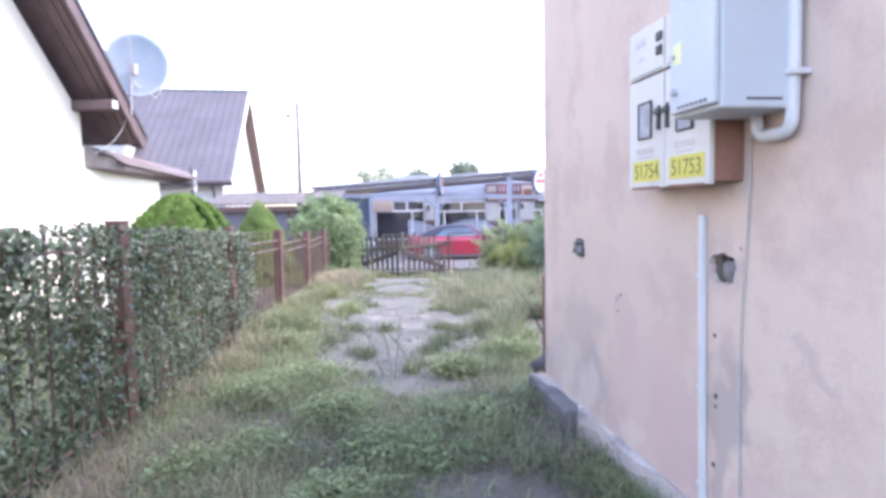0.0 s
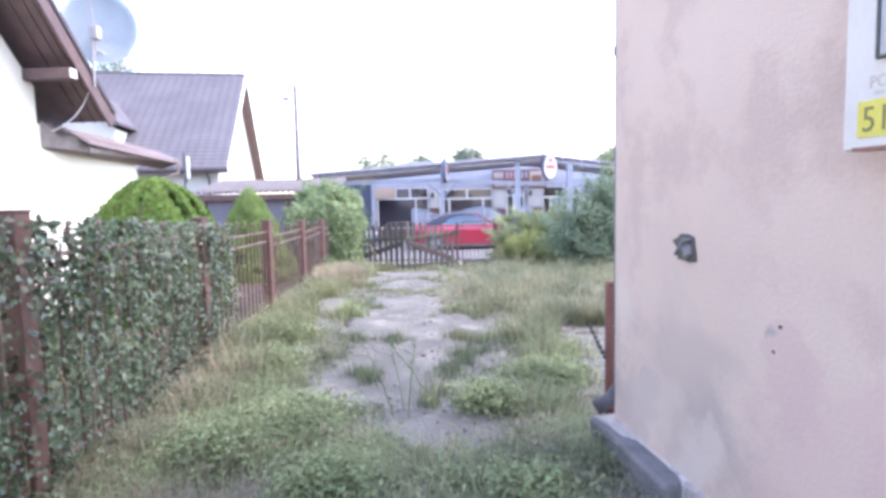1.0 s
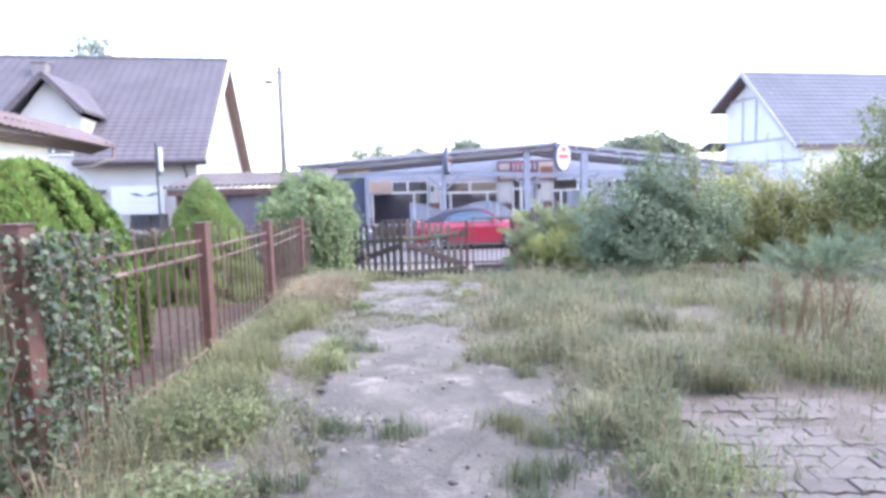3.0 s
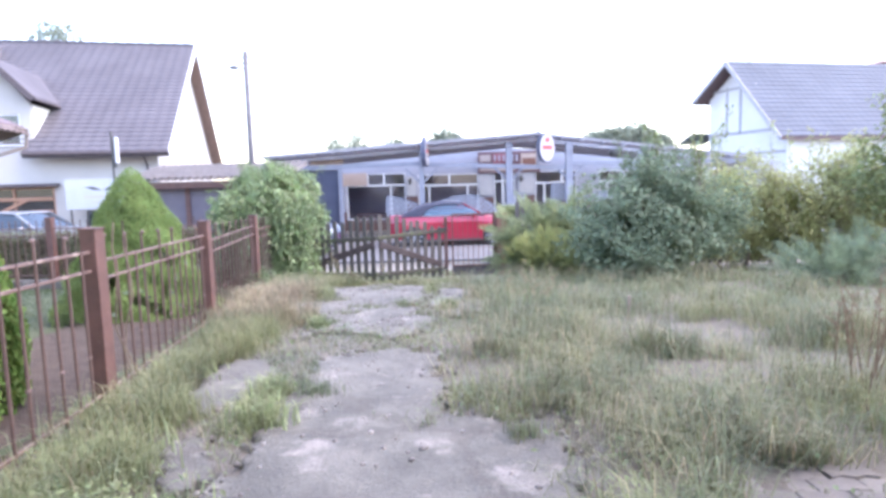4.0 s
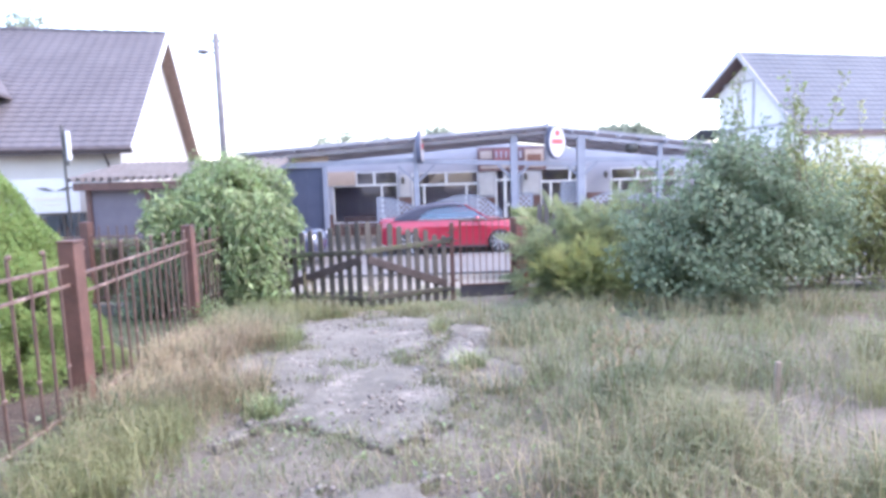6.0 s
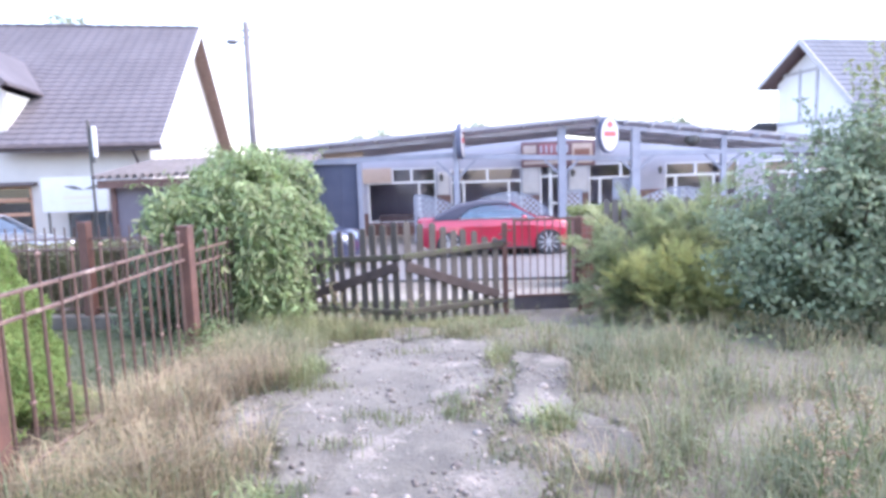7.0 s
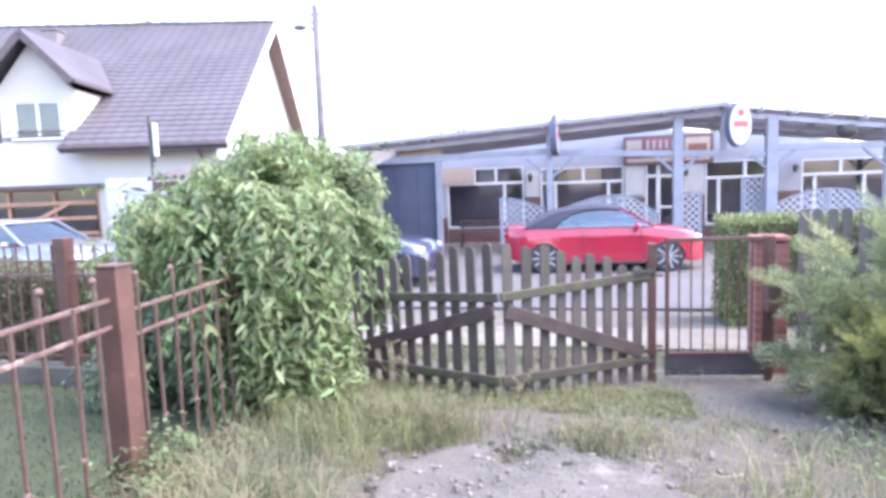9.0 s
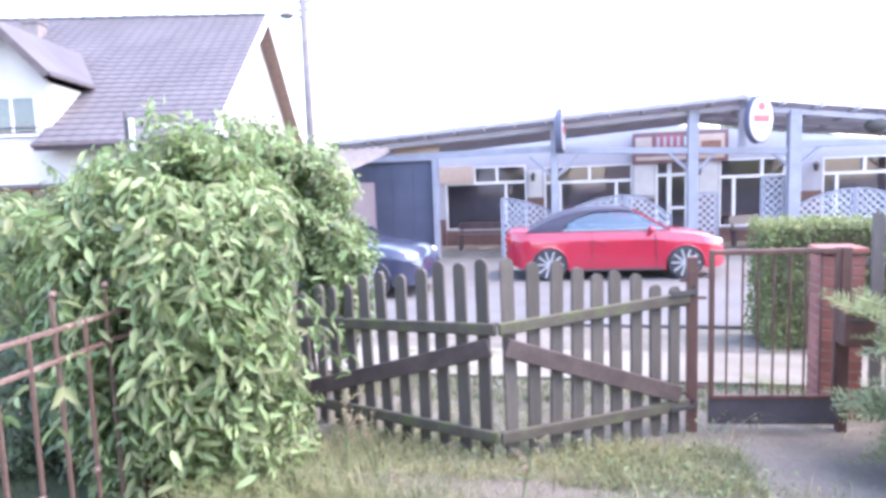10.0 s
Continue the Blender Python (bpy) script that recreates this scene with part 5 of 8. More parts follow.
    bar(bm, (7.7, -wall_y - 0.06, 0.8), (5.4, -wall_y - 0.06, 1.9), 0.05, 0.12)
    part("wooden_lattice", bm, SHOP_WOOD, t, "varnished wooden slats in the shop window")
    # chimney
    bm = bmesh.new()
    box(bm, (8.4, -2.0, 7.2), (9.05, -1.4, 8.95), 0.02)
    box(bm, (8.35, -2.05, 8.95), (9.1, -1.35, 9.03), 0.02)
    part("chimney", bm, mat("pale_chimney", (0.16, 0.138, 0.14), (0.24, 0.212, 0.212), 3, 0.9, bump=0.3), t, "grey rendered chimney")
    window(t, pose(3.3, -wall_y - 0.07, 0.2) @ Matrix.Diagonal((-1, 1, 1, 1)), 1.5, 1.25, 2, 0, INK, 0.05)
    # advertising board with a bird shape
    b = thing("advertising_board", frame_of((-14.69, 37.4, -0.75), e1, e2), "white advertising board with a dark winged emblem", "sign")
    bm = bmesh.new()
    box(bm, (1.75, -wall_y - 0.9, 1.5), (3.75, -wall_y - 0.86, 2.65), 0.01)
    part("panel", bm, mat("faded_board", (0.44, 0.46, 0.48), (0.50, 0.52, 0.54), 1, 0.6, bump=0), b)
    bm = bmesh.new()
    for s in (-1, 1):
        slab(bm, [(2.45, -wall_y - 0.905, 2.22), (2.45 + s * 0.3, -wall_y - 0.905, 2.36), (2.45 + s * 0.62, -wall_y - 0.905, 2.36), (2.45 + s * 0.3, -wall_y - 0.905, 2.24)], (0, -0.004, 0))
    part("emblem", bm, INK, b, "dark winged emblem")
    bm = bmesh.new()
    box(bm, (2.1, -wall_y - 0.905, 1.92), (3.1, -wall_y - 0.902, 2.02))
    box(bm, (2.3, -wall_y - 0.905, 1.75), (2.9, -wall_y - 0.902, 1.80))
    part("faded_bar", bm, GREY_INK, b)
    for x in (1.85, 3.6):
        bm = bmesh.new()
        bar(bm, (x, -wall_y - 0.83, 0), (x, -wall_y - 0.83, 2.6), 0.06, 0.06)
        part("leg", bm, INK, b)


street_house()


def kiosk():
    t = thing("kiosk", pose(-11.75, 25.0, -0.75), "violet-grey clad kiosk with red-brown frame and corrugated roof", "kiosk", kind="structure")
    bm = bmesh.new()
    box(bm, (0.1, 0.05, 0), (4.9, 2.4, 2.2))
    part("wall", bm, VIOLET, t)
    for x in (0, 1.75, 3.4, 4.85):
        bm = bmesh.new()
        box(bm, (x, -0.02, 0), (x + 0.14, 0.10, 2.2), 0.006)
        part("post", bm, RUST, t)
    bm = bmesh.new()
    box(bm, (-0.2, -0.25, 2.2), (5.2, -0.15, 2.42), 0.006)
    part("fascia", bm, RUST, t, "red-brown fascia board")
    bm = bmesh.new()
    n = 96
    rows = []
    for y, z in ((-0.35, 2.44), (2.7, 2.98)):
        rows.append([bm.verts.new((-0.3 + 5.6 * c / n, y, z + 0.13 * (c % 4 in (1, 2)))) for c in range(n + 1)])
    for c in range(n):
        bm.faces.new((rows[0][c], rows[0][c + 1], rows[1][c + 1], rows[1][c]))
    bmesh.ops.solidify(bm, geom=bm.faces, thickness=0.02)
    part("corrugated_roof", bm, mat("faded_corrugated", (0.22, 0.20, 0.20), (0.30, 0.275, 0.275), 3, 0.8, bump=0.2), t, "faded corrugated roof sheet")


kiosk()


def sign_post():
    t = thing("flag_sign", pose(-13.1, 26.3, -0.75), "thin dark pole with a small upright white sign", "sign")
    bm = bmesh.new()
    tube(bm, (0, 0, 0), (0, 0, 4.25), 0.045, 0.04, 10)
    part("pole", bm, INK, t)
    bm = bmesh.new()
    box(bm, (0.1, -0.05, 3.15), (0.22, 0.05, 4.05), 0.02)
    part("panel", bm, WHITE_WALL, t)
    bm = bmesh.new()
    box(bm, (0.085, -0.06, 2.99), (0.115, 0.06, 4.06))
    bar(bm, (0, 0, 4.12), (0.12, 0, 4.0), 0.03, 0.03)
    bar(bm, (0, 0, 3.05), (0.12, 0, 3.05), 0.03, 0.03)
    part("edge", bm, INK, t)


sign_post()


def lamp_pole():
    t = thing("street_lamp", pose(-8.57, 27.5, -0.75), "grey concrete street lamp pole with a small lamp head", "street lamp")
    bm = bmesh.new()
    tube(bm, (0, 0, 0), (0, 0, 7.1), 0.14, 0.095, 10)
    part("pole", bm, POLE, t, "", True)
    bm = bmesh.new()
    chain(bm, [(0, 0, 6.4), (-0.18, -0.15, 6.52), (-0.30, -0.25, 6.5)], 0.03, 8)
    part("arm", bm, POLE, t)
    bm = bmesh.new()
    bmesh.ops.create_uvsphere(bm, u_segments=14, v_segments=8, radius=0.16, matrix=Matrix.Translation((-0.34, -0.28, 6.47)) @ Matrix.Diagonal((1.2, 1, 0.55, 1)))
    part("lamp_head", bm, POLE, t, "grey lamp head", True)
    bm = bmesh.new()
    for z in (6.85, 6.65):
        bar(bm, (-0.2, 0, z), (0.2, 0, z), 0.05, 0.05)
    for x in (-0.18, 0.18):
        tube(bm, (x, 0, 6.87), (x, 0, 6.97), 0.025, 0.02, 8)
    part("insulator", bm, POLE, t)


lamp_pole()


def right_house():
    """Far white house: ridge along x; local origin at the apex of its gable."""
    t = thing("white_house", pose(15.4, 44.0, -0.75, 0, 0, 16), "white rendered house with blue-grey tiled roof and framed gable", "house", kind="structure")
    H, E, F = 9.05, 4.15, 4.6
    bm = bmesh.new()
    slab(bm, [(0.9, -4.1, 0), (0.9, 2.6, 0), (0.9, 2.6, 7.0), (0.9, 0, H - 0.35), (0.9, -4.1, 4.45)], (0.3, 0, 0))
    part("wall", bm, WHITE_WALL, t)
    bm = bmesh.new()
    box(bm, (1.2, -4.1, 0), (16, -3.8, 4.45))
    part("wall", bm, WHITE_WALL, t)
    for a, b in (((0, 0, H), (0, -F, E)), ((0, 0, H), (0, 3.2, 6.95))):
        bm = bmesh.new()
        slab(bm, [a, (17, 0, H), (17, b[1], b[2]), b], (0, 0, -0.18))
        part("roof_deck", bm, BROWN_WOOD, t)
        bm = bmesh.new()
        d = Vector(b) - Vector(a)
        dn = d.normalized()
        nr = Vector((1, 0, 0)).cross(dn)
        nr = nr if nr.z > 0 else -nr
        tiled_slope(bm, (-0.03, 0, H + 0.03), (1, 0, 0), dn, nr, 17, d.length, 0.40, 0.5, 0.010)
        part("roof_tiles", bm, BLUE_ROOF, t, "blue-grey roof tiles")
        bm = bmesh.new()
        bar(bm, Vector(a) + Vector((-0.04, 0, -0.12)), Vector(b) + Vector((-0.04, 0, -0.12)), 0.06, 0.26)
        part("bargeboard", bm, PALE_TIMBER, t, "grey bargeboard")
    for y, z0, z1 in ((0.9, 4.6, 7.6), (-0.3, 4.6, 8.2)):
        bm = bmesh.new()
        box(bm, (0.86, y - 0.08, z0), (0.9, y + 0.08, z1))
        part("timber", bm, PALE_TIMBER, t, "grey timber upright")
    for z, y0, y1 in ((7.35, -1.6, 2.2), (4.6, -4.0, 2.6), (3.3, -4.0, 2.6)):
        bm = bmesh.new()
        box(bm, (0.86, y0, z), (0.9, y1, z + 0.16))
        part("timber", bm, PALE_TIMBER, t, "grey timber rail")
    bm = bmesh.new()
    slab(bm, [(-0.4, 3.9, 4.25), (1.6, 3.9, 4.25), (1.6, 2.6, 4.75), (-0.4, 2.6, 4.75)], (0, 0, 0.14))
    part("side_roof", bm, BLUE_ROOF, t)


right_house()


def red_roof_house():
    """A far house of which only the hipped red roof rises above the white house."""
    t = thing("far_house", pose(35.2, 60.0, -0.75), "far house with a faded red hipped tile roof", "house", kind="structure")
    w, d, eave, ridge = 14.0, 8.0, 11.25, 12.45
    part("wall", box(bmesh.new(), (0.4, 0.4, 0), (w - 0.4, d - 0.4, eave - 0.02)), WHITE_WALL, t)
    red = mat("faded_red_tile", (0.33, 0.20, 0.17), (0.40, 0.26, 0.22), 2, 0.85, bump=0.2)
    a, b = Vector((3.4, d / 2, ridge)), Vector((w - 3.4, d / 2, ridge))
    c = [Vector((0, 0, eave)), Vector((w, 0, eave)), Vector((w, d, eave)), Vector((0, d, eave))]
    for q in ([c[0], c[1], b, a], [c[2], c[3], a, b], [c[3], c[0], a], [c[1], c[2], b]):
        part("roof", slab(bmesh.new(), q, (0, 0, 0.12)), red, t)


red_roof_house()


# ---- restaurant across the street ----
RG = -0.75
RW = 32.0      # its front wall


def glazing(parent, x0, x1, z0, z1, mullions=(), glass_mat=None):
    """A white-framed fixed window with bars where they stand; x across, z up."""
    t = new("window")
    t.parent, t.matrix_basis = parent, pose(0, 0.1, 0)
    for lo, hi in (((x0, -0.1, z0), (x0 + 0.045, 0.02, z1)), ((x1 - 0.045, -0.1, z0), (x1, 0.02, z1)), ((x0 + 0.045, -0.1, z0), (x1 - 0.045, 0.02, z0 + 0.045)), ((x0 + 0.045, -0.1, z1 - 0.045), (x1 - 0.045, 0.02, z1))):
        part("window_frame", box(bmesh.new(), lo, hi, 0.006), WHITE, t)
    for x in mullions:
        part("mullion", box(bmesh.new(), (x - 0.045, -0.09, z0 + 0.045), (x + 0.045, 0.02, z1 - 0.045), 0.006), WHITE, t)
    part("pane", box(bmesh.new(), (x0 + 0.04, -0.012, z0 + 0.04), (x1 - 0.04, -0.004, z1 - 0.04)), glass_mat or FRONT_GLASS, t)


def restaurant():
    t = thing("restaurant", pose(-8.6, RW, RG), "white restaurant front with wide windows and brick base", "restaurant", kind="structure")
    X = lambda x: x + 8.6
    lights = [(-5.97, -3.35, 0.60, 2.09, (-4.0,)), (-5.02, -3.35, 2.09, 2.62, (-4.28,)), (-2.78, -0.13, 0.92, 2.03, (-2.3, -0.6)), (-2.78, -0.13, 2.03, 2.52, (-1.4,)),
              (2.36, 4.15, 0.55, 2.02, (2.76,)), (2.36, 4.15, 2.02, 2.54, (3.52,)), (5.12, 7.7, 0.75, 2.02, (5.5, 6.85)), (5.12, 7.7, 2.02, 2.48, (6.2,)), (8.6, 11.0, 0.8, 2.02, (9.5,)), (8.6, 11.0, 2.02, 2.45, (9.8,))]
    bm = bmesh.new()
    holed_wall(bm, 21.5, 2.68, 0.25, [(X(a), X(b), c, e) for a, b, c, e, _ in lights] + [(X(0.55), X(1.47), 0.05, 2.6)])
    part("wall", bm, FACADE, t)
    for a, b, c, e, ms in lights:
        glazing(t, X(a), X(b), c, e, [X(q) for q in ms])
    # low gable over the front and the sheet roof that follows it
    crest = ((0, 2.95), (9.8, 3.60), (17.5, 2.70))
    bm = bmesh.new()
    slab(bm, [(0, 0.02, 2.682), (17.5, 0.02, 2.682), (9.8, 0.02, 3.60), (0, 0.02, 2.95)], (0, 0.2, 0))
    part("gable_board", bm, FACADE, t)
    bm = bmesh.new()
    for (a, za), (b, zb) in zip(crest, crest[1:]):
        slab(bm, [(a, 0.24, za - 0.10), (b, 0.24, zb - 0.10), (b, 6.4, zb - 0.10), (a, 6.4, za - 0.10)], (0, 0, 0.07))
    box(bm, (17.5, 0.26, 2.60), (21.6, 6.4, 2.67))
    part("flat_roof", bm, CANOPY, t)
    # raised rear roof on short posts
    bm = bmesh.new()
    slab(bm, [(3.2, 4.0, 3.95), (6.2, 4.0, 3.95), (6.2, 6.2, 3.88), (3.2, 6.2, 3.88)], (0, 0, 0.2))
    for x in (3.4, 6.0):
        for y in (4.2, 6.0):
            box(bm, (x - 0.04, y - 0.04, 2.9), (x + 0.04, y + 0.04, 3.94))
    part("raised_roof", bm, BARGE, t, "raised grey rear roof on short posts")
    bm = bmesh.new()
    slab(bm, [(0, 1.5, 0), (21.5, 1.5, 0), (21.5, 1.5, 2.58), (17.5, 1.5, 2.59), (9.8, 1.5, 3.49), (0, 1.5, 2.84)], (0, 0.25, 0))
    for lo, hi in (((0, 0.25, 0), (0.25, 1.5, 2.8)), ((21.25, 0.25, 0), (21.5, 1.5, 2.58))):
        box(bm, lo, hi)
    part("rear_wall", bm, ROOM, t)
    part("inner_floor", box(bmesh.new(), (0.25, 0.25, 0.0), (21.25, 6, 0.04)), ROOM, t)
    part("beige_panel", box(bmesh.new(), (X(-6.15), -0.03, 2.1), (X(-5.04), -0.002, 2.66), 0.006), BEIGE, t, "beige wall panel beside the top lights")
    # brick facing below and beside the windows
    for a, b, h in ((-6.45, -5.99, 0.95), (-3.33, -2.80, 1.57), (-0.11, 0.53, 1.45), (1.49, 2.34, 1.5), (4.17, 5.10, 1.54), (7.72, 8.58, 1.3), (-5.97, -3.35, 0.57), (-2.78, -0.13, 0.89), (2.36, 4.15, 0.52), (5.12, 7.7, 0.72), (8.6, 11.0, 0.77)):
        part("brick_facing", box(bmesh.new(), (X(a), -0.03, 0), (X(b), -0.002, h)), DARK_BRICK, t, "dark red brick facing")
    # glazed entrance door
    d = new("door")
    d.parent, d.matrix_basis = t, pose(X(0.55), 0.08, 0.05)
    for lo, hi in (((0, -0.06, 0), (0.07, 0.02, 2.55)), ((0.84, -0.06, 0), (0.92, 0.02, 2.55)), ((0.07, -0.06, 2.47), (0.84, 0.02, 2.55)), ((0.07, -0.06, 2.04), (0.84, 0.02, 2.14)), ((0.07, -0.06, 0), (0.84, 0.02, 0.25)), ((0.33, -0.07, 0.25), (0.46, 0.02, 2.47)), ((0.46, -0.06, 1.05), (0.84, 0.02, 1.13))):
        part("door_frame", box(bmesh.new(), lo, hi, 0.006), WHITE, d)
    part("pane", box(bmesh.new(), (0.06, -0.02, 0.22), (0.85, -0.012, 2.5)), FRONT_GLASS, d)
    part("door_handle", tube(bmesh.new(), (0.40, -0.11, 0.95), (0.40, -0.11, 1.25), 0.014), CHROME, d)
    # white notice boards and wall lanterns on the piers
    for x0, x1, z0, z1 in ((-3.28, -2.86, 1.60, 2.45), (-0.09, 0.51, 1.55, 2.57), (1.62, 2.30, 1.58, 2.6)):
        part("notice_board", box(bmesh.new(), (X(x0), -0.06, z0), (X(x1), -0.035, z1), 0.006), PVC, t, "blank white notice board")
    for x in (-3.12, 4.9, 1.75):
        bm = bmesh.new()
        bmesh.ops.create_cone(bm, cap_ends=True, segments=6, radius1=0.05, radius2=0.085, depth=0.2, matrix=Matrix.Translation((X(x), -0.16, 2.2)))
        bmesh.ops.create_cone(bm, cap_ends=True, segments=6, radius1=0.10, radius2=0.01, depth=0.09, matrix=Matrix.Translation((X(x), -0.16, 2.345)))
        bar(bm, (X(x), -0.16, 2.38), (X(x), 0.0, 2.30), 0.02, 0.02)
        part("wall_lantern", bm, INK, t, "small dark wall lantern")
    # menu banner: plain coloured fields, its letters as shapes
    b = thing("menu_banner", pose(-0.13, RW - 0.08, 1.74), "dark food banner with red lettering fields and pictures", "banner")
    part("panel", box(bmesh.new(), (0, -0.02, 0), (2.70, 0, 0.93), 0.008), mat("banner_maroon", (0.15, 0.08, 0.085), (0.21, 0.115, 0.12), 5, 0.6, bump=0), b)
    part("picture_field", box(bmesh.new(), (1.86, -0.028, 0.10), (2.6, -0.022, 0.82)), BEIGE, b, "beige food picture field")
    part("picture_detail", box(bmesh.new(), (1.95, -0.034, 0.22), (2.5, -0.029, 0.62), 0.002), METER_SIDE, b, "brown dish in the picture field")
    red = mat("banner_red", (0.30, 0.095, 0.105), (0.37, 0.13, 0.14), 5, 0.6, bump=0)
    part("red_band", box(bmesh.new(), (0.66, -0.027, 0.42), (1.42, -0.022, 0.84)), red, b)
    for j in range(6):
        part("plain_bar", box(bmesh.new(), (0.70 + 0.19 * j, -0.033, 0.50), (0.78 + 0.19 * j, -0.028, 0.78)), BARGE_DARK, b)
    part("pale_field", box(bmesh.new(), (0.08, -0.027, 0.50), (0.56, -0.022, 0.80)), FADED_BROWN, b)
    part("pale_line", box(bmesh.new(), (0.1, -0.027, 0.10), (1.6, -0.022, 0.22)), FADED_BROWN, b)
    # tables, chair backs and a curtain stand close behind the glass
    for x in (-5.0, -1.4, 3.1, 6.2):
        q = thing("dining_table", pose(x, RW + 0.95, RG + 0.04), "dark wooden dining table behind the restaurant window", "table", "restaurant tables")
        part("tabletop", box(bmesh.new(), (-0.6, -0.4, 0.71), (0.6, 0.4, 0.75), 0.008), BROWN_WOOD, q)
        for lx in (-0.52, 0.52):
            for ly in (-0.32, 0.32):
                part("leg", box(bmesh.new(), (lx - 0.03, ly - 0.03, 0), (lx + 0.03, ly + 0.03, 0.71)), BROWN_WOOD, q)
    # wooden benches out under the canopy
    for x, w in ((-4.6, 1.5), (3.0, 1.3)):
        q = thing("terrace_bench", pose(x, 30.6, RG + 0.10), "brown wooden terrace bench under the canopy", "bench", "terrace benches")
        part("seat", box(bmesh.new(), (-w / 2, -0.2, 0.43), (w / 2, 0.2, 0.47), 0.008), BROWN_WOOD, q)
        part("backrest", box(bmesh.new(), (-w / 2, 0.18, 0.6), (w / 2, 0.21, 0.84), 0.008), BROWN_WOOD if x < 0 else BEIGE, q)
        for lx in (-w / 2 + 0.1, w / 2 - 0.1):
            part("leg", box(bmesh.new(), (lx - 0.03, -0.17, 0), (lx + 0.03, 0.2, 0.43)), BROWN_WOOD, q)
            part("upright", box(bmesh.new(), (lx - 0.03, 0.212, 0.3), (lx + 0.03, 0.24, 0.84)), BROWN_WOOD, q)


restaurant()


def canopy():
    t = thing("timber_canopy", pose(0, 28.5, RG), "blue-grey painted timber canopy with low gabled sheet roof", "canopy", kind="structure")
    ridge = lambda y: 2.06 - 0.34 * (y + 0.4)

    def top(x, y):
        """Upper face of the roof: two slopes that fall a little to the back."""
        k, r = (y + 0.4) / 2.8, ridge(y)
        crest, left, right = 3.915 - 0.225 * k, 0.0575 + 0.0145 * k, 0.135 - 0.008 * k
        return crest - (left * (r - x) if x < r else right * (x - r))
    posts = [(-5.5, 2.78, 0.075), (-2.36, 3.48, 0.085), (0.98, 3.66, 0.12), (3.24, 3.55, 0.13), (5.9, 3.2, 0.08), (8.2, 2.85, 0.08)]
    for x, h, w in posts:
        part("post", box(bmesh.new(), (x - w, -w, 0), (x + w, w, h), 0.01), BLUE_WOOD, t)
        if x > -4:
            for q in (-1, 1):
                part("brace", bar(bmesh.new(), (x + q * 0.06, 0, 2.18), (x + q * 0.62, 0, 2.72), 0.07, 0.09, 0.006, up=(0, 1, 0)), BLUE_WOOD, t)
    for a, za, b, zb in ((-8.0, 2.84, -2.45, 2.90), (-2.27, 2.85, 3.1, 2.60), (3.38, 2.74, 9.8, 2.66)):
        part("beam", bar(bmesh.new(), (a, -0.02, za), (b, -0.02, zb), 0.10, 0.16, 0.01), BLUE_WOOD, t)
    # thin front edge, opaque sheet and the timbers below it
    for a, b in ((-8.4, None), (None, 10.4)):
        end = lambda q, y: ridge(y) if q is None else q
        y0, tall = (-0.4, 0.12) if b is None else (-0.12, 0.06)      # the right slope is open along its front edge
        part("bargeboard", bar(bmesh.new(), (end(a, -0.4), -0.43, top(end(a, -0.4), -0.4) - 0.03), (end(b, -0.4), -0.43, top(end(b, -0.4), -0.4) - 0.03), 0.04, tall), BARGE, t)
        bm = bmesh.new()
        slab(bm, [(end(q, y), y, top(end(q, y), y)) for q, y in ((a, y0), (b, y0), (b, 2.4), (a, 2.4))], (0, 0, -0.035))
        part("roof_sheet", bm, CANOPY_SHEET, t, "grey roof sheet with a shaded underside")
        for y in (0.0, 0.9, 1.7):
            part("purlin", bar(bmesh.new(), (end(a, y), y, top(end(a, y), y) - 0.20), (end(b, y), y, top(end(b, y), y) - 0.20), 0.08, 0.12), BARGE_DARK, t)
    for x in np.arange(-8.0, 10.3, 0.78):
        part("rafter", bar(bmesh.new(), (x, -0.35, top(x, -0.35) - 0.09), (x, 2.38, top(x, 2.38) - 0.09), 0.06, 0.11), BARGE_DARK, t)
    # slate-blue panel wall and beige board at its street end
    p = thing("panel_wall", pose(-7.95, 28.6, RG), "dark slate-blue panelled end wall under the canopy", "panel wall", kind="structure")
    for k in range(4):
        bm = bmesh.new()
        box(bm, (0.6 * k, 0, 0), (0.6 * k + 0.594, 0.05, 2.70), 0.004)
        part("panel", bm, NAVY, p)
    bm = bmesh.new()
    box(bm, (-0.02, -0.03, 2.70), (2.42, 0.08, 2.76), 0.006)
    part("top_rail", bm, NAVY, p)
    bm = bmesh.new()
    box(bm, (1.2, 0.3, 2.92), (2.5, 0.34, 3.16), 0.006)
    part("board", bm, BEIGE, p, "beige fascia board")
    # round lamp sign and its edge-on twin on the posts; plain discs in their colours
    for x, y, rz, lab in ((2.32, 28.0, 24, "round white illuminated sign with red emblem"), (-2.2, 28.25, 82, "round sign seen nearly edge-on")):
        q = thing("round_sign", pose(x, y, 2.58, 0, 0, rz) @ Matrix.Scale(1.1, 4), lab, "sign", "round signs")
        bm = bmesh.new()
        bmesh.ops.create_cone(bm, cap_ends=True, segments=28, radius1=0.5, radius2=0.5, depth=0.16, matrix=pose(0, 0, 0, 90, 0, 0) @ Matrix.Diagonal((0.6, 1, 1, 1)))
        part("rim", bm, NAVY, q, "dark blue rim")
        for s in (-1, 1):
            bm = bmesh.new()
            bmesh.ops.create_cone(bm, cap_ends=True, segments=28, radius1=0.46, radius2=0.46, depth=0.012, matrix=pose(0, s * 0.085, 0, 90, 0, 0) @ Matrix.Diagonal((0.6, 1, 1, 1)))
            f = part("face", bm, SIGN_FACE, q)
            bm = bmesh.new()
            box(bm, (-0.19, s * 0.092 - 0.002, -0.06), (0.19, s * 0.092 + 0.002, 0.08))
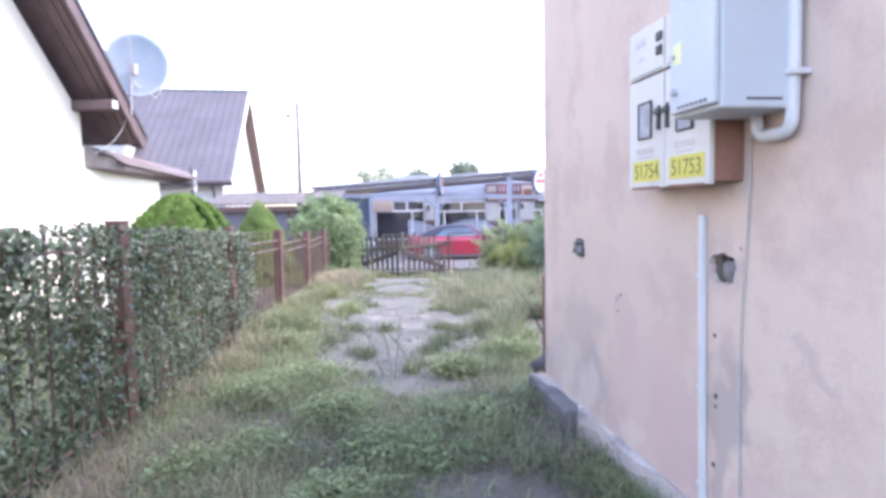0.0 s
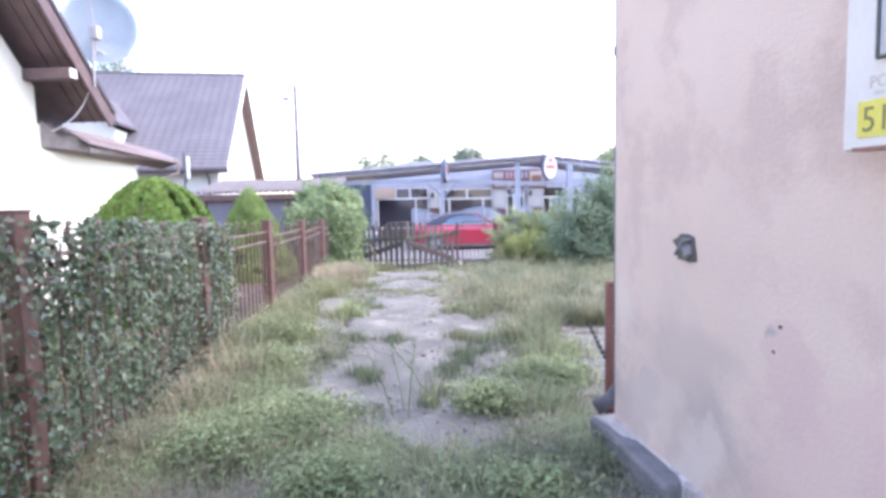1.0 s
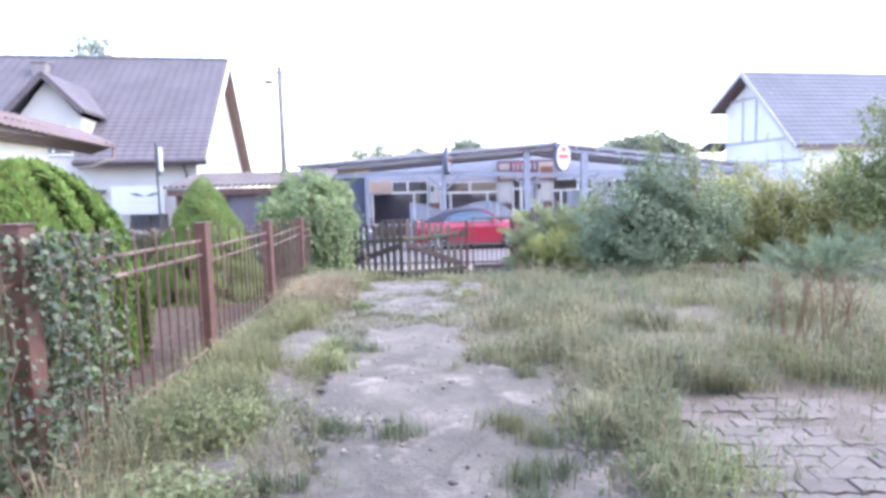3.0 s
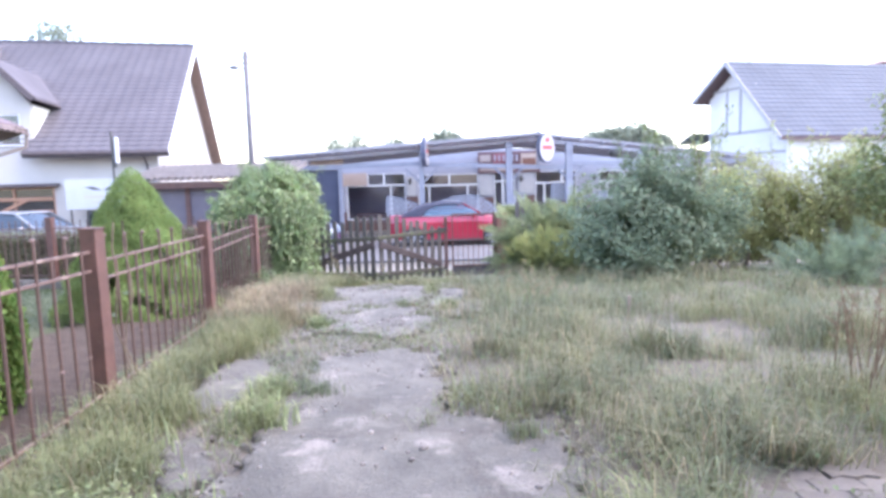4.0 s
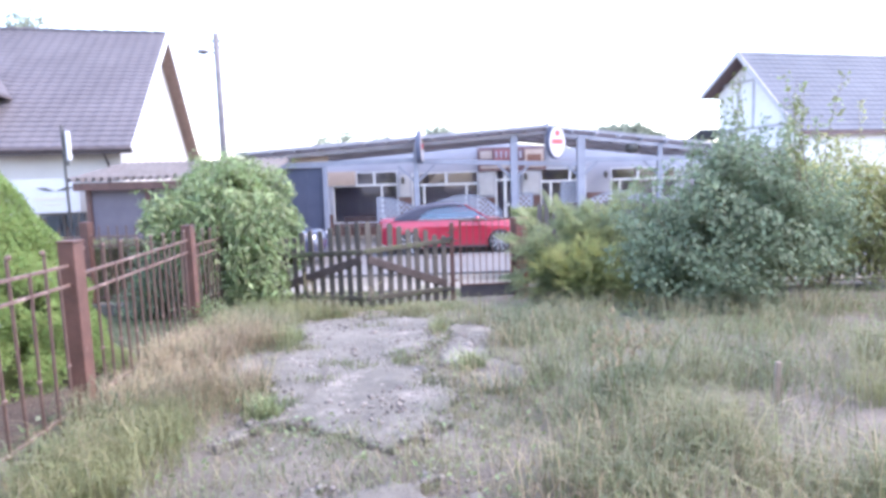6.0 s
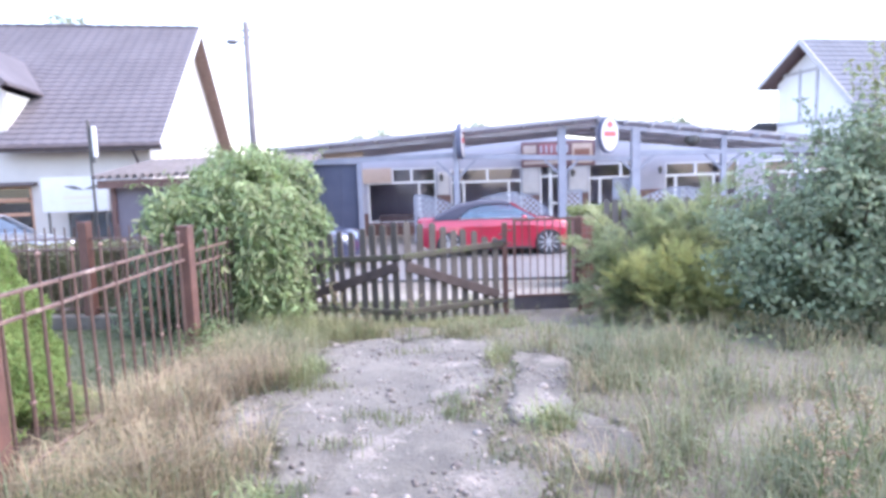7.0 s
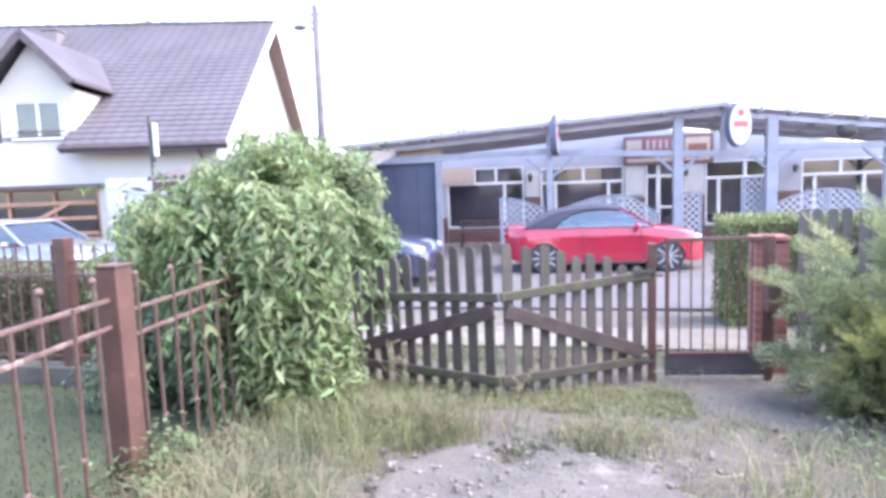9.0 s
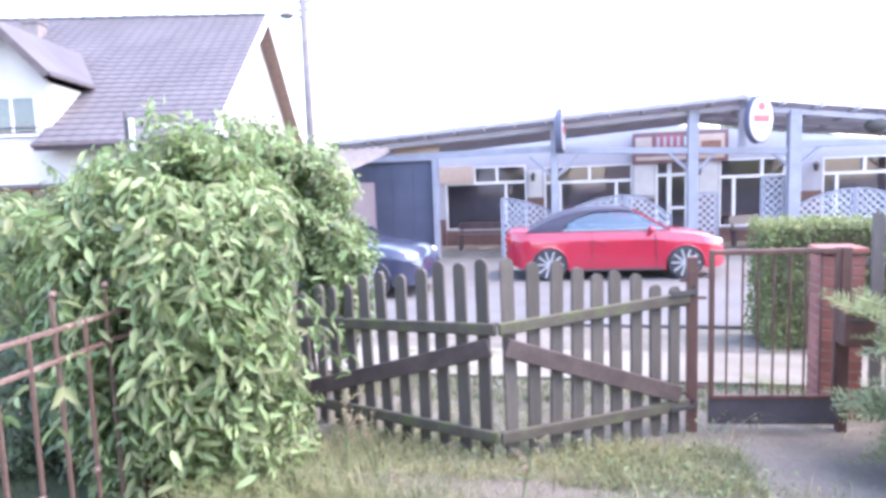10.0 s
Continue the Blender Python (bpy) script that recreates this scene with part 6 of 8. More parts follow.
            bmesh.ops.create_cone(bm, cap_ends=True, segments=16, radius1=0.09, radius2=0.09, depth=0.004, matrix=pose(0, s * 0.092, 0.26, 90, 0, 0))
            part("emblem", bm, mat("sign_red", (0.5, 0.08, 0.09), (0.55, 0.1, 0.1), 6, 0.5, bump=0), f, "red emblem")
        bm = bmesh.new()
        bar(bm, (0.0, 0.1, 0.62), (-0.1, 0.32, 0.62), 0.04, 0.04)
        tube(bm, (0, 0, 0.48), (0, 0.05, 0.66), 0.02, 0.02, 8)
        part("bracket", bm, INK, q)
    bm = bmesh.new()
    box(bm, (2.02, -0.06, 2.7), (2.17, 0.06, 4.0), 0.008)
    part("post", bm, BLUE_WOOD, t)
    # hanging basket under the rafters
    q = thing("hanging_basket", pose(5.0, 28.6, 2.35), "dark round hanging plant basket", "hanging basket")
    bm = bmesh.new()
    bmesh.ops.create_uvsphere(bm, u_segments=14, v_segments=8, radius=0.24, matrix=Matrix.Diagonal((1, 1, 0.75, 1)))
    part("basket", bm, INK, q, "", True)
    part("hanger", tube(bmesh.new(), (0, 0, 0.1), (0, 0, 0.42), 0.008), INK, q)


canopy()


def trellis(x, w, h0, h1, label):
    """A lattice panel: frame and crossed slats cut to a top that swings from h0 to h1."""
    t = thing("trellis_panel", pose(x, 28.75, RG), label, "trellis", "trellis panels")
    tp = lambda u: h0 + (h1 - h0) * (math.sin(math.pi / 2 * u / w) if h1 > h0 else 1 - math.cos(math.pi / 2 * u / w))
    for a, b in (((0, 0, 0), (0, 0, h0 + 0.02)), ((w, 0, 0), (w, 0, h1 + 0.02)), ((0, 0, 0.06), (w, 0, 0.06))):
        part("trellis_frame", bar(bmesh.new(), a, b, 0.06, 0.05, 0.004), BLUE_WOOD, t)
    part("top_rail", chain(bmesh.new(), [(w * i / 10, 0, tp(w * i / 10)) for i in range(11)], 0.032, 4), BLUE_WOOD, t)
    for q in (1, -1):
        c = -max(h0, h1)
        while c < w + max(h0, h1):
            pts = []
            for k in range(61):
                u = w * k / 60
                z = q * (u - c)
                if 0.06 <= z <= tp(u):
                    pts.append((u, z))
            if len(pts) > 1:
                (u0, z0), (u1, z1) = pts[0], pts[-1]
                part("slat", bar(bmesh.new(), (u0, q * 0.008, z0), (u1, q * 0.008, z1), 0.046, 0.012, 0, up=(0, 1, 0)), LATTICE, t)
            c += 0.185


for x, w, h0, h1 in ((-3.77, 1.25, 1.66, 1.32), (-1.98, 1.36, 1.32, 1.65), (-0.58, 1.1, 1.65, 1.10), (1.12, 0.48, 1.65, 1.66), (2.62, 0.52, 2.0, 2.0), (3.40, 1.24, 1.28, 1.65), (4.68, 1.15, 1.65, 1.36), (6.05, 1.3, 1.3, 1.62)):
    trellis(x, w, h0, h1, "blue-grey painted lattice trellis panel under the canopy")


# ---- cars ----
def wheel(parent, x, y, r, side):
    w = new("wheel")
    w.parent, w.matrix_basis = parent, pose(x, y, r, 90, 0, 0)
    bm = bmesh.new()
    bmesh.ops.create_cone(bm, cap_ends=True, segments=28, radius1=r, radius2=r, depth=0.21)
    bmesh.ops.bevel(bm, geom=[e for e in bm.edges if e.calc_face_angle(0) > 1], offset=0.025, segments=2, affect="EDGES")
    part("tyre", bm, BLACK, w)
    bm = bmesh.new()
    bmesh.ops.create_cone(bm, cap_ends=False, segments=28, radius1=r * 0.82, radius2=r * 0.82, depth=0.235)
    for k in range(10):
        a = math.pi * k / 5
        bar(bm, (0, 0, side * 0.10), (r * 0.80 * math.cos(a), r * 0.80 * math.sin(a), side * 0.115), 0.038, 0.024, up=(0, 0, 1))
    tube(bm, (0, 0, side * 0.08), (0, 0, side * 0.122), 0.05, 0.045, 12)
    part("rim", bm, CHROME, w, "silver alloy rim")


def car_body(fx, rx):
    """A lofted shell: sections from sill to bonnet line every few centimetres, with open wheel arches."""
    bm = bmesh.new()
    bx = (-2.26, -2.20, -2.05, -1.6, -0.8, 0.3, 0.85, 1.2, 1.6, 1.9, 2.08, 2.19, 2.26)
    bz = (0.985, 1.055, 1.066, 1.063, 1.055, 1.045, 1.04, 1.005, 0.955, 0.895, 0.835, 0.75, 0.66)
    lx, lz = (-2.26, -2.15, -1.9, -1.0, 1.0, 1.95, 2.15, 2.26), (0.42, 0.33, 0.26, 0.20, 0.20, 0.24, 0.24, 0.30)
    rows = []
    xs = np.unique(np.concatenate([np.arange(-2.26, 2.261, 0.05), [2.26], [fx - 0.385, fx + 0.385, rx - 0.385, rx + 0.385]]).round(4))
    for x in xs:
        over = max(0.0, abs(x) - 1.72) / 0.54
        w = 0.915 * (1 - 0.035 * (abs(x) / 2.26) ** 2) - 0.31 * over ** 2.4
        belt, low = float(np.interp(x, bx, bz)), float(np.interp(x, lx, lz))
        lip = 0.0
        for c in (fx, rx):
            if abs(x - c) < 0.385:
                low = max(low, 0.34 + math.sqrt(max(0, 0.385 ** 2 - (x - c) ** 2)) * 0.98)
            lip = max(lip, 0.022 * math.exp(-((x - c) / 0.40) ** 4))
        half = []
        for f in (0, 0.1, 0.25, 0.42, 0.58, 0.70, 0.745, 0.80, 0.90, 0.97, 1.0):
            z = low + (belt - low) * f
            g = (z - 0.2) / (belt - 0.2)
            y = w * (0.955 + 0.045 * math.sin(math.pi * min(1, 0.15 + 0.85 * g))) - 0.05 * g ** 3 + lip * (1 - g) * 0.9
            y += 0.016 * math.exp(-((g - 0.76) / 0.05) ** 2) - 0.012 * math.exp(-((g - 0.42) / 0.12) ** 2) - 0.02 * (f == 1.0)
            half.append((y, z))
        edge = half[-1][0]
        k = 0.6 if x < -1.0 else 1.0
        half += [(edge * 0.93, belt + 0.014 * k), (edge * 0.78, belt + 0.026 * k), (edge * 0.45, belt + 0.042 * k), (0, belt + 0.048 * k)]
        ring = [(x, -y, z) for y, z in half] + [(x, y, z) for y, z in half[-2::-1]]
        rows.append([bm.verts.new(p) for p in ring])
    for a, b in zip(rows, rows[1:]):
        for i in range(len(a) - 1):
            bm.faces.new((a[i], a[i + 1], b[i + 1], b[i]))
    for r in (rows[0], rows[-1]):
        bmesh.ops.triangulate(bm, faces=[bm.faces.new(r)])
    return bm


def arch_lip(parent, cx, side, paint):
    """The rolled edge round a wheel opening."""
    pts = [(cx + 0.385 * math.cos(a), side * 0.925, 0.34 + 0.378 * math.sin(a)) for a in [math.pi * i / 14 for i in range(15)]]
    part("arch_lip", chain(bmesh.new(), pts, 0.012, 6), paint, parent, "", True)


def cabin(parent, name, prof, width, material, tumble=0.22, label="", crown=0.05):
    """A side profile drawn across the width, leaning in and arched towards its top."""
    bm = bmesh.new()
    prof = [(x, z + 0.065) for x, z in prof]
    zb, zt = min(z for _, z in prof), max(z for _, z in prof)
    rings = []
    for f in (-1, -0.93, -0.8, -0.45, 0, 0.45, 0.8, 0.93, 1):
        rings.append([bm.verts.new((x, f * (width / 2) * (1 - tumble * ((z - zb) / (zt - zb)) ** 1.3), z - crown * abs(f) ** 3 * (z - zb) / (zt - zb))) for x, z in prof])
    n = len(prof)
    for a, b in zip(rings, rings[1:]):
        for i in range(n):
            j = (i + 1) % n
            bm.faces.new((a[i], a[j], b[j], b[i]))
    for r in (rings[0], rings[-1]):
        bm.faces.new(r)
    return part(name, bm, material, parent, label)


def car(x, y, z, rz, s, paint, label, soft=True, wagon=False):
    t = thing("car", pose(x, y, z, 0, 0, rz) @ Matrix.Diagonal((s, s, s, 1)), label, "car", "parked cars")
    fx, rx = 1.40, -1.35
    up = 0.065
    part("body", car_body(fx, rx), paint, t, "", True)
    for cx in (fx, rx):
        for sd in (-1, 1):
            arch_lip(t, cx, sd, paint)
    # dark tub between the wheels, so that the arches are closed
    part("underbody", box(bmesh.new(), (-2.0, -0.70, 0.24), (1.9, 0.70, 0.80)), BLACK, t)
    if soft:
        cabin(t, "soft_top", [(-1.86, 0.98), (-1.62, 1.09), (-1.32, 1.25), (-1.02, 1.37), (-0.65, 1.445), (-0.2, 1.475), (0.15, 1.465), (0.38, 1.42), (0.37, 1.395), (0.0, 1.42), (-0.45, 1.40), (-0.75, 1.30), (-0.97, 1.14), (-1.07, 1.0), (-1.08, 0.97)], 1.68, SOFT_TOP, label="dark navy fabric soft top")
        cabin(t, "glasshouse", [(-1.06, 0.975), (-0.95, 1.135), (-0.74, 1.285), (-0.45, 1.385), (0.0, 1.41), (0.37, 1.39), (1.10, 0.95)], 1.66, CAR_GLASS, label="blue-tinted glass")
        for sd in (-1, 1):
            part("windscreen_pillar", bar(bmesh.new(), (1.12, sd * 0.81, 0.95 + up), (0.38, sd * 0.65, 1.40 + up), 0.04, 0.04), paint, t)
    else:
        back = -2.15 if wagon else -1.5
        cabin(t, "glasshouse", [(back + 0.1, 0.97), (back + 0.4, 1.38), (-0.3, 1.44), (0.3, 1.40), (1.05, 0.94)], 1.66, PLAIN_CAR_GLASS, label="blue-tinted glass")
        cabin(t, "roof_panel", [(back + 0.38, 1.385), (-0.3, 1.445), (0.32, 1.405), (0.30, 1.45), (-0.3, 1.49), (back + 0.4, 1.44)], 1.36, paint, 0.05, "", 0.03)
        for px, pz, qx, qz in ((1.05, 0.94, 0.30, 1.41), (-0.35, 0.96, -0.42, 1.44), (back + 0.1, 0.97, back + 0.4, 1.40)):
            for sd in (-1, 1):
                part("roof_pillar", bar(bmesh.new(), (px, sd * 0.835, pz + up), (qx, sd * 0.66, qz + up), 0.06, 0.05), paint, t)
    for q in (-0.35, 0.35):
        part("seat", box(bmesh.new(), (-0.7, q - 0.25, 0.5), (-0.45, q + 0.25, 1.12), 0.05), BLACK, t, "dark seat back")
    for wx in (fx, rx):
        for sd in (-1, 1):
            wheel(t, wx, sd * 0.82, 0.352, -sd)
    for sd in (-1, 1):
        bm = bmesh.new()
        box(bm, (1.86, sd * 0.60 - 0.16, 0.70), (2.17, sd * 0.60 + 0.14, 0.82), 0.04)
        part("headlight", bm, LAMP_GLASS, t, "clear headlight")
        bm = bmesh.new()
        box(bm, (-2.268, sd * 0.46 - 0.20, 0.80), (-2.10, sd * 0.46 + 0.24, 0.93), 0.03)
        part("tail_light", bm, mat("tail_red", (0.35, 0.01, 0.015), (0.4, 0.015, 0.02), 6, 0.2, bump=0), t, "dark red tail light")
        bm = bmesh.new()
        bmesh.ops.create_icosphere(bm, subdivisions=2, radius=0.09, matrix=Matrix.Translation((0.72, sd * 0.98, 1.06)) @ Matrix.Diagonal((0.8, 1.2, 0.75, 1)))
        bar(bm, (0.72, sd * 0.84, 1.0), (0.72, sd * 0.95, 1.04), 0.05, 0.03)
        part("mirror", bm, paint, t, "", True)
        bm = bmesh.new()
        box(bm, (-0.36, sd * 0.918 - 0.012, 0.80), (-0.14, sd * 0.918 + 0.012, 0.828), 0.006)
        part("door_handle", bm, paint, t)
        for lx in (-0.45, 0.84):
            part("door_gap", bar(bmesh.new(), (lx, sd * 0.903, 0.30), (lx - 0.03, sd * 0.893, 0.98), 0.006, 0.026, up=(0, 1, 0)), BLACK, t)
    bm = bmesh.new()
    box(bm, (2.15, -0.45, 0.40), (2.248, 0.45, 0.66), 0.03)
    part("grille", bm, BLACK, t)
    part("window_line", box(bmesh.new(), (-1.08, -0.852, 1.048), (0.95, 0.852, 1.066), 0.004), CHROME if soft else BLACK, t, "thin window ledge trim")
    for sd in (-1, 1):
        part("sill_trim", box(bmesh.new(), (-0.92, sd * 0.885 - 0.02, 0.205), (0.96, sd * 0.885 + 0.02, 0.25), 0.008), BLACK, t)
    return t


car(-1.18, 25.35, -0.625, 5, 0.925, RED_CAR, "red convertible with closed navy soft top, parked across the street")
car(-6.6, 23.4, -0.625, -4, 0.95, NAVY_CAR, "dark blue car parked behind the climber-covered gate end", soft=False)
car(-13.8, 22.6, -0.625, -3, 1.0, SILVER_CAR, "silver estate car parked beyond the garden hedge", soft=False, wagon=True)


# ---- plants ----
def leaf_cloud(P, N, size, aspect=0.5, fold=0.25, droop=0.0, rng=None, long=False):
    """Verts and faces of folded leaves at points P, facing N."""
    n = len(P)
    r = rng
    N = N / np.maximum(1e-6, np.linalg.norm(N, axis=1))[:, None]
    A = r.normal(size=(n, 3))
    A[:, 2] -= droop * 2
    A -= N * (A * N).sum(1)[:, None]
    A /= np.maximum(1e-6, np.linalg.norm(A, axis=1))[:, None]
    B = np.cross(N, A)
    s = size * r.uniform(0.6, 1.35, n)[:, None]
    w = s * aspect / 2
    if not long:
        v = np.stack([P, P + A * s * 0.5 + B * w + N * w * fold, P + A * s - N * s * 0.08, P + A * s * 0.5 - B * w + N * w * fold], 1).reshape(-1, 3)
        i = np.arange(n)[:, None] * 4
        f = np.concatenate([i + [0, 1, 2], i + [0, 2, 3]], 0)
    else:
        v = np.stack([P, P + A * s * 0.3 + B * w * 0.9 + N * w * fold, P + A * s * 0.7 + B * w * 0.75 + N * w * fold * 0.6, P + A * s - N * s * 0.14,
                      P + A * s * 0.7 - B * w * 0.75 + N * w * fold * 0.6, P + A * s * 0.3 - B * w * 0.9 + N * w * fold, P + A * s * 0.5 - N * s * 0.01], 1).reshape(-1, 3)
        i = np.arange(n)[:, None] * 7
        f = np.concatenate([i + q for q in ([0, 1, 6], [1, 2, 6], [2, 3, 6], [3, 4, 6], [4, 5, 6], [5, 0, 6])], 0)
    return v, f


def crown_points(lobes, n, shell, rng, rough=0.22):
    """Points and outward directions in a crown of ellipsoid lobes (x, y, z, rx, ry, rz), uneven and with gaps."""
    L = np.array(lobes, float)
    wgt = (L[:, 3] * L[:, 5]) ** 1.0
    k = rng.choice(len(L), n, p=wgt / wgt.sum())
    D = rng.normal(size=(n, 3))
    D /= np.linalg.norm(D, axis=1)[:, None]
    bumpy = 1 + rough * np.sin(4.1 * D[:, 0] + 3 * k) * np.sin(3.7 * D[:, 1] + k) + rough * 0.8 * np.sin(9 * D[:, 2] + 7 * D[:, 0] + 2 * k)
    R = (1 - shell * rng.power(1.6, n)[::-1] * rng.uniform(0, 1, n)) * bumpy
    P = L[k, :3] + D * L[k, 3:] * R[:, None]
    gap = np.sin(6.3 * P[:, 0] + 2.1 * P[:, 2]) * np.sin(5.7 * P[:, 1] + 4.9 * P[:, 2])
    keep = gap > -0.72 + 0.4 * rng.uniform(0, 1, n)
    return P[keep], D[keep]


def shrub(name, x, y, lobes, n, size, material, label, category, seed, aspect=0.5, droop=0.2, shell=0.55, stems=6, rough=0.22, long=False, group="", stem_mat=None, inner=None, up=0.35):
    rng = np.random.default_rng(seed)
    z = float(gz(x, y))
    t = thing(name, pose(x, y, z), label, category, group)
    P, D = crown_points(lobes, n, shell, rng, rough)
    ok = P[:, 2] > 0.02
    P, D = P[ok], D[ok]
    N = D + rng.normal(size=P.shape) * 0.55 + np.array([0, 0, up])
    v, f = leaf_cloud(P, N, size, aspect, 0.3, droop, rng, long)
    place("crown", arrays_mesh("crown", v, f, 3), material, t)
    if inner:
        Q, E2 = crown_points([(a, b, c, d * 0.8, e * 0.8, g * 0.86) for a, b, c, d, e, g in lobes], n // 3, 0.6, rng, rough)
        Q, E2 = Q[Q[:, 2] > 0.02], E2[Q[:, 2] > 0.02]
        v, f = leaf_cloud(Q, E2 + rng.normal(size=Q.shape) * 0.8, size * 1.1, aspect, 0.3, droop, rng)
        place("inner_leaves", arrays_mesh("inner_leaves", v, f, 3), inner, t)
    for s in range(stems):
        q = lobes[s % len(lobes)]
        bm = bmesh.new()
        a = Vector((q[0] * 0.35 + rng.uniform(-0.12, 0.12), q[1] * 0.35 + rng.uniform(-0.1, 0.1), -0.08))
        e = Vector((q[0] + rng.uniform(-0.6, 0.6) * q[3], q[1] + rng.uniform(-0.6, 0.6) * q[4], q[2] + rng.uniform(0.0, 0.6) * q[5]))
        mid = (a + e) / 2 + Vector((rng.uniform(-0.1, 0.1), rng.uniform(-0.1, 0.1), 0.1))
        r = 0.012 + 0.012 * q[5]
        tube(bm, a, mid, r, r * 0.75, 7)
        tube(bm, mid, e, r * 0.75, r * 0.3, 7)
        for b in range(3):
            g = mid.lerp(e, 0.25 + 0.25 * b)
            tube(bm, g, g + Vector((rng.uniform(-0.4, 0.4) * q[3], rng.uniform(-0.4, 0.4) * q[4], rng.uniform(0.1, 0.5) * q[5])), r * 0.4, r * 0.15, 5)
        part("stem", bm, stem_mat or BARK, t)
    return t


# ivy on the first fence panels
def ivy():
    rng = np.random.default_rng(5)
    for k in range(4):
        (x0, y0), (x1, y1) = FENCE[k], FENCE[k + 1]
        n = (24000, 19000, 5600, 60)[k]
        f = rng.uniform(0, 1, n)
        if k == 2:
            f = f ** 1.7 * 0.36
        h = rng.beta(1.35, 1.0, n) * (np.interp(f, (0, 1), (TOPS[k], TOPS[k + 1])) - 0.10) + 0.02
        X, Y = x0 + (x1 - x0) * f, y0 + (y1 - y0) * f
        lump = wob(Y * 2.2, h * 2.2, 1.3, k) * 0.5 + 0.5
        keep = (wob(Y * 5.1, h * 1.6, 1.9, 9) > -0.32) & (rng.uniform(0, 1, n) < 0.16 + 0.85 * lump)
        near = np.minimum(f, 1 - f) * math.hypot(x1 - x0, y1 - y0)
        keep &= (near > 0.075) | (rng.uniform(0, 1, n) < 0.4)
        off = np.where(near > 0.075, rng.normal(0, 0.065, n), 0.075 + np.abs(rng.normal(0, 0.03, n)))
        P = np.stack([X + off, Y, gz(X, Y) + h], 1)[keep]
        N = np.stack([0.9 + 0 * X, rng.normal(-0.35, 0.5, n), rng.normal(0.35, 0.5, n)], 1)[keep]
        back = rng.uniform(0, 1, len(P)) < 0.2
        N[back, 0] *= -1
        v, fc = leaf_cloud(P - np.array([x0, y0, 0]), N, 0.034, 0.85, 0.25, 0.5, rng)
        t = thing("ivy", pose(x0, y0, 0), "dark glossy ivy climbing over the steel fence" if k < 3 else "thin strands of ivy on the steel fence", "ivy", "ivy on the fence")
        place("leaves", arrays_mesh("leaves", v, fc, 3), IVY, t)
        for s in range((14, 12, 5, 2)[k]):
            q = rng.uniform(0.03, 0.95) if k < 2 else rng.uniform(0.02, 0.3)
            bm = bmesh.new()
            pts = []
            for j in range(8):
                zz = -0.03 + 1.25 * j / 7
                pts.append(((x1 - x0) * q + 0.03 + 0.03 * math.sin(j * 1.7 + s), (y1 - y0) * q + 0.05 * math.sin(j * 1.1 + s * 2), float(gz(x0, y0)) + zz))
            chain(bm, pts, 0.006, 5)
            part("stem", bm, BARK, t)


ivy()

# rounded thuja and dwarf spruce in the neighbour's garden
def dome_thuja(x, y, h, r, seed, label):
    """A rounded dome of upright sprays, ribbed by clefts whose shade is a darker colour."""
    rng = np.random.default_rng(seed)
    t = thing("round_thuja", pose(x, y, float(gz(x, y))), label, "thuja")
    n = 52000
    a, f = rng.uniform(0, 2 * np.pi, n), rng.uniform(0, 1, n) ** 0.8
    prof = r * np.power(np.maximum(0.002, 1 - np.power(f, 2.3)), 0.5) * (0.93 + 0.07 * np.minimum(1, f * 4))
    rib = wob(a * 2.6, f * 1.1, 1.4, 3) + 0.6 * wob(a * 7, f * 2.2, 1.0, 8)
    depth = 0.04 * rib - 0.04 * (rib < -0.45)
    rad = np.maximum(0.0, prof + depth - 0.08 * rng.uniform(0, 1, n) ** 2)
    P = np.stack([rad * np.cos(a), rad * np.sin(a), 0.02 + h * f + 0.5 * depth], 1)
    side = rng.normal(size=(n, 3)) * 0.45
    N = np.stack([np.cos(a), np.sin(a), 0.15 + 0.6 * f], 1) + side
    # sprays deep in the clefts take the darker tone as painted shade
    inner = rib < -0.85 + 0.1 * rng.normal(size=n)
    for name, k, m in (("crown", ~inner, THUJA), ("dark_clefts", inner, CONIFER_SHADE)):
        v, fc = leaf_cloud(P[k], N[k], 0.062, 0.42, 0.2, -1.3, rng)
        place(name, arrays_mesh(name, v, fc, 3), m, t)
    # dark core added so that gaps between sprays read as shade
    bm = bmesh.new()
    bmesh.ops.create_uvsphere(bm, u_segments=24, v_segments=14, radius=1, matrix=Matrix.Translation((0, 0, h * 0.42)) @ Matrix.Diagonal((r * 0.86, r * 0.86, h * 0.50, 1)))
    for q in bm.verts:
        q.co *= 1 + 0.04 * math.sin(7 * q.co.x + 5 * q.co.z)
    part("inner_mass", bm, CONIFER_SHADE, t, "", True)


dome_thuja(-4.3, 8.3, 1.66, 0.86, 11, "bright green rounded thuja behind the fence")


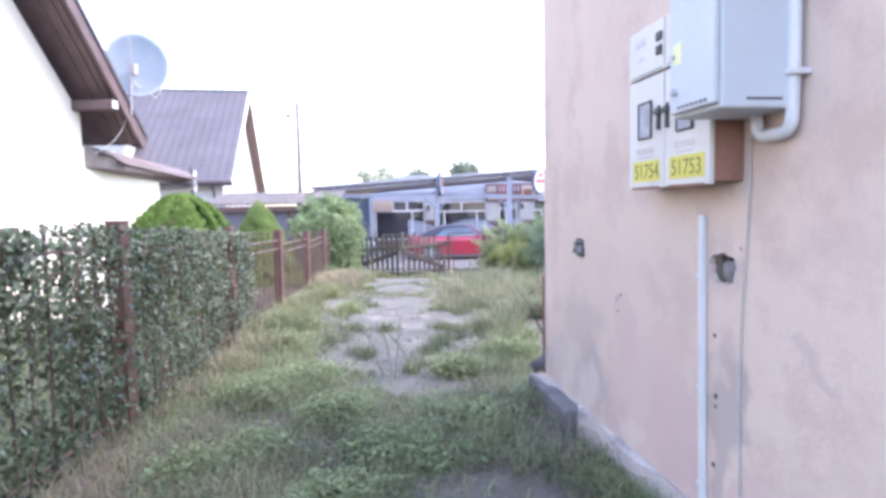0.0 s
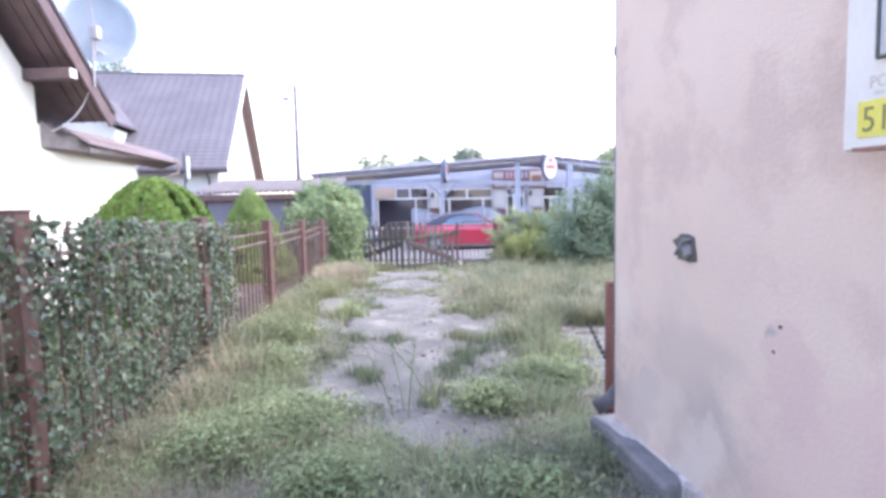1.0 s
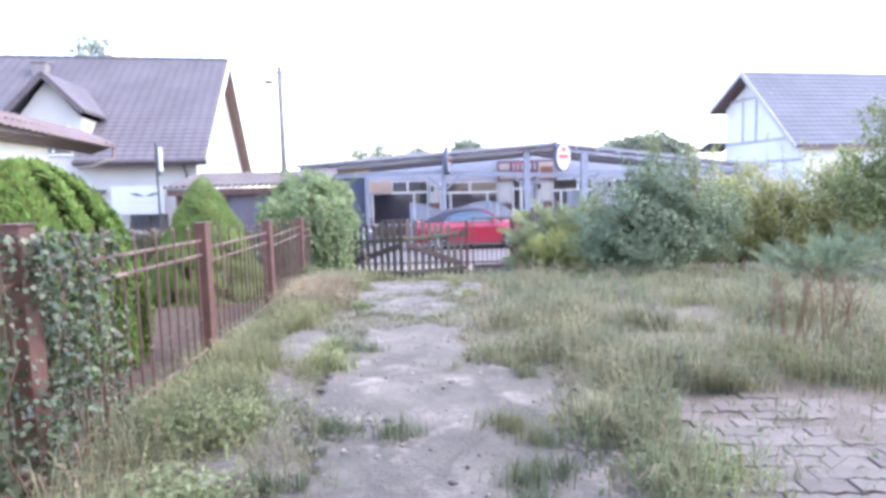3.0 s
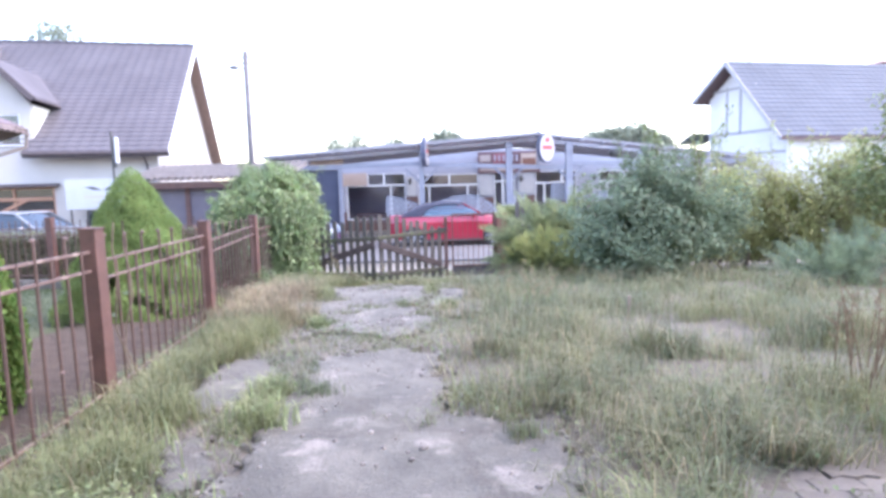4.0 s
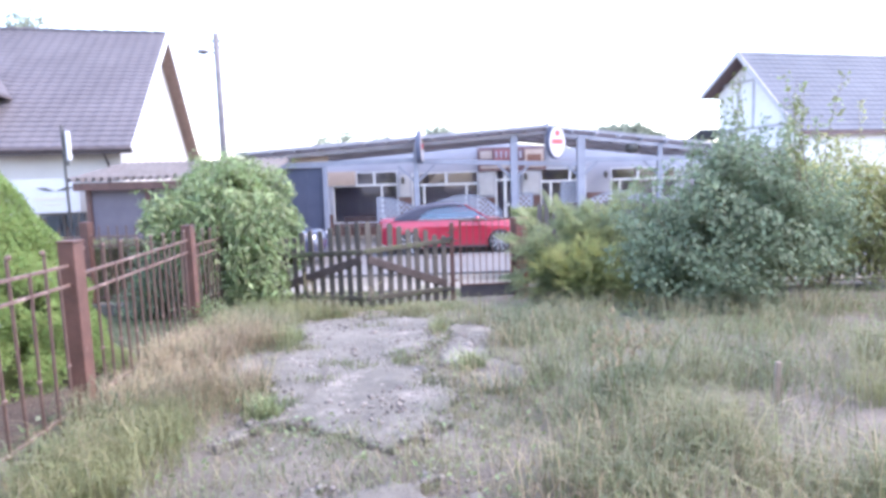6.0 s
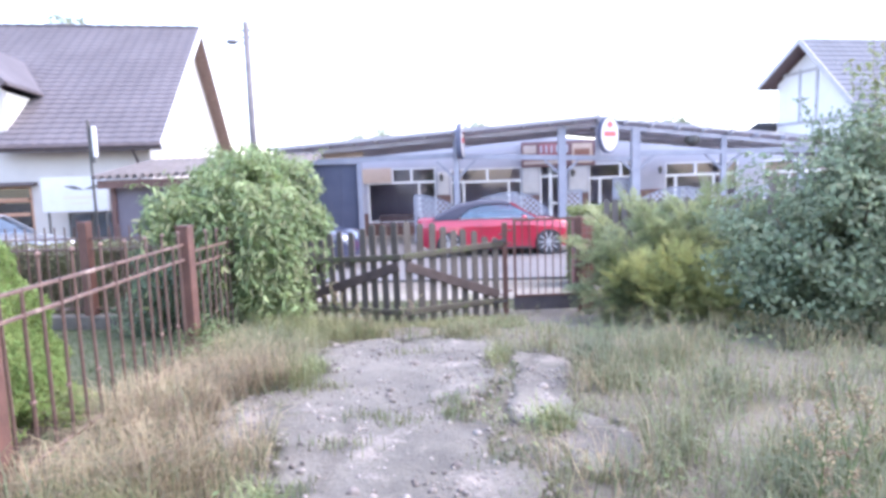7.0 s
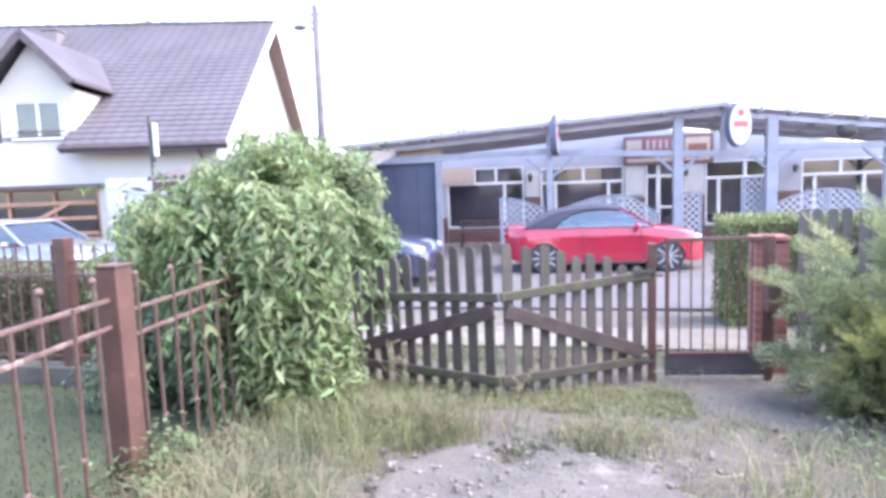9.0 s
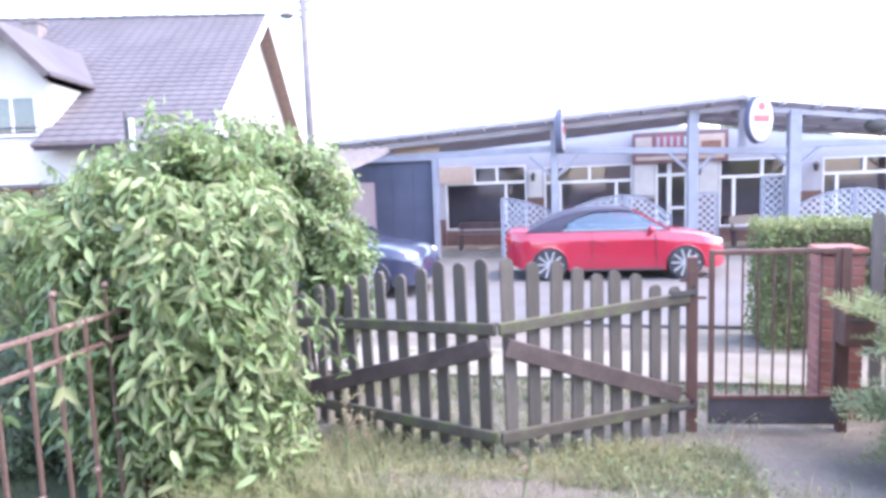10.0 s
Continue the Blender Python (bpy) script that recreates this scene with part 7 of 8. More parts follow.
def cone_conifer(x, y, h, r, seed, label):
    rng = np.random.default_rng(seed)
    n = 90000
    t = thing("dwarf_spruce", pose(x, y, float(gz(x, y))), label, "spruce")
    f = 1 - np.sqrt(rng.uniform(0, 1, n))
    a = rng.uniform(0, 2 * np.pi, n)
    prof = r * np.power(1 - f, 0.72) * (1 + 0.07 * np.sin(5 * a + 9 * f) + 0.05 * np.sin(31 * f + 3 * a))
    rad = prof * (1 - 0.3 * rng.uniform(0, 1, n) ** 2)
    P = np.stack([rad * np.cos(a), rad * np.sin(a), 0.05 + h * f], 1)
    N = np.stack([np.cos(a), np.sin(a), 0 * a + 0.5], 1) + rng.normal(size=(n, 3)) * 0.5
    # lower needles thinned in tiers, where the dark core shows as shade
    tier = wob(a * 1.6, f * 5.5, 1.5, 5) + 0.5 * wob(a * 4, f * 11, 1.2, 2)
    k = (f > 0.5) | (tier > -0.75 + 0.9 * (0.5 - f)) 
    P, N = P[k], N[k]
    v, fc = leaf_cloud(P, N, 0.034, 0.3, 0.2, -0.2, rng)
    place("crown", arrays_mesh("crown", v, fc, 3), CONIFER, t)
    bm = bmesh.new()
    tube(bm, (0, 0, -0.1), (0, 0, h * 0.9), 0.045, 0.01, 8)
    part("trunk", bm, BARK, t)
    # added dark cone inside; its colour holds the shade between needles
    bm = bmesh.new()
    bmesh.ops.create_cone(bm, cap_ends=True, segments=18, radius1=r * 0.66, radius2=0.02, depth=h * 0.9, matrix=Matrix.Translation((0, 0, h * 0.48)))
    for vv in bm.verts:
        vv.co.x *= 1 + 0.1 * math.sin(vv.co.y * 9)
    part("inner_mass", bm, CONIFER_SHADE, t)


cone_conifer(-4.6, 12.0, 1.72, 0.88, 21, "conical dwarf spruce with fresh green needles")


# climber over the gate's left end
def single_leaves(t, lobes, count, seed):
    """The large outer leaves, each one a part on one shared mesh."""
    bm = bmesh.new()
    rim = [(0, 0), (0.011, 0.020), (0.0145, 0.042), (0.009, 0.068), (0, 0.092), (-0.009, 0.068), (-0.0145, 0.042), (-0.011, 0.020)]
    vs = [bm.verts.new((x, y, 0.28 * abs(x) - 1.6 * (y - 0.03) ** 2)) for x, y in rim]
    c = bm.verts.new((0, 0.045, 0.0))
    for q in range(8):
        bm.faces.new((vs[q], vs[(q + 1) % 8], c))
    me = bpy.data.meshes.new("leaf")
    bm.to_mesh(me)
    bm.free()
    me.materials.append(VINE_SINGLE)
    rng = np.random.default_rng(seed)
    P, D = crown_points(lobes, count * 3, 0.05, rng, 0.24)
    pick = (P[:, 2] > 0.25) & (D[:, 1] < 0.35)
    for p, d in list(zip(P[pick], D[pick]))[:count]:
        z = (Vector(d) + Vector(rng.normal(size=3)) * 0.45 + Vector((0, 0, 0.3))).normalized()
        y = (Vector(rng.normal(size=3)) * 0.5 + Vector((0, 0, -1)) + z * 0.3)
        y = (y - z * y.dot(z)).normalized()
        o = place("leaf", me, None, t)
        o.matrix_basis = Matrix.Translation(Vector(p) + Vector(d) * 0.03) @ Matrix((y.cross(z), y, z)).transposed().to_4x4() @ Matrix.Scale(rng.uniform(0.8, 1.25), 4)


NEAR_LOBES = [(0.20, -0.05, 1.1, 0.50, 0.45, 0.78), (0.22, -0.1, 0.55, 0.50, 0.42, 0.55), (0.30, -0.1, 0.2, 0.55, 0.40, 0.30), (0.08, 0.1, 1.45, 0.52, 0.48, 0.42), (-0.22, 0.2, 1.25, 0.58, 0.5, 0.58), (-0.6, 0.15, 1.35, 0.42, 0.45, 0.38), (-0.35, 0.1, 0.8, 0.35, 0.38, 0.5)]
FAR_LOBES = [(-0.35, 0, 1.95, 0.58, 0.5, 0.42), (-0.8, 0.1, 1.7, 0.5, 0.5, 0.6), (0.12, 0, 1.55, 0.45, 0.4, 0.5), (0.33, 0, 1.15, 0.34, 0.3, 0.38), (0.40, -0.05, 0.78, 0.26, 0.28, 0.38)]
# inner leaves of both climbers carry crown shade in their darker colour
bush = shrub("climber_bush", -4.05, 15.3, NEAR_LOBES, 80000, 0.060, VINE, "dense light green climber bush at the gate end", "climber", 31, 0.35, 0.6, 0.5, 12, 0.22, True, inner=VINE_SHADE)
single_leaves(bush, NEAR_LOBES, 290, 37)
shrub("climber_bush", -4.15, 17.1, FAR_LOBES, 26000, 0.056, VINE, "light green climber branches hanging over the gate post", "climber", 33, 0.46, 0.5, 0.6, 8, 0.26, True, inner=VINE_SHADE)


def arching_shoots():
    """Long shoots with paired leaves that stick out of the climber."""
    rng = np.random.default_rng(35)
    t = thing("climber_shoots", pose(-4.0, 15.2, float(gz(-4.0, 15.2))), "long leafy shoots arching out of the climber", "climber shoots")
    for s in range(40):
        a = rng.uniform(0, 2 * np.pi)
        b = Vector((0.42 * math.cos(a) + 0.02, 0.35 * math.sin(a) - 0.1, rng.uniform(0.7, 1.6)))
        out = Vector((math.cos(a) * 0.45, math.sin(a) * 0.4, rng.uniform(0.15, 0.5)))
        pts, P, N = [], [], []
        for j in range(9):
            f = j / 8
            p = b + out * f * 1.3 + Vector((0, 0, -0.75 * f * f * (1 if s % 3 else 0.2)))
            pts.append(p)
            for q in range(2):
                P.append(p)
                N.append((rng.normal(), rng.normal(), 0.9))
        bm = bmesh.new()
        sweep(bm, pts, [0.005 * (1 - i / 10) for i in range(9)], 5)
        part("shoot", bm, WEED, t)
        v, f = leaf_cloud(np.array([tuple(p) for p in P]), np.array(N), 0.085, 0.34, 0.3, 0.6, rng, True)
        place("leaves", arrays_mesh("leaves", v, f, 3), VINE, t)


arching_shoots()


def hanging_shoots():
    """Long shoots with pointed, paired leaves that hang down the climber's front in columns."""
    rng = np.random.default_rng(39)
    t = thing("climber_shoots", pose(-4.0, 15.2, float(gz(-4.0, 15.2))), "hanging shoots with pointed leaves on the climber", "climber shoots")
    for s in range(64):
        f = s / 63
        a = math.pi * (1.02 + 0.98 * f) + rng.normal(0, 0.12)
        top, drop = rng.uniform(0.8, 1.75), rng.uniform(0.45, 0.95)
        cx, cy, rx, ry = (0.10, 0.0, 0.62, 0.52)
        pts, P, N = [], [], []
        for j in range(13):
            g = j / 12
            swell = 0.78 + 0.30 * math.sin(math.pi * min(1.0, 0.25 + g * 0.8))
            p = Vector((cx + rx * swell * math.cos(a) + 0.03 * math.sin(5 * g + s), cy + ry * swell * math.sin(a), max(0.06, top - drop * g)))
            pts.append(p)
            for q in (-1, 1):
                P.append(tuple(p))
                N.append((math.cos(a) * 0.8 + q * 0.5 * math.sin(a) + rng.normal(0, 0.25), math.sin(a) * 0.8 - q * 0.5 * math.cos(a) + rng.normal(0, 0.25), 0.75))
        part("shoot", sweep(bmesh.new(), pts, [0.0045 * (1 - i / 16) for i in range(13)], 5), WEED, t)
        v, fc = leaf_cloud(np.array(P), np.array(N), 0.098, 0.29, 0.35, 0.5, rng, True)
        place("leaves", arrays_mesh("leaves", v, fc, 3), VINE, t)


hanging_shoots()
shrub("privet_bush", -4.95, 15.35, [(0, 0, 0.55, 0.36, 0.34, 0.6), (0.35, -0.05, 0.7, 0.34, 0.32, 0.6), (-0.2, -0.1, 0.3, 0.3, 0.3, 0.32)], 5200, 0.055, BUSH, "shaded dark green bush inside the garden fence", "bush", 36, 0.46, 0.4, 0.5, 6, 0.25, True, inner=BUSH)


def mulch_bed():
    """A low bed of bark mulch inside the fence, under the conifers."""
    ys, f = np.linspace(7.2, 12.9, 40), np.linspace(0, 1, 9)
    Y, F = np.meshgrid(ys, f, indexing="ij")
    e = np.interp(Y, [p[1] for p in FENCE], [p[0] for p in FENCE]) - 0.16
    X = e - F * (1.75 + 0.2 * np.sin(Y * 2.1))
    Z = gz(X, Y) + 0.02 + 0.075 * np.sin(np.pi * F) * np.sin(np.pi * (Y - 7.2) / 5.7) ** 0.5 + 0.01 * wob(X, Y, 6, 3)
    v = np.stack([X, Y, Z], -1).reshape(-1, 3)
    i = (np.arange(39)[:, None] * 9 + np.arange(8)[None, :]).ravel()
    tagged(place("mulch_bed", arrays_mesh("mulch_bed", v, np.stack([i, i + 9, i + 10, i + 1], -1), 4), MULCH, None, "", True), "reddish-brown bark mulch bed inside the fence", "mulch bed", kind="structure")


mulch_bed()
shrub("bindweed", -3.62, 13.45, [(0, 0, 0.18, 0.26, 0.3, 0.2), (0.0, 0.3, 0.2, 0.15, 0.3, 0.2)], 700, 0.04, WEED, "low bindweed at the foot of the steel fence", "bindweed", 38, 0.7, 0.3, 0.6, 4, 0.3)

# hedges and shrubs to the right of the gate
def feather_shrub(name, x, y, lobes, sprays, length, needle, material, label, seed, inner, rise=0.45):
    """A shrub of many feathery sprays: each a thin twig with slender leaflets in two rows."""
    rng = np.random.default_rng(seed)
    t = thing(name, pose(x, y, float(gz(x, y))), label, "shrub")
    P, D = crown_points(lobes, sprays, 0.55, rng, 0.3)
    ok = P[:, 2] > 0.04
    P, D = P[ok], D[ok]
    n, m = len(P), 15
    unit = lambda q: q / np.maximum(1e-6, np.linalg.norm(q, axis=-1, keepdims=True))
    A = unit(D * 0.8 + rng.normal(size=D.shape) * 0.35 + np.array([0, 0, rise]))
    S = unit(np.cross(A, rng.normal(size=A.shape) * 0.5 + np.array([0, 0, 1.0])))
    U = np.cross(S, A)
    L = length * rng.uniform(0.6, 1.3, n)
    V, F = [], []
    tip = P + A * L[:, None] - np.array([0, 0, 1]) * (L * 0.18)[:, None]
    V.append(np.stack([P - S * 0.002, P + S * 0.002, tip], 1).reshape(-1, 3))
    F.append(np.arange(n * 3).reshape(-1, 3))
    at = n * 3
    for j in range(m):
        f = 0.1 + 0.88 * j / (m - 1)
        Q = P + (tip - P) * f
        for side in (-1, 1):
            d = unit(A * 0.75 + S * side + U * 0.25 + rng.normal(size=A.shape) * 0.18)
            l = (needle * (1.15 - 0.75 * f) * rng.uniform(0.75, 1.2, n))[:, None]
            b = np.cross(d, U) * l * 0.085
            V.append(np.stack([Q, Q + d * l * 0.45 + b, Q + d * l, Q + d * l * 0.45 - b], 1).reshape(-1, 3))
            i = at + np.arange(n)[:, None] * 4
            F.append(np.concatenate([i + [0, 1, 2], i + [0, 2, 3]], 0))
            at += n * 4
    place("crown", arrays_mesh("crown", np.concatenate(V), np.concatenate(F), 3), material, t)
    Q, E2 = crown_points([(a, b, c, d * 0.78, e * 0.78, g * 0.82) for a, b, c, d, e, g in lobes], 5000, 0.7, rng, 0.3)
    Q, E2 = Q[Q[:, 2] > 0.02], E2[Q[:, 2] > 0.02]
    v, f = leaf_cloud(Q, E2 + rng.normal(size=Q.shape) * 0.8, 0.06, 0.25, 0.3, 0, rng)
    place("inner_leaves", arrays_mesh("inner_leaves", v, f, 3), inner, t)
    for s in range(9):
        q = lobes[s % len(lobes)]
        e = Vector((q[0] + rng.uniform(-0.6, 0.6) * q[3], q[1] + rng.uniform(-0.6, 0.6) * q[4], q[2] + 0.5 * q[5]))
        a = Vector((q[0] * 0.35, q[1] * 0.35, -0.08))
        part("stem", sweep(bmesh.new(), [a, a.lerp(e, 0.5) + Vector((0, 0, 0.08)), e], [0.015, 0.010, 0.004], 6), BARK, t)
    return t


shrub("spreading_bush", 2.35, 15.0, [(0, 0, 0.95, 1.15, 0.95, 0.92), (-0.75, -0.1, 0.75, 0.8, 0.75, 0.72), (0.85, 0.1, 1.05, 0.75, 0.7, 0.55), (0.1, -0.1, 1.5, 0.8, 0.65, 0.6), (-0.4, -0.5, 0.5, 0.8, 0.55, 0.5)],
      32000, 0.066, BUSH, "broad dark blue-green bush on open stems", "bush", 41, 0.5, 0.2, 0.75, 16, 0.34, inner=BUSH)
# golden and pine shrubs: darker inner leaf tone as painted crown shade
feather_shrub("golden_shrub", 0.62, 15.55, [(0.1, 0, 0.42, 0.55, 0.45, 0.40), (0.55, -0.2, 0.36, 0.45, 0.40, 0.34), (-0.3, 0.2, 0.40, 0.26, 0.26, 0.34), (0.15, 0.1, 0.60, 0.32, 0.28, 0.24)],
              1500, 0.24, 0.065, GOLD, "yellow-green feathery shrub beside the gate", 43, HEDGE, 0.5)
feather_shrub("pine_shrub", 0.45, 16.15, [(0.05, 0, 0.72, 0.65, 0.36, 0.55), (-0.36, -0.1, 0.46, 0.26, 0.26, 0.36), (0.75, 0.1, 0.80, 0.60, 0.36, 0.58), (0.3, -0.15, 0.33, 0.75, 0.32, 0.32)],
              1500, 0.28, 0.10, PINE, "feathery light green conifer shrub by the brick pillar", 45, BUSH, 0.35)
for k, (hx, hy, w, h, m) in enumerate(((4.6, 17.0, 1.5, 2.05, YELLOWGREEN), (6.8, 17.2, 1.5, 2.3, YELLOWGREEN), (9.2, 17.0, 1.6, 2.3, YELLOWGREEN))):
    shrub("privet_shrub", hx, hy, [(-0.5, 0, h * 0.5, w * 0.7, 0.6, h * 0.5), (0.6, 0.1, h * 0.52, w * 0.65, 0.6, h * 0.5), (0, -0.1, h * 0.7, w * 0.5, 0.5, h * 0.36)],
          19000, 0.066, m, "tall yellowing shrub along the boundary", "shrub", 50 + k, 0.5, 0.1, 0.6, 8, 0.22, group="boundary shrubs", inner=YELLOWGREEN)
feather_shrub("sumac_shrub", 4.55, 13.6, [(0, 0, 0.26, 0.55, 0.45, 0.22), (0.6, 0.2, 0.32, 0.5, 0.4, 0.25), (-0.5, -0.1, 0.18, 0.32, 0.3, 0.15)], 230, 0.50, 0.13, BUSH, "low spreading shrub with long blue-green feathered leaves", 61, BUSH, 0.25)


def tree(x, y, h, crown, n, size, material, label, seed, r=0.09, shell=0.75):
    rng = np.random.default_rng(seed)
    t = thing("tree", pose(x, y, float(gz(x, y))), label, "tree")
    bm = bmesh.new()
    p = Vector((0, 0, -0.2))
    tip = Vector((0.1, 0, h * 0.92))
    prev, pr = p, r
    for j in range(1, 7):
        q = p.lerp(tip, j / 6) + Vector((0.04 * h * math.sin(j * 2 + seed) * 0.3, 0.03 * h * math.cos(j * 3) * 0.3, 0))
        rr = r * (1 - 0.14 * j)
        tube(bm, prev, q, pr, rr, 9)
        prev, pr = q, rr
    part("trunk", bm, BARK, t)
    for j, c in enumerate(crown):
        bm = bmesh.new()
        a = p.lerp(tip, 0.35 + 0.5 * (j % 4) / 4)
        e = Vector(c[:3])
        mid = a.lerp(e, 0.5) + Vector((0, 0, 0.08 * h))
        tube(bm, a, mid, r * 0.45, r * 0.28, 7)
        tube(bm, mid, e, r * 0.28, r * 0.08, 7)
        part("limb", bm, BARK, t)
    P, D = crown_points(crown, n, shell, rng, 0.3)
    v, f = leaf_cloud(P, D + rng.normal(size=P.shape) * 0.8 + np.array([0, 0, 0.3]), size, 0.5, 0.3, 0.3, rng)
    place("crown", arrays_mesh("crown", v, f, 3), material, t)


tree(6.4, 14.6, 3.1, [(0, 0, 1.9, 0.75, 0.7, 0.8), (-0.7, 0, 1.5, 0.6, 0.5, 0.6), (0.6, 0.2, 2.3, 0.6, 0.6, 0.6), (-0.3, -0.2, 2.6, 0.5, 0.5, 0.5), (0.1, 0, 1.1, 0.8, 0.6, 0.6)], 11000, 0.085, HEDGE, "young leafy tree at the edge of the plot", 71, 0.06)
tree(7.9, 15.6, 3.4, [(0, 0, 2.2, 0.9, 0.8, 1.0), (-0.8, 0, 1.6, 0.7, 0.6, 0.8), (0.5, 0.2, 2.8, 0.7, 0.6, 0.6)], 9000, 0.09, BUSH, "dark leafy tree behind the bushes", 72, 0.07)
# trees far off
tree(-11.2, 60, 6.9, [(-1.0, 0, 5.6, 1.3, 1.0, 1.3), (0.9, 0, 5.9, 1.2, 1.0, 1.2), (0, 0, 4.6, 1.8, 1.2, 1.2), (1.6, 0, 4.8, 0.9, 0.9, 0.9)], 2200, 0.28, FAR_LEAF, "thin, sparse tree far behind the restaurant", 81, 0.12, 0.95)
tree(-2.3, 60, 5.9, [(0, 0, 5.6, 1.5, 1.2, 1.1)], 2600, 0.3, FAR_LEAF, "round tree top beyond the roofs", 82, 0.14, 0.5)
tree(-7.0, 62, 5.4, [(0, 0, 5.3, 1.2, 1.2, 0.8)], 1600, 0.3, FAR_LEAF, "round tree top beyond the roofs", 83, 0.14, 0.5)
tree(28.0, 120, 13.0, [(-5.2, 0, 8.2, 3.0, 3, 2.0), (-2.2, 0, 9.2, 3.2, 3, 2.0), (1.2, 0, 9.6, 3.2, 3, 2.0), (4.2, 0, 9.0, 3.0, 3, 2.2), (7.0, 0, 8.0, 2.6, 3, 2.0)], 15000, 0.5, FAR_LEAF, "broad green trees behind the restaurant roof", 84, 0.18, 0.5)
tree(-37, 60, 17.5, [(0, 0, 15.4, 2.0, 1.8, 2.4), (0.6, 0, 12.5, 2.4, 2, 1.8), (-0.8, 0, 12.0, 2.2, 1.8, 1.8)], 4200, 0.38, FAR_LEAF, "tall tree rising behind the street house", 85, 0.25, 0.6)


# clipped hedges
def hedge(x0, x1, y, depth, h, n, size, material, label, seed):
    rng = np.random.default_rng(seed)
    t = thing("clipped_hedge", pose(x0, y, float(gz(x0, y))), label, "hedge")
    w = x1 - x0
    face = rng.uniform(0, 1, n)
    X, Y, Z = rng.uniform(0, w, n), rng.uniform(-depth / 2, depth / 2, n), rng.uniform(0.03, h, n)
    N = rng.normal(size=(n, 3)) * 0.5
    front, topm = face < 0.5, (face >= 0.5) & (face < 0.85)
    bl = 0.05 * wob(X, Z, 3.0, seed) + 0.03 * wob(X, Z, 9.0, seed + 1)
    Y[front] = (-depth / 2 + np.abs(rng.normal(0, 0.04, n)) + bl)[front]
    N[front, 1] -= 1
    Z[topm] = (h - np.abs(rng.normal(0, 0.04, n)) + bl)[topm]
    N[topm, 2] += 1
    X[face >= 0.95] = np.abs(rng.normal(0, 0.03, n))[face >= 0.95]
    v, f = leaf_cloud(np.stack([X, Y, Z], 1), N, size, 0.55, 0.3, 0.1, rng)
    place("foliage", arrays_mesh("foliage", v, f, 3), material, t)
    bm = bmesh.new()
    box(bm, (0.08, -depth / 2 + 0.1, 0), (w - 0.05, depth / 2 - 0.05, h - 0.1))
    bmesh.ops.subdivide_edges(bm, edges=bm.edges, cuts=6, use_grid_fill=True)
    for q in bm.verts:
        q.co += Vector((0, 0.04 * math.sin(9 * q.co.x + 7 * q.co.z), 0.03 * math.sin(8 * q.co.x)))
    part("inner_mass", bm, HEDGE_BROWN, t)


hedge(0.10, 6.5, 19.75, 0.8, 1.36, 24000, 0.05, HEDGE, "clipped light green hedge along the footpath", 91)
hedge(-13.0, -4.5, 16.6, 0.6, 1.08, 14000, 0.06, HEDGE_BROWN, "clipped brown-green hedge behind the street fence", 92)


# ---- grass, weeds, stalks ----
def blades(name, X, Y, H, W, material, label, category, rng, lean=0.45, base=None):
    n = len(X)
    a = rng.uniform(0, 2 * np.pi, n)
    b = a + np.pi / 2 + rng.normal(0, 0.4, n)
    Z = gz(X, Y) - 0.01 + (0 if base is None else base)
    L = H * rng.uniform(0.1, 1.0, n) * lean
    c, s, cb, sb = np.cos(a), np.sin(a), np.cos(b), np.sin(b)
    w = W / 2
    pt = lambda u, k, z: np.stack([X + c * w * u + cb * L * k, Y + s * w * u + sb * L * k, Z + z], 1)
    v = np.stack([pt(-1, 0, 0 * H), pt(1, 0, 0 * H), pt(0.75, 0.32, H * 0.58), pt(-0.75, 0.32, H * 0.58), pt(0, 1, H * (1 - 0.25 * lean))], 1).reshape(-1, 3)
    i = np.arange(n)[:, None] * 5
    f = np.concatenate([i + [0, 1, 2], i + [0, 2, 3], i + [3, 2, 4]], 0)
    ob = place(name, arrays_mesh(name, v, f, 3), material)
    return tagged(ob, label, category, kind="stuff")


def fence_x(y):
    return np.interp(y, [p[1] for p in FENCE], [p[0] for p in FENCE])


# trodden earth patches: centre, radii, raggedness, its scale and seed
BARE = ((1.35, 10.5, 0.80, 0.48, 0.5, 2.5, 3), (2.0, 9.4, 0.85, 0.42, 0.5, 2.5, 7), (0.8, 9.45, 0.36, 0.26, 0.5, 3.5, 5), (1.7, 9.95, 0.42, 0.22, 0.5, 3.5, 8), (-0.3, 16.3, 0.55, 0.75, 0.4, 3.0, 2), (0.55, 12.25, 0.38, 0.28, 0.4, 3.0, 9), (0.75, 11.1, 0.45, 0.32, 0.4, 3.0, 4), (0.05, 2.7, 0.55, 0.55, 0.6, 3.5, 6))


def bare(x, y):
    inside = np.zeros(np.shape(x), bool)
    for cx, cy, rx, ry, k, scale, seed in BARE:
        inside |= ((x - cx) / rx) ** 2 + ((y - cy) / ry) ** 2 + k * wob(x, y, scale, seed) < 1
    return inside


def scatter(n, rng, x0=-4.2, x1=5.5, y0=-0.8, y1=17.4):
    X, Y = rng.uniform(x0, x1, n), rng.uniform(y0, y1, n)
    ok = (X > fence_x(Y) - 0.12) & (~paved(X, Y) | (rng.uniform(0, 1, n) < 0.10 + 0.25 * (wob(X, Y, 2.4, 6) > 0.35))) & ((X < 0.50 + (4.69 - Y) * 0.203) | (Y > 4.75))
    ok &= ~bare(X, Y) | (rng.uniform(0, 1, n) < 0.13)
    return X[ok], Y[ok]


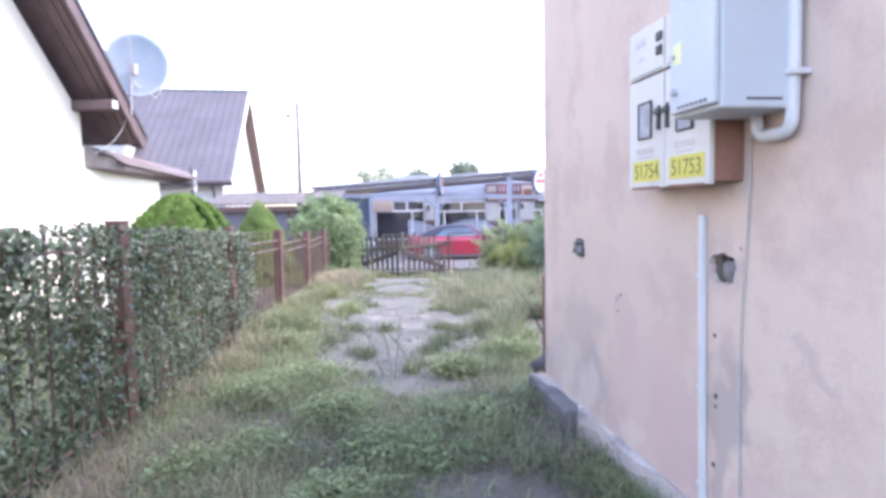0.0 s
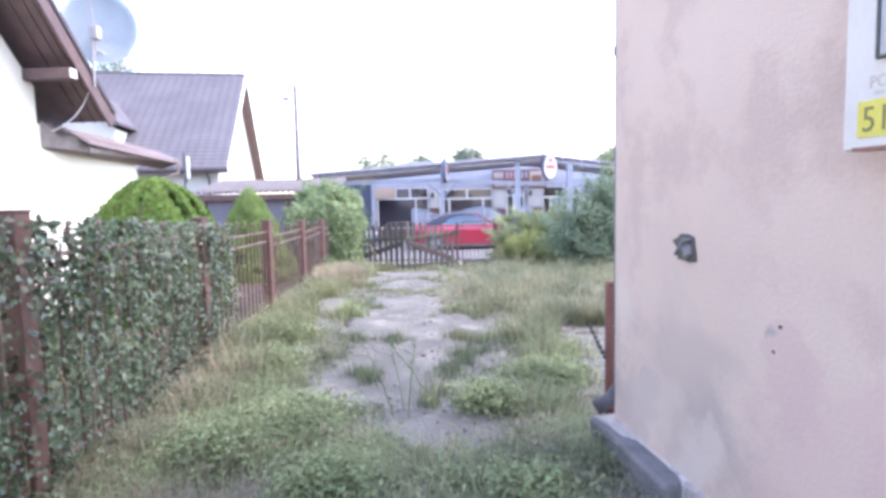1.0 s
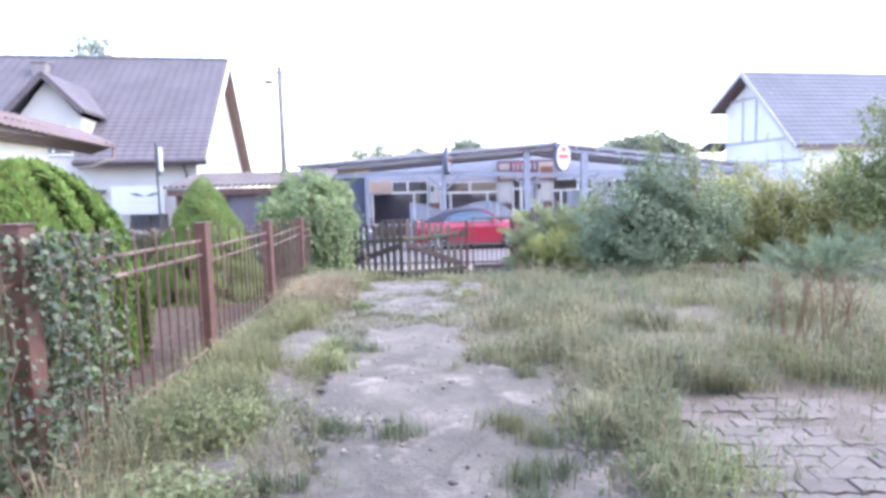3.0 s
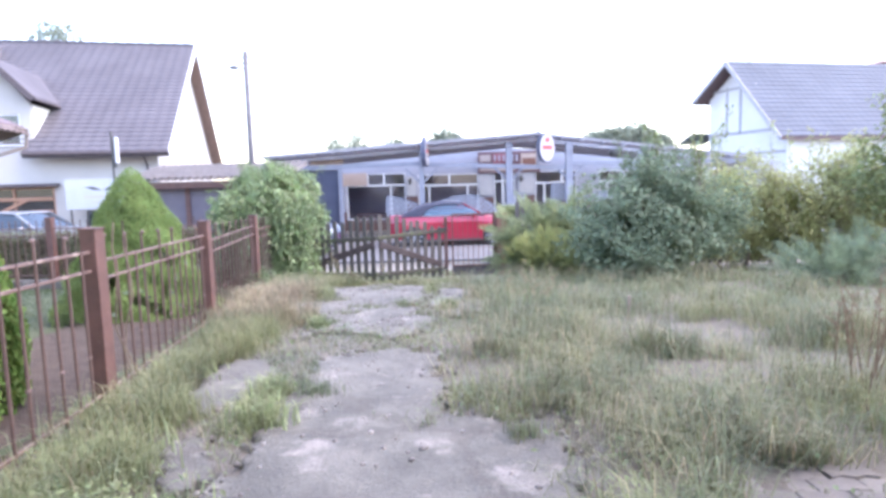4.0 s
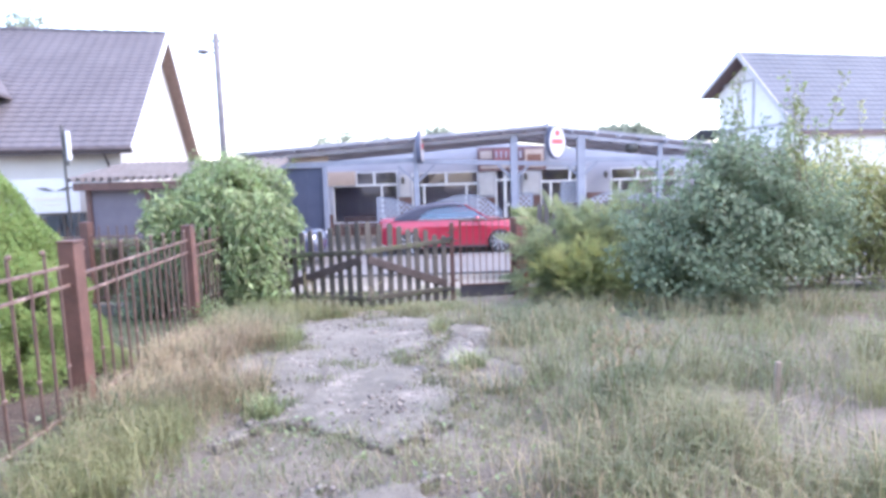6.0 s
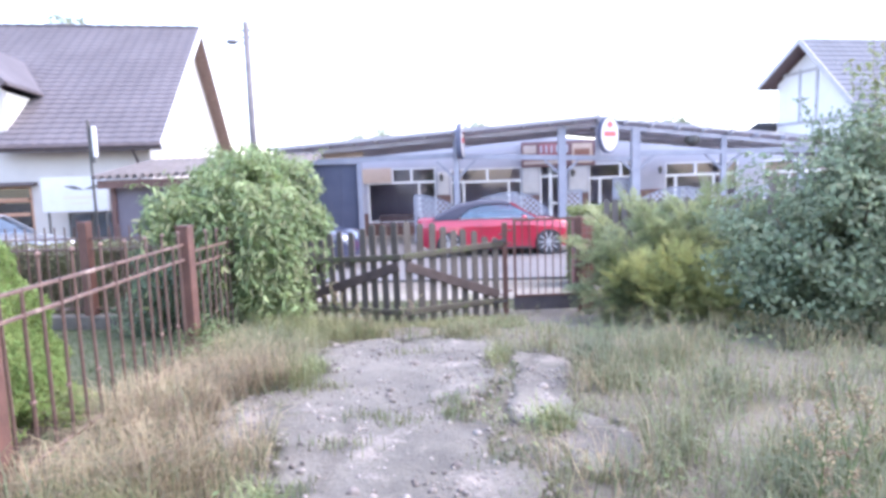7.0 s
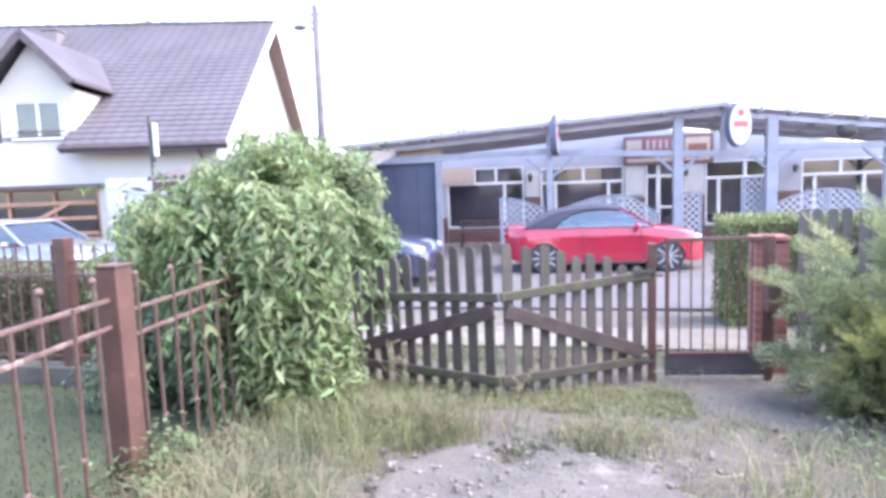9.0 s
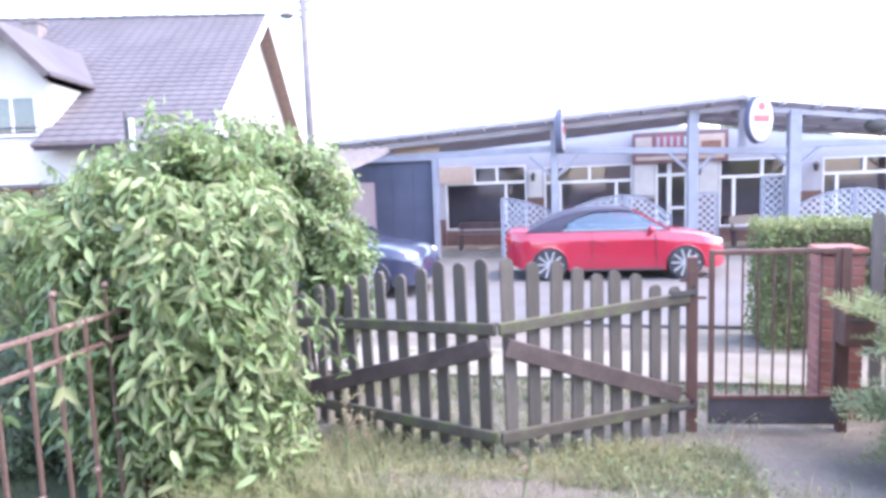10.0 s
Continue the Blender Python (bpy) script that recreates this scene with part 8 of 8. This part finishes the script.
WEED_PATCHES = ((-1.45, 4.75, 0.32), (-1.75, 4.35, 0.25), (-1.05, 3.95, 0.24), (-0.55, 3.35, 0.26), (-1.35, 3.3, 0.2), (-0.1, 3.9, 0.2), (-0.75, 2.75, 0.2), (-1.6, 3.0, 0.18), (-2.1, 6.1, 0.28), (-2.35, 7.1, 0.3), (-0.3, 5.2, 0.22), (0.15, 5.75, 0.26))


def lane_plants():
    rng = np.random.default_rng(101)
    h = lambda X, Y: hard(X, Y)
    # low green turf
    X, Y = scatter(330000, rng)
    d = np.clip(0.62 + 0.5 * wob(X, Y, 1.1, 7) - 4.0 * np.clip(h(X, Y) - 0.02, 0, 1), 0, 1)
    d *= np.where(Y > 15.5, 0.6, 1.0) * np.where((X > -0.5) & (Y > 7.6), np.clip(np.where(Y > 10, 0.58, 0.38) + 0.75 * wob(X, Y, 0.75, 21), np.where(Y > 10, 0.16, 0.08), 0.9), 1)
    k = rng.uniform(0, 1, len(X)) < d
    X, Y = X[k], Y[k]
    H = rng.gamma(3, 0.021, len(X)) * (1 + 0.5 * wob(X, Y, 0.9, 3)) * np.where((X > -0.5) & (Y > 7.6), 1.0 + 0.45 * np.clip(wob(X, Y, 0.75, 21), 0, 1), 1) * np.where(Y > 13.4, 0.6, 1) + 0.02
    blades("grass", X, Y, H, 0.0055 + 0 * X, GRASS, "rough green grass growing over the driveway", "grass", rng, 1.7)
    # dry straw-coloured grass, thick along the fence foot and to the right
    X, Y = scatter(190000, rng)
    edge = np.exp(-((X - fence_x(Y) - 0.35) / 0.33) ** 2) * np.where((Y > 6.3) & (Y < 10.9), 0.4, 1.0)
    right = np.exp(-((X - 0.9) / 1.4) ** 2) * (Y > 5.0) * np.where(Y > 11, 0.4, 1) * np.clip(0.5 + 1.2 * wob(X, Y, 0.65, 44), 0.04, 1.3)
    d = np.clip(np.where((Y > 11) & (X > -0.5), 0.04, 0.10) + 0.48 * (Y < 6.0) + 0.85 * edge * (0.6 + 0.5 * wob(Y, X, 0.8, 2)) + 0.08 * right * (0.75 + 0.5 * wob(X, Y, 1.0, 5)) - 4 * np.clip(h(X, Y) - 0.01, 0, 1), 0, 1) * np.where(Y > 13.2, 0.45, 1)
    k = rng.uniform(0, 1, len(X)) < d
    X, Y = X[k], Y[k]
    H = rng.gamma(4, 0.027, len(X)) * (0.8 + 0.45 * wob(X, Y, 0.7, 1)) + 0.05
    blades("dry_grass", X, Y, H, 0.0036 + 0 * X, STRAW, "dry straw-coloured grass along the fence and verge", "dry grass", rng, 1.9)
    # tall clumps
    C = [(rng.uniform(-0.4, 3.6), rng.uniform(7.5, 14.4)) for _ in range(48)] + [(float(fence_x(y)) + rng.uniform(0.15, 0.6), y) for y in rng.uniform(2.5, 14.5, 46)] + [(rng.uniform(-0.2, 0.45), rng.uniform(5.0, 9.0)) for _ in range(16)] + [(rng.uniform(-3.2, -0.6), rng.uniform(14.4, 15.3)) for _ in range(8)]
    C += [(float(fence_x(y)) + rng.uniform(0.2, 0.85), y) for y in rng.uniform(11.0, 13.7, 52)] + [(rng.uniform(-0.9, 0.8), rng.uniform(9.8, 14.2)) for _ in range(28)]
    C += [(rng.uniform(-1.9, 0.5), rng.uniform(2.6, 4.9)) for _ in range(34)]
    C += [(rng.uniform(-0.2, 3.0), rng.uniform(7.9, 11.8)) for _ in range(46)] + [(rng.uniform(0.2, 1.1), rng.uniform(7.8, 8.7)) for _ in range(9)]
    xs, ys, hs = [], [], []
    for cx, cy in C:
        m = int(rng.integers(90, 220))
        hh = rng.uniform(0.18, 0.46) if cy > 5 else rng.uniform(0.12, 0.24)
        xs.append(cx + rng.normal(0, 0.13, m))
        ys.append(cy + rng.normal(0, 0.13, m))
        hs.append(hh * rng.uniform(0.5, 1.1, m))
    X, Y, H = np.concatenate(xs), np.concatenate(ys), np.concatenate(hs)
    k = (h(X, Y) < 0.05) & ~paved(X, Y) & (~bare(X, Y) | (rng.uniform(0, 1, len(X)) < 0.2)) & ((X < 0.42 + (4.69 - Y) * 0.2256) | (Y > 4.75))
    X, Y, H = X[k], Y[k], H[k]
    pick = rng.uniform(0, 1, len(X)) < np.where(Y > 13.2, 0.25, np.where(X > -0.5, np.where(Y > 11, 0.07, 0.17), np.where(X < fence_x(Y) + 1.0, np.where(Y > 11.0, 0.88, np.where(Y > 6.5, 0.22, 0.5)), 0.5)))
    blades("tall_dry_grass", X[pick], Y[pick], H[pick] * 1.15, 0.0045 + 0 * X[pick], STRAW, "tall tufts of dry grass", "dry grass", rng, 1.5)
    blades("tall_grass", X[~pick], Y[~pick], H[~pick] * 1.15, 0.006 + 0 * X[~pick], GRASS, "tall tufts of green grass", "grass", rng, 1.3)
    # yellow-green tufts along the slabs and the fence
    xs, ys, hs = [], [], []
    C = [(float(fence_x(y)) + rng.uniform(0.15, 0.62), y, 0.32) for y in rng.uniform(7.0, 11.0, 40)] + [(-0.70, 8.75, 0.2), (-0.62, 8.95, 0.22), (-0.5, 8.5, 0.18), (-0.45, 6.0, 0.22), (-0.54, 6.66, 0.16), (-1.3, 13.85, 0.26), (-1.22, 13.7, 0.24), (-2.62, 12.85, 0.34), (-2.55, 13.0, 0.3), (-2.75, 13.2, 0.28), (-2.03, 8.6, 0.22), (-1.98, 8.35, 0.2), (-2.1, 9.0, 0.2), (-2.9, 14.2, 0.3), (-3.1, 14.5, 0.34), (-2.7, 14.7, 0.28), (-3.3, 14.6, 0.42), (-3.15, 14.85, 0.4), (-2.95, 14.9, 0.38), (-3.4, 14.3, 0.4), (-3.5, 14.75, 0.45), (-2.6, 14.9, 0.3), (-3.05, 15.1, 0.4)]
    C += [(rng.uniform(-0.3, 2.6), rng.uniform(7.8, 11.8), rng.uniform(0.15, 0.4)) for _ in range(32)]
    for cx, cy, hh in C:
        m = int(rng.integers(110, 200))
        xs.append(cx + rng.normal(0, 0.10, m))
        ys.append(cy + rng.normal(0, 0.10, m))
        hs.append(hh * rng.uniform(0.45, 1.15, m))
    X, Y, H = np.concatenate(xs), np.concatenate(ys), np.concatenate(hs)
    k = ~paved(X, Y) & (h(X, Y) < 0.06) & ~bare(X, Y)
    blades("tuft_grass", X[k], Y[k], H[k], 0.005 + 0 * X[k], YELLOW_GRASS, "yellow-green grass tufts along the driveway's edges", "grass", rng, 1.2)
    # long thin wisps over the open ground
    X, Y = rng.uniform(-0.5, 3.6, 9000), rng.uniform(7.6, 14.6, 9000)
    k = (rng.uniform(0, 1, 9000) < np.clip(0.45 + 0.6 * wob(X, Y, 0.9, 31), 0.05, 1)) & (h(X, Y) < 0) & ~paved(X, Y) & ~bare(X, Y)
    X, Y = X[k], Y[k]
    H = rng.uniform(0.22, 0.58, len(X))
    q = rng.uniform(0, 1, len(X)) < np.where(Y > 11, 0.15, 0.32)
    blades("dry_grass_wisps", X[q], Y[q], H[q], 0.0036 + 0 * X[q], STRAW, "long thin dry grass wisps", "dry grass", rng, 1.3)
    blades("grass_wisps", X[~q], Y[~q], H[~q], 0.0042 + 0 * X[~q], GRASS, "long thin green grass wisps", "grass", rng, 1.5)
    # tufts in the cracks of the concrete
    xs, ys, hs = [], [], []
    for cx, cy in ((-1.2, 7.05), (-1.62, 7.1), (-0.55, 7.1), (-0.4, 6.95), (-0.35, 6.6), (-0.6, 6.0), (-0.62, 7.2), (-1.7, 6.4), (-2.0, 12.3), (-1.55, 12.6), (-1.95, 13.9), (-1.15, 5.0), (-1.75, 9.0), (-1.2, 11.7), (-2.4, 12.9), (-0.4, 8.2), (-0.69, 5.2), (-0.62, 5.45), (-0.55, 5.8), (-0.5, 6.25), (-0.5, 6.5), (-1.3, 5.9), (-1.2, 5.75), (-2.16, 11.35), (-1.8, 12.18), (-1.51, 12.35), (-1.45, 12.3), (-2.08, 11.85)):
        m = 170 if cy < 11 else 90
        xs.append(cx + rng.normal(0, 0.07, m) * rng.uniform(0.6, 1.6))
        ys.append(cy + rng.normal(0, 0.05, m))
        hs.append(rng.uniform(0.04, 0.16, m) * (0.62 if cy > 11 else 1.0))
    X, Y, H = np.concatenate(xs), np.concatenate(ys), np.concatenate(hs)
    blades("crack_grass", X, Y, H, 0.006 + 0 * X, GRASS, "small grass tufts in the cracks of the concrete", "grass", rng, 0.6, 0.015)
    # broad-leaved weeds close to the ground
    X, Y = scatter(110000, rng, y1=16.8)
    d = np.clip(0.35 + 0.7 * wob(X, Y, 1.6, 11) - 3 * np.clip(h(X, Y) + 0.05, 0, 1), 0, 1) * np.where(X > -0.5, 0.8, 0.55)
    k = rng.uniform(0, 1, len(X)) < d
    X, Y = X[k], Y[k]
    P = np.stack([X, Y, gz(X, Y) + rng.uniform(0.02, 0.15, len(X))], 1)
    N = rng.normal(size=P.shape) * 0.5 + np.array([0, 0, 1.0])
    v, f = leaf_cloud(P, N, 0.036, 0.5, 0.25, 0.0, rng)
    tagged(place("weeds", arrays_mesh("weeds", v, f, 3), WEED), "low broad-leaved weeds among the grass", "weeds", kind="stuff")
    # thick low growth on the first metres
    X, Y = rng.uniform(-2.6, 0.9, 120000), rng.uniform(1.2, 5.4, 120000)
    k = (X > fence_x(Y) + 0.25) & (X < 0.42 + (4.69 - Y) * 0.2256) & (rng.uniform(0, 1, 120000) < 0.22 + 0.75 * wob(X, Y, 1.9, 17)) & (~bare(X, Y) | (rng.uniform(0, 1, 120000) < 0.15)) & (h(X, Y) < 0.0)
    X, Y = X[k], Y[k]
    blades("low_grass", X, Y, rng.gamma(3, 0.026, len(X)) * (1 + 0.6 * wob(X, Y, 2.1, 5)) + 0.02, 0.006 + 0 * X, LUSH, "thick low green grass and weeds beside the house", "grass", rng, 1.9)
    # patches of broad-leaved weeds near the start
    xs, ys = [], []
    for cx, cy, r in WEED_PATCHES:
        m = int(5200 * r * r / 0.09)
        xs.append(cx + rng.normal(0, r * 0.5, m))
        ys.append(cy + rng.normal(0, r * 0.5, m))
    X, Y = np.concatenate(xs), np.concatenate(ys)
    P = np.stack([X, Y, gz(X, Y) + rng.beta(1.4, 2.2, len(X)) * 0.20], 1)
    v, f = leaf_cloud(P, rng.normal(size=P.shape) * 0.6 + np.array([0, 0, 1.0]), 0.034, 0.5, 0.25, 0.0, rng)
    tagged(place("weed_patches", arrays_mesh("weed_patches", v, f, 3), LUSH), "patches of bright broad-leaved weeds on the driveway", "weeds", kind="stuff")
    # lush green patches near the start
    xs, ys = [], []
    for cx, cy, r in ((-1.75, 4.7, 0.35), (-1.95, 5.3, 0.3), (-0.35, 4.1, 0.3), (-1.9, 4.6, 0.3), (0.05, 5.2, 0.2), (-1.98, 8.5, 0.2), (-2.08, 9.0, 0.15), (-2.25, 11.15, 0.1), (-2.65, 7.9, 0.35), (-2.9, 8.7, 0.3), (-2.95, 9.5, 0.25), (-2.3, 7.1, 0.35), (-2.0, 5.6, 0.3), (-1.65, 4.95, 0.3), (-1.5, 4.75, 0.3), (-1.45, 4.4, 0.28), (-1.55, 4.9, 0.25),
                      (0.2, 5.8, 0.35), (0.3, 6.6, 0.3), (0.05, 7.2, 0.3), (-0.93, 12.15, 0.12), (-2.72, 13.3, 0.15)):
        m = int(480 * r / 0.3)
        xs.append(cx + rng.normal(0, r * 0.5, m))
        ys.append(cy + rng.normal(0, r * 0.5, m))
    X, Y = np.concatenate(xs), np.concatenate(ys)
    blades("lush_weeds", X, Y, rng.uniform(0.05, 0.24, len(X)), 0.011 + 0 * X, LUSH, "lush bright green weeds on the driveway", "weeds", rng, 1.2)
    # neighbour's lawn: a dark green sward under short blades
    ys = np.linspace(0.0, 15.78, 60)
    e = fence_x(ys) - 0.2
    v = np.stack([np.stack([e, ys, gz(e, ys) + 0.03], 1), np.stack([0 * ys - 9, ys, gz(e, ys) + 0.03], 1)], 1).reshape(-1, 3)
    q = np.arange(59)[:, None] * 2
    tagged(place("sward", arrays_mesh("sward", v, np.concatenate([q + [0, 2, 3, 1]], 0), 4), SWARD), "dark green lawn behind the steel fence", "lawn", kind="structure")
    X, Y = rng.uniform(-8.5, -2.4, 90000), rng.uniform(1.0, 15.8, 90000)
    k = (X < fence_x(Y) - 0.15) & ((X < fence_x(Y) - 1.9) | (Y > 12.9) | (Y < 7.2))
    X, Y = X[k], Y[k]
    blades("lawn", X, Y, rng.uniform(0.05, 0.09, len(X)), 0.009 + 0 * X, LAWN, "short mown lawn behind the steel fence", "lawn", rng, 0.5)
    # fresh grass along the foot of the gate
    X, Y = rng.uniform(-3.6, -0.9, 7000), rng.uniform(15.65, 16.4, 7000)
    blades("gate_grass", X, Y, rng.gamma(3, 0.02, 7000) + 0.02, 0.006 + 0 * X, YELLOW_GRASS, "fresh green grass along the foot of the gate", "grass", rng, 1.5)
    # verge outside the gate
    X, Y = rng.uniform(-6, 4, 10000), rng.uniform(17.2, 17.9, 10000)
    blades("verge_grass", X, Y, rng.uniform(0.04, 0.10, len(X)), 0.010 + 0 * X, GRASS, "short grass verge by the footpath", "grass", rng, 0.5)


lane_plants()


def gravel():
    """Loose crumbs of concrete and small stones on and beside the slabs."""
    rng = np.random.default_rng(131)
    X, Y = rng.uniform(-3.3, 0.4, 26000), rng.uniform(4.6, 14.9, 26000)
    k = (hard(X, Y) > -0.22) & (rng.uniform(0, 1, 26000) < 0.04 + 0.3 * (np.abs(hard(X, Y)) < 0.10) + 0.25 * (Y > 11) + 0.3 * np.clip(wob(X, Y, 1.3, 8), 0, 1))
    X, Y = X[k], Y[k]
    n = len(X)
    r = rng.gamma(2.0, 0.0036, n)[:, None] + 0.002
    C = np.stack([X, Y, gz(X, Y) + 0.014], 1)
    a = rng.uniform(0, 6.28, n)
    u = np.stack([np.cos(a), np.sin(a), 0 * a], 1)
    v = np.stack([-np.sin(a), np.cos(a), 0 * a], 1)
    z = np.array([[0, 0, 1.0]])
    V = np.stack([C + u * r * 1.3, C + v * r, C - u * r, C - v * r * 1.2, C + z * r * 0.8, C - z * r], 1).reshape(-1, 3)
    i = np.arange(n)[:, None] * 6
    F = np.concatenate([i + q for q in ([0, 1, 4], [1, 2, 4], [2, 3, 4], [3, 0, 4], [1, 0, 5], [2, 1, 5], [3, 2, 5], [0, 3, 5])], 0)
    tagged(place("gravel", arrays_mesh("gravel", V, F, 3), mat("crumbs", (0.15, 0.135, 0.125), (0.27, 0.25, 0.235), 6, 0.95, bump=0.2, island=0.8)), "loose grey crumbs and small stones on the driveway", "gravel", kind="stuff")


gravel()


def top_shoots(x, y, z, w, count, seed, material, label, low=0.35, high=0.95):
    """Thin upright shoots that break the outline of a bush."""
    rng = np.random.default_rng(seed)
    t = thing("bush_shoots", pose(x, y, z), label, "bush shoots")
    for s in range(count):
        b = Vector((rng.uniform(-w, w), rng.uniform(-0.4, 0.4) * min(1, 2 * w), -0.25))
        e = b + Vector((rng.normal(0, 0.15), rng.normal(0, 0.1), rng.uniform(low, high)))
        pts = [b.lerp(e, f / 5) + Vector((0.03 * math.sin(f + s), 0, 0)) for f in range(6)]
        part("shoot", sweep(bmesh.new(), pts, [0.006 - 0.0009 * f for f in range(6)], 5), BARK, t)
        P = np.array([tuple(b.lerp(e, f) + Vector((rng.normal(0, 0.03), rng.normal(0, 0.03), 0))) for f in rng.uniform(0.2, 1, int(36 * max(1, high)))])
        v, f = leaf_cloud(P, rng.normal(size=P.shape) + np.array([0, 0, 0.5]), 0.07, 0.45, 0.3, -0.2, rng)
        tagged(place("leaves", arrays_mesh("leaves", v, f, 3), material, t), kind="stuff")


top_shoots(2.9, 14.45, 1.40, 0.12, 5, 145, HEDGE, "tall leafy sprouts standing out of the broad bush", 0.95, 1.35)
top_shoots(2.35, 15.0, 1.60, 0.14, 5, 146, HEDGE, "tall leafy sprouts standing out of the broad bush", 0.95, 1.30)
top_shoots(2.5, 15.0, 1.65, 0.9, 16, 141, BUSH, "thin leafy shoots rising from the broad bush")
top_shoots(-4.0, 15.3, 1.40, 0.40, 14, 143, VINE, "thin leafy shoots rising from the climber", 0.26, 0.70)
top_shoots(-4.3, 17.1, 1.60, 0.55, 14, 144, VINE, "thin leafy shoots rising from the climber at the gate post", 0.26, 0.70)
top_shoots(5.6, 16.9, 1.75, 1.6, 14, 142, YELLOWGREEN, "thin leafy shoots rising from the boundary shrubs")

def stalk_clump(x, y, count, h, seed, material, label, plume=False):
    rng = np.random.default_rng(seed)
    t = thing("weed_stalks", pose(x, y, float(gz(x, y))), label, "weeds", "tall weeds")
    for s in range(count):
        bm = bmesh.new()
        P = []
        a, b = rng.normal(0, 0.12, 2)
        e = rng.normal(0, 0.12, 2)
        hh = h * rng.uniform(0.6, 1.1)
        p0, p1, p2 = Vector((a, b, -0.02)), Vector((a + e[0] * 0.5, b + e[1] * 0.5, hh * 0.6)), Vector((a + e[0], b + e[1], hh))
        tube(bm, p0, p1, 0.005, 0.004, 5)
        tube(bm, p1, p2, 0.004, 0.002, 5)
        for q in range(5):
            g = p1.lerp(p2, q / 5)
            r = g + Vector((rng.normal(0, 0.06), rng.normal(0, 0.06), rng.uniform(0.03, 0.1)))
            tube(bm, g, r, 0.002, 0.001, 4)
            P += [tuple(g.lerp(r, f)) for f in rng.uniform(0, 1, 34 if plume else 7)]
        stem = part("stalk", bm, DEAD if material is DEAD else WEED, t)
        P = np.array(P)
        v, f = leaf_cloud(P, rng.normal(size=P.shape) + np.array([0, 0, 0.4]), 0.019, 0.35, 0.2, 0, rng)
        tagged(place("seed_head", arrays_mesh("seed_head", v, f, 3), material, stem), kind="stuff")


for x, y, c, h, s, m, lab, pl in ((1.75, 8.7, 14, 0.75, 1, DEAD, "dried red-brown weed stalks", False), (2.2, 9.0, 11, 0.7, 2, DEAD, "dried red-brown weed stalks", False), (2.3, 7.9, 8, 0.5, 3, DEAD, "dried red-brown weed stalks", False),
                                  (-0.17, 10.73, 3, 0.72, 4, STRAW, "pale plumed grass head", True), (0.10, 11.3, 5, 0.55, 5, STRAW, "pale plumed grass head", True), (-0.75, 4.9, 4, 0.5, 6, WEED, "tall thin green weed", False),
                                  (-2.9, 15.35, 3, 0.62, 7, STRAW, "pale plumed weed in front of the gate", True), (-2.25, 14.95, 3, 0.35, 8, STRAW, "pale plumed grass head", True), (2.9, 10.3, 10, 0.5, 9, DEAD, "dried red-brown weed stalks", False)):
    stalk_clump(x, y, c, h, s, m, lab, pl)


# short wooden stake in the verge
st = thing("wooden_stake", pose(0.93, 11.15, -0.04), "short weathered wooden stake in the grass", "stake")
part("stake", bar(bmesh.new(), (0, 0, -0.1), (0.01, 0, 0.28), 0.032, 0.028, 0.005), OLD_STAKE, st)


# interlocking pavers by the house corner
def pavers():
    rng = np.random.default_rng(7)
    t = thing("paver_patch", pose(0, 0, 0), "patch of uneven grey interlocking concrete pavers", "paving", kind="structure")
    bm = bmesh.new()
    w, l, k = 0.062, 0.115, 0.02
    pts = [(-l, -w), (-l * 0.5, -w + k), (0, -w), (l * 0.5, -w + k), (l, -w), (l, w), (l * 0.5, w + k), (0, w), (-l * 0.5, w + k), (-l, w)]
    slab(bm, [(x * 0.965, y * 0.945, 0) for x, y in pts], (0, 0, 0.05))
    bmesh.ops.recalc_face_normals(bm, faces=bm.faces)
    me = bpy.data.meshes.new("paver")
    bm.to_mesh(me)
    bm.free()
    me.materials.append(PAVER)
    n = 0
    for j in range(20):
        for i in range(12):
            x, y = 0.25 + i * 0.232 + (j % 2) * 0.116, 5.35 + j * 0.127
            if paved(np.array(x), np.array(y)) and n < 300 and rng.uniform() > 0.04:
                o = place("paver", me, None, t)
                o.matrix_basis = pose(x, y, float(gz(x, y)) - 0.046 + rng.uniform(-0.006, 0.006), rng.normal(0, 1.3), rng.normal(0, 1.3), rng.normal(0, 1.5))
                n += 1


pavers()
